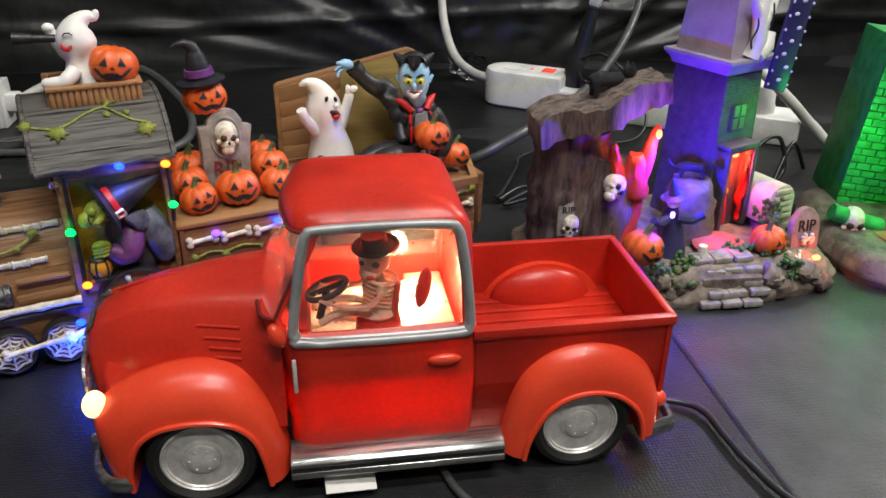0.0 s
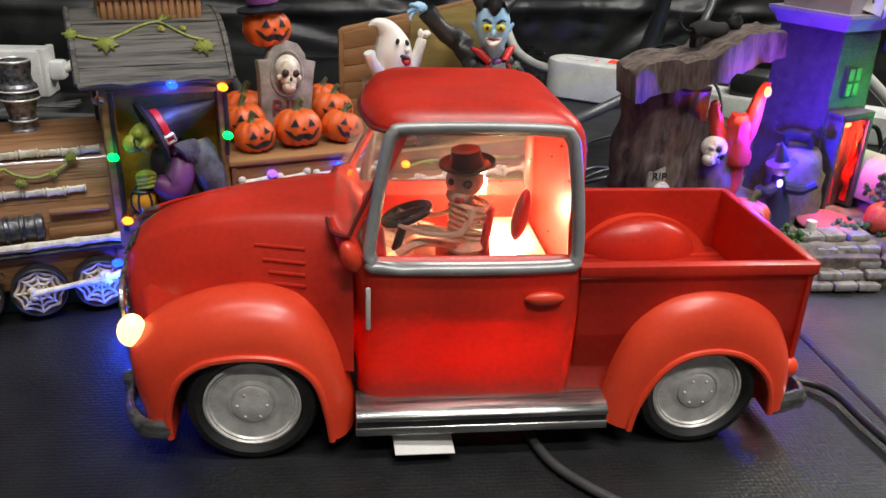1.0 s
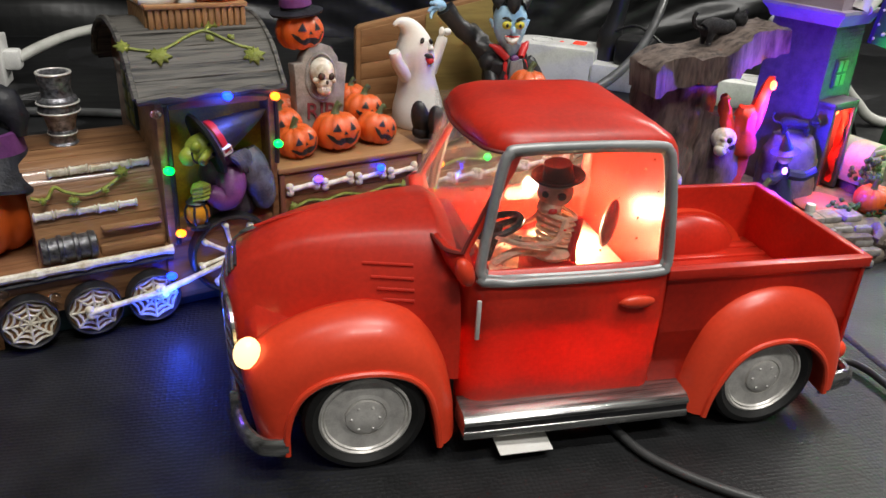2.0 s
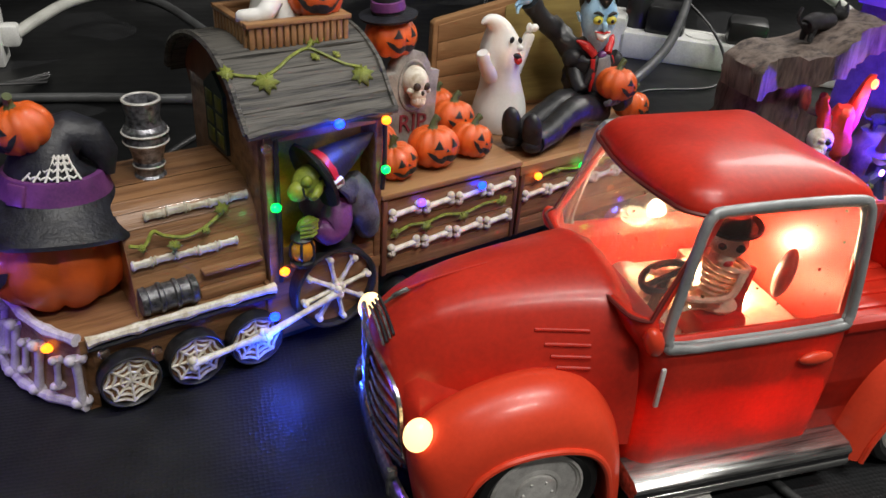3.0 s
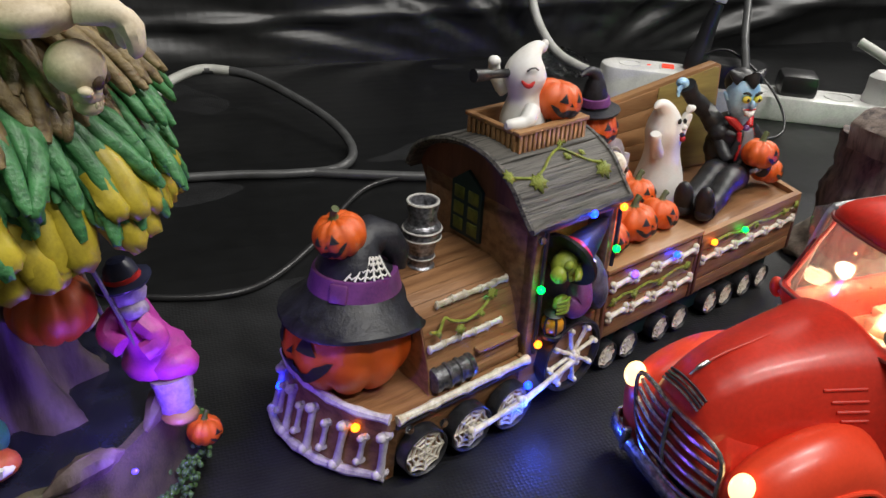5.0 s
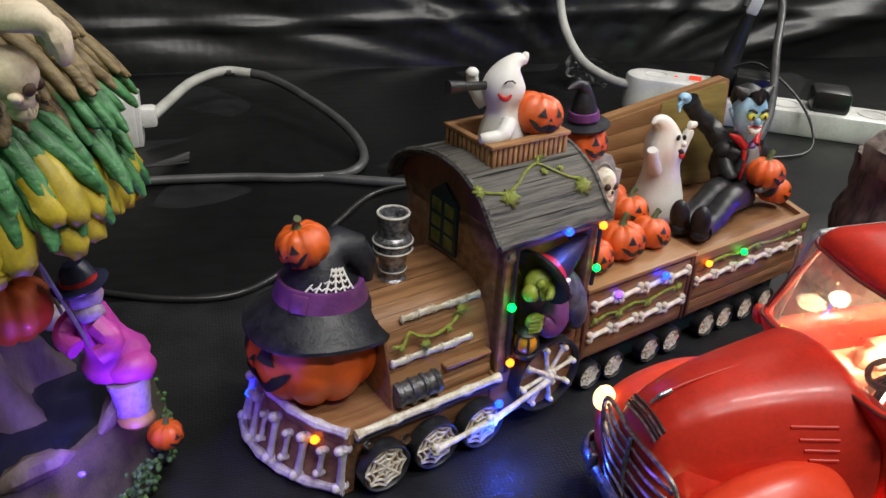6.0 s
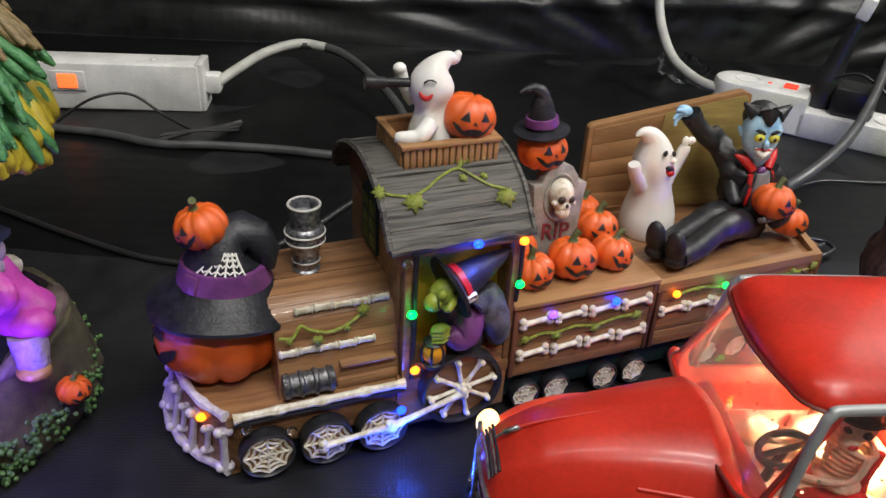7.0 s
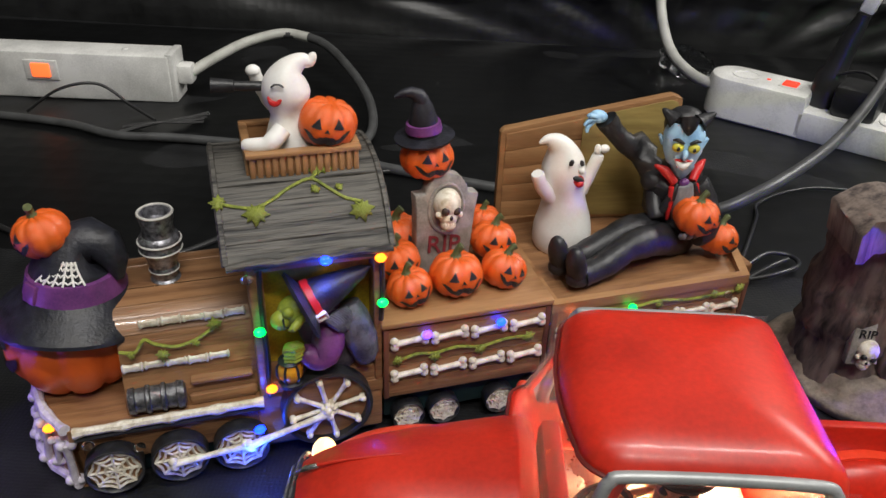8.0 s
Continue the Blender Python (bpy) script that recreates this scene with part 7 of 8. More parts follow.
for k in range(130):
    a = rnd.uniform(-2.2, 0.9)
    bm = bmesh.new()
    for j in range(5):
        m = pose(rnd.gauss(0, 0.002), rnd.gauss(0, 0.002), rnd.gauss(0, 0.0015), rnd.uniform(0, 360), rnd.uniform(0, 360), 0) @ Matrix.Scale(rnd.uniform(0.0014, 0.0026), 4)
        bm.faces.new([bm.verts.new(m @ Vector(c)) for c in ((0, -1, 0), (0.6, 0, 0.2), (0, 1, 0), (-0.6, 0, 0.2))])
        blob(bm, m.translation, 0.0013, n=6)
    zz = rnd.uniform(0.003, 0.022)
    part("moss_tuft", bm, IVY, tree, at=pose(0.0765 * math.cos(a), 0.0715 * math.sin(a), zz))
# rim roots
for a0, a1 in ((-1.25, -0.75), (-0.55, -0.1), (0.1, 0.7), (-2.0, -1.5)):
    bm = bmesh.new()
    pts = [(0.066 * math.cos(a0 + (a1 - a0) * k / 5), 0.062 * math.sin(a0 + (a1 - a0) * k / 5), 0.0465 + 0.004 * math.sin(math.pi * k / 5)) for k in range(6)]
    tube(bm, spline(pts, 3), [0.0008 + 0.0045 * math.sin(math.pi * k / 15) for k in range(16)], 8)
    rough_up(bm, 0.001, 250, a0)
    part("root", bm, BARK, tree)
# trunk with flared, ridged foot
bm = bmesh.new()
rows = []
for a in range(26):
    s = a / 25
    z = 0.040 + 0.098 * s
    r = 0.022 + 0.022 * (1 - s) ** 3 + 0.006 * s * s
    rows.append([(r * (1 + (0.07 + 0.16 * (1 - s) ** 2) * math.sin(7 * t + 2.2 * s) + 0.04 * math.sin(19 * t)) * math.cos(t) - 0.006, r * (1 + (0.07 + 0.16 * (1 - s) ** 2) * math.sin(7 * t + 2.2 * s) + 0.04 * math.sin(19 * t)) * math.sin(t) + 0.010, z) for t in [2 * math.pi * k / 72 for k in range(72)]])
loft(bm, rows)
rough_up(bm, 0.0012, 240, 2)
part("trunk", bm, BARK, tree, "grey-brown ridged trunk", angle=70)
# crown: tiers of drooping finger-like leaves
def strand(mats, long, drop, fat, seed):
    bm = bmesh.new()
    for j, (dy, dz, q) in enumerate(((-0.0042, 0.0004, 0.93), (0.0, 0.0022, 1.0), (0.0040, -0.0002, 0.96)) if fat > 0.004 else ((-0.0054, 0.0, 0.90), (-0.0027, 0.0012, 1.0), (0.0, 0.0022, 0.95), (0.0026, 0.0012, 1.02), (0.0052, -0.0002, 0.92))):
      pts = spline([(0, dy * 0.4, dz), (q * long * 0.35, dy, dz - q * drop * 0.10), (q * long * 0.75, dy * 1.2 + 0.06 * long * math.sin(seed + j), dz - q * drop * 0.42), (q * long, dy * 1.3 + 0.10 * long * math.sin(seed + j * 1.7), dz - q * drop)], 5)
      n = len(pts)
      tube(bm, pts, [fat * (0.45 + 0.75 * math.sin(math.pi * (0.12 + 0.70 * k / (n - 1))) ** 0.7) * (1 if k < n - 2 else (0.95 if k == n - 2 else 0.55)) for k in range(n)], 10, flat=(1.0, 0.75))
    rough_up(bm, fat * 0.30, 420, seed)
    for f in bm.faces:
        f.material_index = 0 if f.calc_center_median().x < long * (0.62 if fat < 0.004 else 0.76) else 1
    return mesh_of("leaf_tuft", bm, mats, 70)


TIERS = [([FOLB, FOLB], 0.060, 0.030, 0.0025, 38, 0.004, 0.218), ([FOLB, FOLB], 0.056, 0.032, 0.0025, 40, 0.014, 0.210), ([FOLB, FOLB], 0.054, 0.032, 0.0025, 40, 0.022, 0.202), ([FOLB, FOLG], 0.052, 0.034, 0.0025, 42, 0.028, 0.192), ([FOLG, FOLG], 0.048, 0.034, 0.0025, 42, 0.034, 0.182), ([FOLG, FOLY], 0.043, 0.034, 0.0048, 28, 0.038, 0.173), ([FOLG, FOLY], 0.039, 0.034, 0.0056, 22, 0.036, 0.168)]
bm = bmesh.new()
lathe(bm, [(0.020, 0.130), (0.050, 0.138), (0.056, 0.150), (0.046, 0.175), (0.030, 0.198), (0.0005, 0.213)], 32)
crown = part("crown", bm, FOLG, tree, "crown of drooping brown, green and yellow leaves")
for n, (mats, long, drop, fat, count, r0, z0) in enumerate(TIERS):
    kinds = [strand(mats, long, drop, fat, n * 3.1 + j) for j in range(3)]
    for k in range(count):
        a = 360 * (k + 0.5 * (n % 2)) / count + rnd.uniform(-5, 5)
        m = pose(0, 0, 0, 0, 0, a) @ pose(r0, 0, z0 + rnd.uniform(-0.004, 0.004), rnd.uniform(-18, 18), rnd.uniform(-7, 7), rnd.uniform(-8, 8)) @ Matrix.Scale(rnd.uniform(0.88, 1.12), 4)
        part("leaf_tuft", kinds[k % 3], None, crown, at=m)
# skull and bony hand in the crown
bm = bmesh.new()
skull(bm, (0.0560, -0.0545, 0.1955), 0.0118, pose(0, 0, 0, 0, 0, 76) @ pose(0, 0, 0, 12, 0, 0))
part("crown_skull", bm, [paint("cream_skull_paint", (0.74, 0.64, 0.46), 0.5, (0.46, 0.37, 0.23), 90, 0.4), paint("brown_socket", (0.08, 0.04, 0.02), 0.6)], tree, "cream skull set in the leaves")
bm = bmesh.new()
for k in range(4):
    tube(bm, spline([(0.050 + 0.003 * k, -0.040 - 0.006 * k, 0.2150), (0.0590 + 0.0030 * k, -0.0440 - 0.0060 * k, 0.2150), (0.0640 + 0.0026 * k, -0.0450 - 0.0060 * k, 0.2110), (0.0655 + 0.0024 * k, -0.0450 - 0.0060 * k, 0.2040 - 0.001 * (k % 2))], 4), [0.0042, 0.0042, 0.0040, 0.0038, 0.0040, 0.0036, 0.0034, 0.0032, 0.0035, 0.0031, 0.0028, 0.0024, 0.0014], 10)
blob(bm, (0.0440, -0.0480, 0.2140), (0.0165, 0.0170, 0.0075), n=18)
tube(bm, [(0.020, -0.030, 0.222), (0.034, -0.040, 0.217)], [0.010, 0.012], 12)
rough_up(bm, 0.0008, 260, 4)
part("crown_hand", bm, paint("cream_hand_paint", (0.74, 0.64, 0.48), 0.5, (0.46, 0.37, 0.24), 90, 0.4), tree, "cream bony hand over the leaves")
pumpkin(tree, (0.0300, -0.0160, 0.0985), 0.0160, 20, (0, 0), 2, True, False)
pumpkin(tree, (0.0785, -0.015, 0.0270), 0.0078, 60, (0, 10), 1)
bm = bmesh.new()
blob(bm, (0.031, 0.042, 0.0565), (0.008, 0.007, 0.006), n=12)
rough_up(bm, 0.001, 200, 1)
part("pale_stone", bm, BONE, tree, "pale stone")
bm = bmesh.new()
tube(bm, [(0.044, -0.026, 0.128), (0.0585, -0.020, 0.074)], 0.0009, 6)
tube(bm, [(0.036, -0.004, 0.128), (0.050, -0.002, 0.062)], 0.0008, 6)
part("swing_rope", bm, GREYCLOTH, tree, "grey swing rope")
# doll on the swing
bm = bmesh.new()
tube(bm, spline([(0.0640, -0.0120, 0.0665), (0.0620, -0.0130, 0.0750), (0.0590, -0.0140, 0.0840), (0.0570, -0.0145, 0.0960)], 4), [0.0135, 0.0140, 0.0135, 0.0120, 0.0105, 0.0095, 0.0090, 0.0085, 0.0082, 0.0080, 0.0074, 0.0064, 0.0050], 16)
blob(bm, (0.0700, -0.0200, 0.0680), (0.0100, 0.0085, 0.0075), n=14)
blob(bm, (0.0565, -0.0150, 0.1005), (0.0072, 0.0068, 0.0074), n=14, mi=1)
blob(bm, (0.0580, -0.0185, 0.0950), (0.0060, 0.0050, 0.0040), n=12, mi=1)
lathe(bm, [(0.0060, 0), (0.0105, 0.0002), (0.0108, 0.0012), (0.0068, 0.0022), (0.0058, 0.0070), (0.0036, 0.0098), (0.0004, 0.0104)], 20, pose(0.0560, -0.0145, 0.1050, 0, -10, 0), 2)
lathe(bm, [(0.0067, 0.0016), (0.0071, 0.0020), (0.0066, 0.0038), (0.0060, 0.0040)], 20, pose(0.0560, -0.0145, 0.1050, 0, -10, 0), 3)
tube(bm, spline([(0.0680, -0.0225, 0.0640), (0.0690, -0.0240, 0.0560), (0.0690, -0.0245, 0.0490)], 4), [0.0080, 0.0080, 0.0078, 0.0076, 0.0074, 0.0072, 0.0070, 0.0070, 0.0064], 14, mi=1)
blob(bm, (0.0700, -0.0275, 0.0480), (0.0075, 0.0070, 0.0036), n=12, mi=4)
for pts in ([(0.0600, -0.0200, 0.0900), (0.0660, -0.0250, 0.0840), (0.0600, -0.0265, 0.0800)], [(0.0520, -0.0120, 0.0900), (0.0470, -0.0180, 0.0850), (0.0520, -0.0240, 0.0820)]):
    tube(bm, spline(pts, 4), [0.0046] * 4 + [0.0040] * 5, 10)
rough_up(bm, 0.0007, 330, 5)
part("doll_on_swing", bm, [DRESS, paint("lavender_hair_paint", (0.42, 0.33, 0.52), 0.5, (0.22, 0.17, 0.3), 300, 1.0, 900), paint("navy_hat_paint", (0.03, 0.035, 0.08), 0.4), REDPAINT, TANWOOD], tree, "magenta-dressed doll with lavender hair and dark hat")
# grinning creature by the pool
bm = bmesh.new()
blob(bm, (0.012, -0.050, 0.062), (0.020, 0.014, 0.014), n=18)
blob(bm, (0.018, -0.058, 0.054), (0.018, 0.010, 0.008), n=16, mi=1)
blob(bm, (0.019, -0.061, 0.0545), (0.0155, 0.0085, 0.0045), n=16, mi=2)
for k in range(6):
    tube(bm, [(0.007 + 0.0045 * k, -0.0690 + 0.0008 * abs(k - 3), 0.0585), (0.007 + 0.0045 * k, -0.0695 + 0.0008 * abs(k - 3), 0.0545)], [0.0018, 0.0005], 6, mi=2)
blob(bm, (0.008, -0.060, 0.071), (0.004, 0.003, 0.004), n=10, mi=2)
blob(bm, (0.008, -0.063, 0.071), (0.0016, 0.001, 0.0016), n=8, mi=3)
part("grinning_creature", bm, [paint("teal_skin_paint", (0.04, 0.20, 0.15), 0.4), paint("orange_lip_paint", (0.65, 0.13, 0.05), 0.4), WHITE, BLACK], tree, "teal grinning creature with orange lips", pose(-0.016, 0.004, 0.008) @ Matrix.Scale(0.85, 4))
bm = bmesh.new()
blob(bm, (0.052, -0.055, 0.0470), (0.0014, 0.0012, 0.0010), n=8)
part("bulb", bm, glow("blue_pool_bulb", (0.10, 0.06, 1.0), 2.5), tree, "glowing blue bulb")
point_lamp("pool_light", (-0.322, 0.024, 0.058), 0.13, (0.20, 0.07, 1.0), 0.003)
point_lamp("crown_light", (-0.392, -0.010, 0.205), 0.012, (0.10, 1.0, 0.25), 0.003)
# ---- cloth, sheet and room ----
def cloth_mat(name, colour, rough, weave, gloss=0.5):
    m, t, b = node_mat(name)
    tc = t.nodes.new("ShaderNodeTexCoord")
    n1, n2 = t.nodes.new("ShaderNodeTexNoise"), t.nodes.new("ShaderNodeTexNoise")
    n1.inputs["Scale"].default_value, n2.inputs["Scale"].default_value = 7, 45
    n1.inputs["Detail"].default_value, n2.inputs["Detail"].default_value = 5, 6
    v = t.nodes.new("ShaderNodeTexVoronoi")
    v.inputs["Scale"].default_value = weave
    v.inputs["Randomness"].default_value = 0.35
    for n in (n1, n2, v):
        t.links.new(tc.outputs["Object"], n.inputs["Vector"])
    ramp = t.nodes.new("ShaderNodeValToRGB")
    ramp.color_ramp.elements[0].position, ramp.color_ramp.elements[0].color = 0.3, (*[c * 0.55 for c in colour], 1)
    ramp.color_ramp.elements[1].position, ramp.color_ramp.elements[1].color = 0.72, (*[c * 1.25 for c in colour], 1)
    t.links.new(n2.outputs["Fac"], ramp.inputs["Fac"])
    t.links.new(ramp.outputs["Color"], b.inputs["Base Color"])
    mr = t.nodes.new("ShaderNodeMapRange")
    mr.inputs["To Min"].default_value, mr.inputs["To Max"].default_value = rough - 0.1, rough + 0.12
    t.links.new(n1.outputs["Fac"], mr.inputs["Value"])
    t.links.new(mr.outputs["Result"], b.inputs["Roughness"])
    b.inputs["Specular IOR Level"].default_value = gloss
    b1, b2 = t.nodes.new("ShaderNodeBump"), t.nodes.new("ShaderNodeBump")
    b1.inputs["Strength"].default_value, b1.inputs["Distance"].default_value = 0.55, 0.0006
    b2.inputs["Strength"].default_value, b2.inputs["Distance"].default_value = 0.35, 0.004
    t.links.new(v.outputs["Distance"], b1.inputs["Height"])
    t.links.new(n1.outputs["Fac"], b2.inputs["Height"])
    t.links.new(b2.outputs["Normal"], b1.inputs["Normal"])
    t.links.new(b1.outputs["Normal"], b.inputs["Normal"])
    return m


CLOTH = cloth_mat("black_woven_cloth", (0.015, 0.0155, 0.0165), 0.44, 520, 0.30)
SHEET = cloth_mat("black_plastic_sheet", (0.018, 0.0185, 0.019), 0.37, 90)
WALLPAINT = paint("grey_wall_paint", (0.20, 0.20, 0.195), 0.8, (0.17, 0.17, 0.165), 3, 0.1, 60)


def grid(name, nx, ny, place, mats):
    bm = bmesh.new()
    vs = [[bm.verts.new(place(a / nx, b / ny)) for a in range(nx + 1)] for b in range(ny + 1)]
    for b in range(ny):
        for a in range(nx):
            bm.faces.new((vs[b][a], vs[b][a + 1], vs[b + 1][a + 1], vs[b + 1][a]))
    me = mesh_of(name, bm, mats, 80)
    return new(name, me)


def cloth_z(x, y):
    far = min(1.0, max(0.0, (y - 0.26) / 0.1))
    near = min(1.0, max(0.0, (-0.10 - y) / 0.1))
    k = max(far, near)
    fold = abs(noise.noise(Vector((x * 3.1 + y * 2.0, y * 5.0 - x * 1.5, 0.3))))
    return TABLE - k * 0.005 * fold - 0.0002


def cloth_place(s, t):
    x = -1.4 + 2.8 * s
    y = -0.75 + 1.49 * t
    return (x, y, cloth_z(x, y))


tagged(grid("ground", 200, 120, cloth_place, CLOTH), "black woven cloth spread over the table", "table cloth", "", "structure")


def sheet_place(s, t):
    x = -1.4 + 2.8 * s
    z = TABLE - 0.01 + 0.6 * t
    d = math.hypot(x - 0.20, z + 0.05)
    a = math.atan2(z + 0.05, x - 0.20)
    fan = 0.034 * min(1, d / 0.25) * (noise.noise(Vector((a * 5.0, d * 1.2, 0))) + 0.5 * noise.noise(Vector((a * 13.0, d * 2.0, 4)))) * math.exp(-d * 0.9)
    soft = 0.012 * noise.noise(Vector((x * 4, z * 5, 7))) + 0.004 * noise.noise(Vector((x * 14, z * 16, 2)))
    crease = -0.006 * math.exp(-((z - 0.055 - 0.01 * math.sin(x * 5)) / 0.007) ** 2)
    return (x, 0.72 - 0.02 * x + (fan + soft) * min(1, t * 12) + crease, z)


tagged(grid("wall_north", 260, 130, sheet_place, SHEET), "wrinkled black plastic sheet hung behind the table", "plastic sheet", "", "structure")
for name, b6 in (("wall_back", (-2.6, 2.6, 0.95, 1.0, -0.8, 2.4)), ("wall_south", (-2.6, 2.6, -2.85, -2.8, -0.8, 2.4)), ("wall_west", (-2.65, -2.6, -2.8, 1.0, -0.8, 2.4)), ("wall_east", (2.6, 2.65, -2.8, 1.0, -0.8, 2.4)), ("ceiling", (-2.6, 2.6, -2.8, 1.0, 2.4, 2.45)), ("floor", (-2.6, 2.6, -2.8, 1.0, -0.85, -0.8))):
    bm = bmesh.new()
    slab(bm, *b6)
    tagged(part(name, bm, WALLPAINT), "plain grey painted room surface", "wall", "", "structure")
bm = bmesh.new()
slab(bm, -1.38, 1.38, -0.74, 0.735, -0.05, TABLE - 0.008, 0.004)
tagged(part("table_top", bm, TANWOOD), "plain table top under the black cloth", "table", "", "structure")
# black plastic laid on the table behind the figurines
def film_place(s, t):
    x = -1.38 + 2.76 * s
    edge = 0.238 + 0.010 * math.sin(x * 7) + 0.004 * math.sin(x * 23)
    y = edge + (0.715 - edge) * t
    k = min(1.0, max(0.0, (y - 0.30) / 0.1))
    ridge = 0.0030 * k * (noise.noise(Vector((x * 9 + y * 5, y * 12 - x * 4, 2.2))) - 0.5)
    return (x, y, TABLE + 0.0004 + ridge * 0.5 - (0.0006 if t == 0 else 0))


tagged(grid("plastic_film", 220, 60, film_place, cloth_mat("black_glossy_film", (0.0040, 0.0043, 0.0046), 0.36, 60, 0.35)), "black plastic film laid flat behind the figurines", "plastic sheet", "", "structure")
# second cloth overlapping on one side
def lap_place(s, t):
    y = -0.55 + 0.70 * t
    edge = 0.172 + 0.010 * math.sin(y * 9) - 0.10 * (y + 0.02) - 0.02 * max(0, y - 0.02)
    x = edge + (0.75 - edge) * s ** 1.5
    hold = min(1, max(0, (0.11 - y) / 0.05))
    return (x, y, TABLE + (0.0011 if s > 0 else 0.0) * hold + 0.0006 * noise.noise(Vector((x * 18, y * 18, 1))) * min(1, s * 8) * hold - 0.0001)
lap = grid("cloth_overlap", 60, 60, lap_place, cloth_mat("black_smooth_cloth", (0.032, 0.033, 0.035), 0.44, 420, 0.40))
tagged(lap, "second black cloth overlapping on the table", "cloth", "", "structure")

# ---- power strips and cords ----
CORDWHITE = paint("white_cord", (0.50, 0.50, 0.46), 0.45, (0.36, 0.36, 0.33), 60, 0.1)
# colour of the grey cords, and of the white cable's shaded run
CORDGREYSHADED = paint("grey_and_shaded_cord", (0.075, 0.077, 0.078), 0.36, (0.04, 0.04, 0.04), 60, 0.1)
CORDBLACK = paint("black_cord", (0.02, 0.02, 0.021), 0.35, (0.012, 0.012, 0.012), 60, 0.1)
SWITCHRED = glow("lit_red_switch", (0.85, 0.06, 0.03), 0.7)
SWITCHORANGE = glow("lit_orange_switch", (1.0, 0.16, 0.04), 1.3)


def cord(pts, r, mats, label, name="cable", per=8):
    bm = bmesh.new()
    tube(bm, spline(pts, per), r, 10)
    return tagged(part(name, bm, mats), label, "cable", "cables lying on the table")


strip = thing("power_strip", pose(-0.345, 0.486, TABLE, 0, 0, 1.5), "white metal power strip with a lit orange switch", "power strip", "power strips on the table")
bm = bmesh.new()
slab(bm, -0.26, 0.0, 0.0, 0.034, 0.0, 0.043, 0.0018)
body = part("housing", bm, PLASTIC, strip)
bm = bmesh.new()
slab(bm, -0.003, 0.004, 0.0015, 0.0325, 0.0, 0.0445, 0.0012)
part("end_cap", bm, PLASTIC, strip)
bm = bmesh.new()
slab(bm, 0.003, 0.017, 0.010, 0.026, 0.014, 0.032, 0.003)
part("cord_gland", bm, PLASTIC, strip)
bm = bmesh.new()
slab(bm, -0.130, -0.100, -0.0015, 0.001, 0.018, 0.036, 0.0008)
sw = part("switch_frame", bm, PLASTIC, strip)
bm = bmesh.new()
slab(bm, -0.1235, -0.1065, -0.0035, 0.001, 0.0205, 0.0335, 0.0015)
part("switch_rocker", bm, SWITCHORANGE, sw, "lit orange rocker switch")
bm = bmesh.new()
blob(bm, (-0.043, 0.017, 0.0432), (0.003, 0.003, 0.0014), n=10)
part("screw", bm, PLASTIC, strip)
# one white cable: shaded run coloured grey, lit end laid over it in white
cord([(-0.332, 0.504, 0.021), (-0.318, 0.530, 0.026), (-0.298, 0.578, 0.028), (-0.268, 0.606, 0.030), (-0.225, 0.590, 0.028), (-0.188, 0.535, 0.020), (-0.162, 0.475, 0.012), (-0.156, 0.425, 0.004), (-0.175, 0.395, 0.0015), (-0.215, 0.392, 0.0012), (-0.262, 0.400, 0.0012), (-0.32, 0.404, 0.0012), (-0.367, 0.404, 0.0012), (-0.424, 0.424, 0.0012), (-0.55, 0.44, 0.0012)], [0.0046] * 33 + [0.0044 - 0.00001 * k for k in range(80)], CORDGREYSHADED, "white cable curling behind the train, coloured grey for its shade")
cord([(-0.332, 0.504, 0.021), (-0.318, 0.530, 0.0262), (-0.298, 0.578, 0.0285), (-0.268, 0.606, 0.0305), (-0.240, 0.600, 0.0292)], 0.0049, CORDWHITE, "lit white end of the same cable", "cable")
cord([(-0.46, 0.445, 0.0005), (-0.43, 0.452, 0.02), (-0.40, 0.462, 0.022), (-0.37, 0.455, 0.006), (-0.345, 0.440, 0.0)], 0.0013, CORDBLACK, "thin black cord draped on the strip")
cord([(-0.10, 0.372, 0.0003), (-0.158, 0.356, 0.0003), (-0.195, 0.312, 0.0003), (-0.225, 0.265, 0.0003), (-0.268, 0.222, 0.0003), (-0.314, 0.221, 0.0003), (-0.370, 0.245, 0.0003), (-0.45, 0.29, 0.0003)], 0.0021, CORDBLACK, "black cord lying on the cloth")
cord([(-0.20, 0.392, 0.0006), (-0.133, 0.368, 0.0010), (-0.049, 0.344, 0.0012), (0.02, 0.318, 0.004), (0.083, 0.286, 0.020), (0.125, 0.292, 0.036), (0.185, 0.345, 0.046), (0.240, 0.415, 0.056), (0.285, 0.480, 0.075), (0.312, 0.520, 0.105), (0.314, 0.535, 0.125), (0.300, 0.545, 0.135), (0.288, 0.545, 0.125), (0.281, 0.540, 0.105)], 0.0042, CORDGREYSHADED, "thick grey cord looping up to the plug")
tie = thing("tied_cord", pose(-0.335, 0.428, TABLE), "bundle of thin black cord held by a tie", "cord")
rnd = random.Random(8)
for k in range(9):
    bm = bmesh.new()
    w = rnd.uniform(-0.010, 0.010)
    tube(bm, spline([(-0.030, w - 0.012, 0.002 + 0.001 * (k % 3)), (-0.012, w * 0.3 - 0.004, 0.004 + 0.001 * (k % 3)), (0.0, 0.0, 0.006), (0.014, w * 0.5 + 0.008, 0.005), (0.032, w + 0.020, 0.003 + 0.002 * (k % 2))], 4), 0.0011, 6)
    part("strand", bm, CORDBLACK, tie)

s2 = thing("power_strip", pose(0.154, 0.546, TABLE, 0, 0, -33), "white plastic power strip with a red switch and black plugs", "power strip", "power strips on the table")
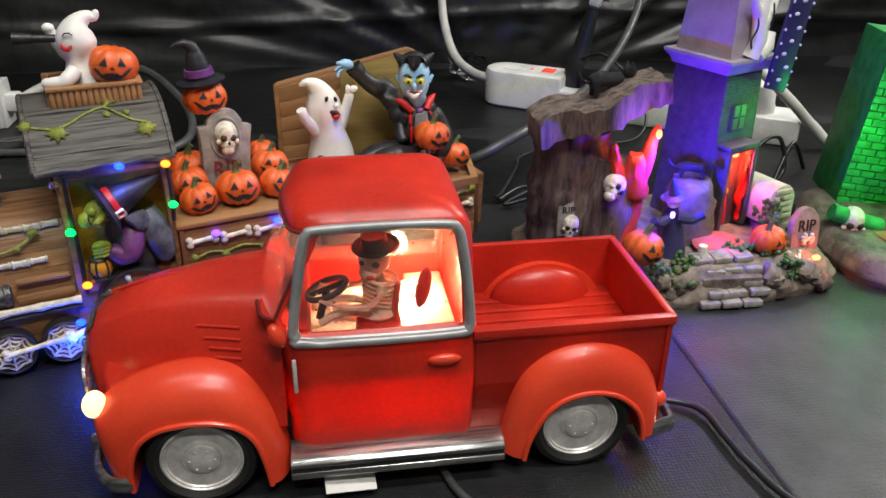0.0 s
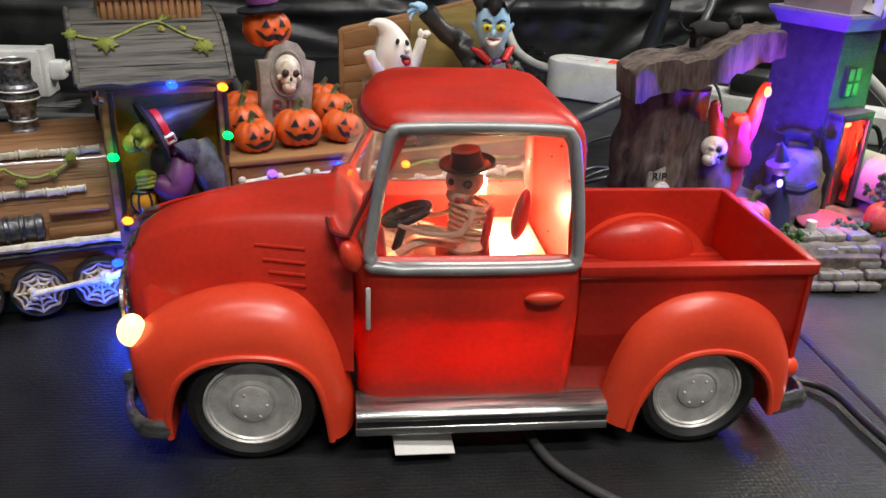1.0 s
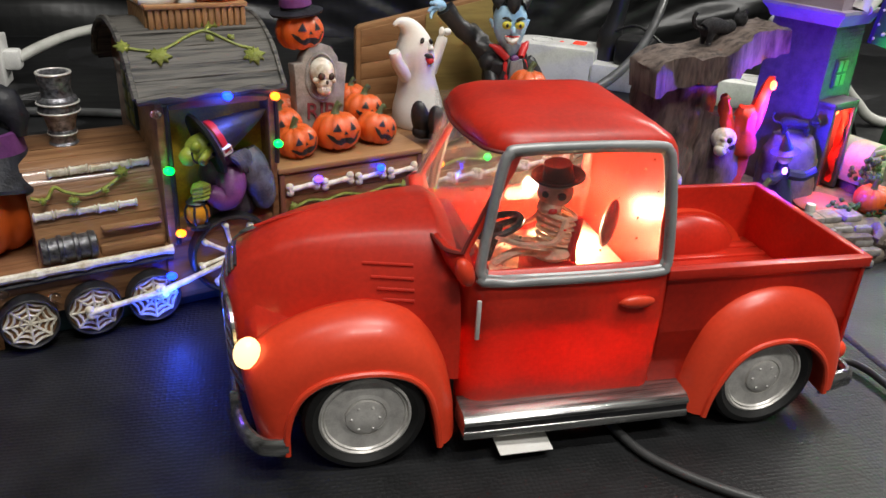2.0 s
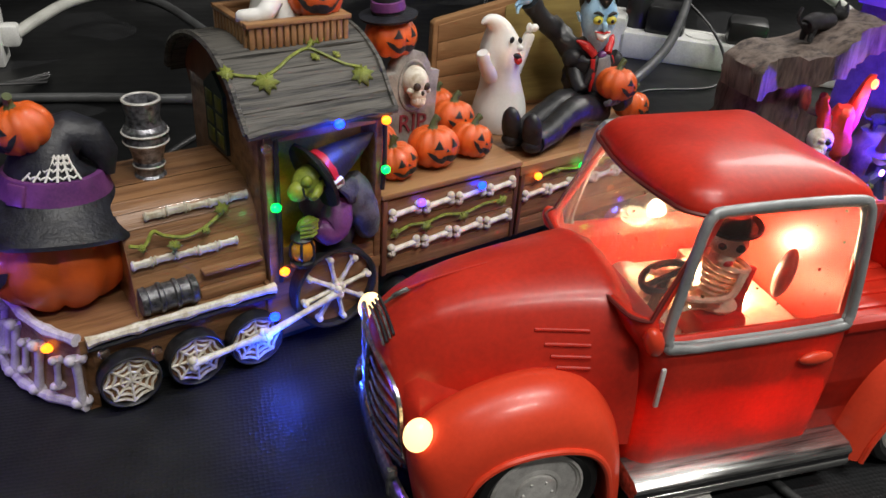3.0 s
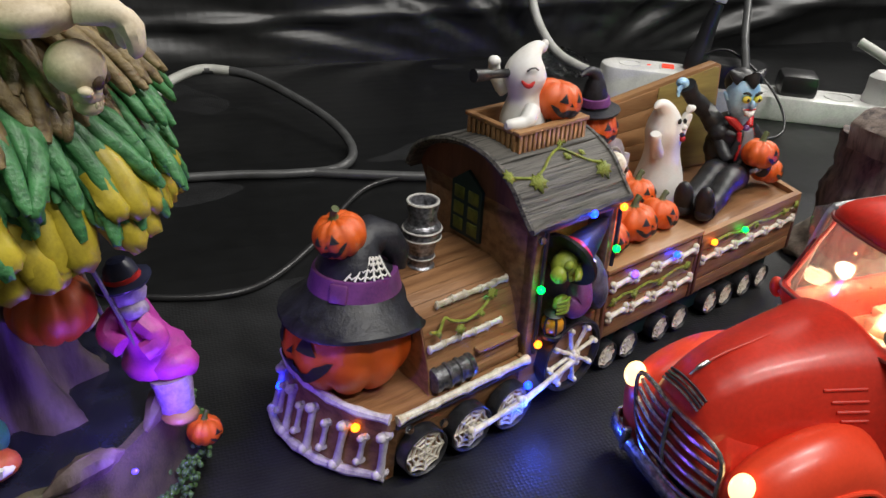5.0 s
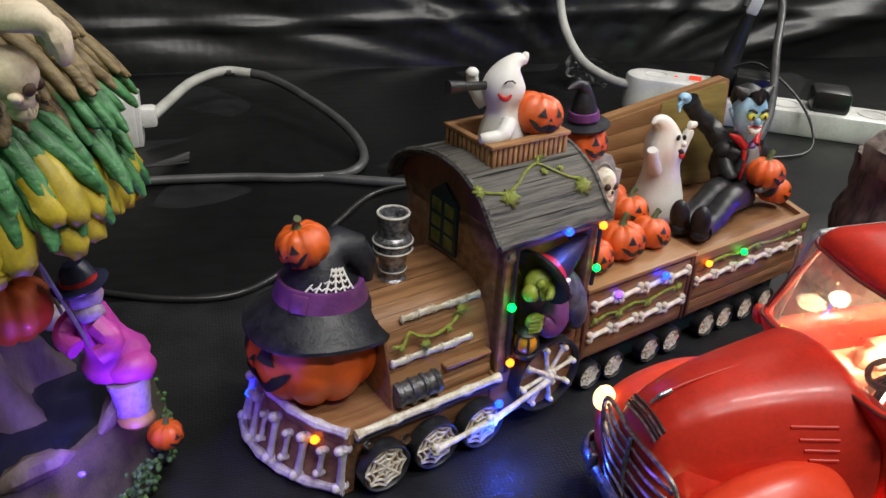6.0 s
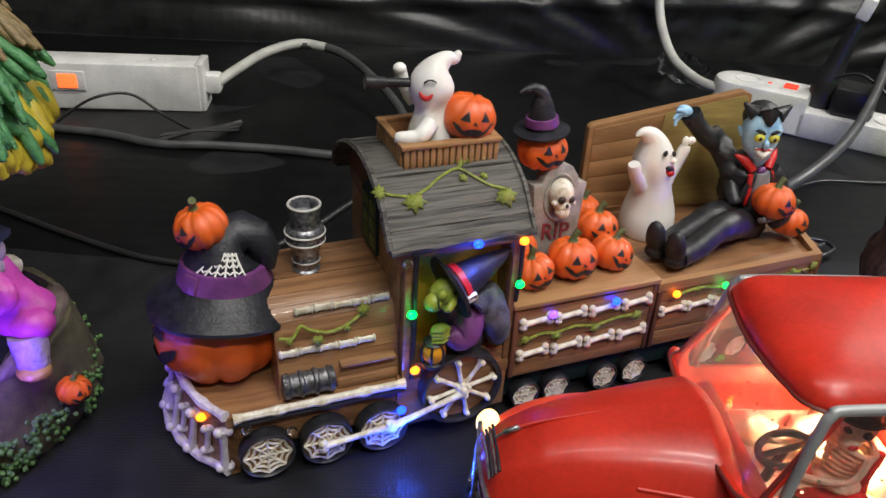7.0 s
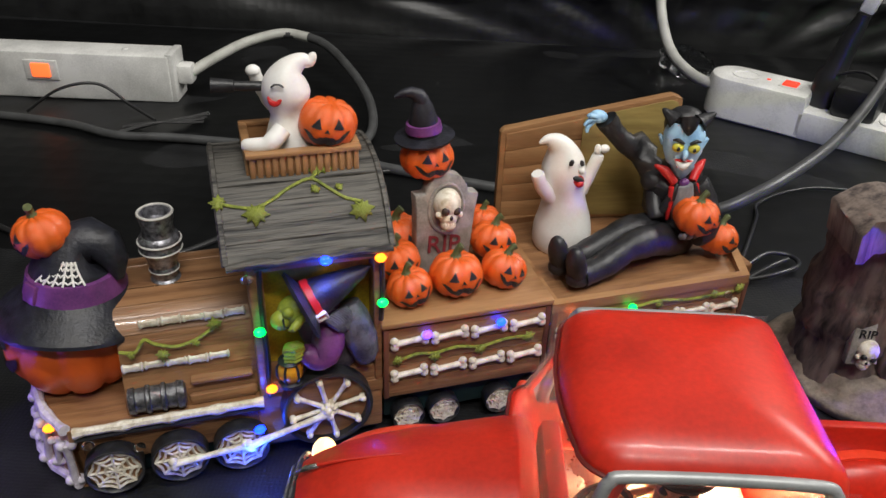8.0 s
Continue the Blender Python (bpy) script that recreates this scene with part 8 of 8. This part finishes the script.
def rounded_bar(x0, x1, w, z0, z1, ease=0.004):
    bm = bmesh.new()
    def outline(k):
        pts = [(x0 + w - (w - k) * math.sin(math.pi * j / 12) - 0 * k, -(w - k) * math.cos(math.pi * j / 12)) for j in range(13)]
        return pts + [(x1 - k, w - k), (x1 - k, -(w - k))]
    loft(bm, [[(x, y, z) for x, y in outline(k)] for z, k in ((z0, ease * 0.5), (z0 + ease * 0.5, 0), (z1 - ease, 0), (z1 - ease * 0.3, ease * 0.35), (z1, ease))])
    return bm
part("strip_head", rounded_bar(0.0, 0.092, 0.024, 0.0, 0.039), PLASTIC, s2)
bm = bmesh.new()
slab(bm, 0.086, 0.330, -0.024, 0.024, 0.0, 0.026, 0.003)
part("strip_body", bm, PLASTIC, s2)
bm = bmesh.new()
slab(bm, 0.0655, 0.0785, -0.008, 0.006, 0.0385, 0.0412, 0.001)
part("switch_rocker", bm, SWITCHRED, s2, "lit red rocker switch")
bm = bmesh.new()
slab(bm, 0.0630, 0.0810, -0.0105, 0.0085, 0.0385, 0.0396, 0.0004)
part("switch_frame", bm, PLASTIC, s2)
bm = bmesh.new()
blob(bm, (0.052, 0.001, 0.0390), (0.0022, 0.0022, 0.0008), n=10)
part("pilot_lamp", bm, SWITCHRED, s2, "small red pilot lamp")
bm = bmesh.new()
lathe(bm, [(0.0125, 0.0388), (0.0125, 0.0396), (0.0105, 0.0396), (0.0100, 0.0370), (0.0004, 0.0370)], 24, pose(0.032, 0, 0))
part("socket", bm, PLASTIC, s2)
for x, h in ((0.128, 0.036), (0.205, 0.030)):
    bm = bmesh.new()
    slab(bm, x - 0.018, x + 0.020, -0.018, 0.020, 0.024, 0.026 + h * 0.75, 0.006)
    tube(bm, spline([(x, 0.018, 0.036), (x + 0.004, 0.032, 0.040), (x + 0.012, 0.044, 0.020), (x + 0.02, 0.05, 0.001)], 4), 0.0018, 8)
    tagged(part("plug_adapter", bm, CORDBLACK, s2), "black plug adapter")
bm = bmesh.new()
tube(bm, [(0.100, 0.006, 0.026), (0.101, 0.006, 0.055), (0.103, 0.007, 0.060), (0.107, 0.008, 0.085), (0.112, 0.009, 0.108)], [0.013, 0.0125, 0.0100, 0.0082, 0.0056], 14)
part("plug", bm, CORDBLACK, s2, "black mains plug")
bm = bmesh.new()
slab(bm, -0.006, 0.006, -0.006, 0.006, 0, 0.020, 0.002, m=pose(0.113, 0.009, 0.110, 0, 12, 0))
part("cord_label", bm, PLASTIC, s2, "white tag on the cord")
for x in (0.165, 0.250, 0.290):
    bm = bmesh.new()
    lathe(bm, [(0.0150, 0.0258), (0.0150, 0.0268), (0.0130, 0.0268), (0.0125, 0.0240), (0.0004, 0.0240)], 24, pose(x, 0, 0))
    part("socket", bm, PLASTIC, s2)
bm = bmesh.new()
lathe(bm, [(0.016, 0.024), (0.0165, 0.030), (0.0150, 0.036), (0.0145, 0.052), (0.0085, 0.058), (0.0004, 0.059)], 22, pose(0.288, 0.0, 0))
part("round_plug", bm, PLASTIC, s2, "white round plug")
cord([(0.156, 0.532, 0.024), (0.138, 0.556, 0.026), (0.124, 0.600, 0.036), (0.118, 0.645, 0.066), (0.118, 0.668, 0.110), (0.122, 0.672, 0.170), (0.128, 0.670, 0.26), (0.130, 0.668, 0.5), (0.13, 0.668, 0.9)], 0.0052, CORDWHITE, "thick white cord running up the sheet")
cord([(0.36, 0.40, 0.085), (0.378, 0.37, 0.070), (0.405, 0.350, 0.044), (0.430, 0.345, 0.020), (0.455, 0.335, 0.0025), (0.52, 0.30, 0.002)], 0.0050, CORDWHITE, "thick white cord sloping to the cloth")
cord([(0.235, 0.490, 0.05), (0.262, 0.470, 0.062), (0.290, 0.425, 0.030), (0.270, 0.380, 0.002), (0.193, 0.372, 0.001), (0.148, 0.344, 0.001), (0.138, 0.318, 0.001), (0.113, 0.262, 0.001), (0.105, 0.250, 0.003)], 0.0014, CORDBLACK, "thin black cord from the adapter")
cord([(0.108, 0.246, 0.002), (0.128, 0.264, 0.004), (0.144, 0.264, 0.004), (0.146, 0.252, 0.004), (0.128, 0.240, 0.004), (0.110, 0.236, 0.002), (0.126, 0.246, 0.006), (0.140, 0.256, 0.006)], 0.0016, CORDBLACK, "coiled black cord beside the train")
cord([(0.020, -0.040, 0.0002), (0.0225, -0.055, 0.0002), (0.027, -0.068, 0.0002), (0.034, -0.078, 0.0002), (0.046, -0.090, 0.0002), (0.066, -0.105, 0.0002), (0.10, -0.13, 0.0002)], 0.0019, CORDGREYSHADED, "grey cord coming from under the truck")
cord([(0.120, -0.012, 0.0015), (0.148, -0.020, 0.0012), (0.157, -0.030, 0.0016), (0.159, -0.050, 0.0016), (0.162, -0.070, 0.0016), (0.170, -0.095, 0.0016), (0.20, -0.14, 0.002)], 0.0018, CORDBLACK, "black cord behind the truck")
cord([(0.31, 0.25, 0.001), (0.335, 0.27, 0.03), (0.355, 0.275, 0.035), (0.362, 0.27, 0.01), (0.35, 0.262, 0.001), (0.372, 0.28, 0.028), (0.39, 0.285, 0.002)], 0.0018, CORDBLACK, "black cord tangle behind the figurines")
# crumpled clear bag at the foot of the sheet
bm = bmesh.new()
blob(bm, (0, 0, 0), (0.030, 0.014, 0.016), n=26)
rough_up(bm, 0.010, 70, 2)
rough_up(bm, 0.005, 190, 5)
tagged(part("plastic_bag", bm, glass("clear_crumpled_film", (0.9, 0.92, 0.95), 0.12, 1.2), at=pose(0.150, 0.628, 0.014, 0, 0, -25)), "crumpled clear plastic bag on the cloth", "plastic bag")
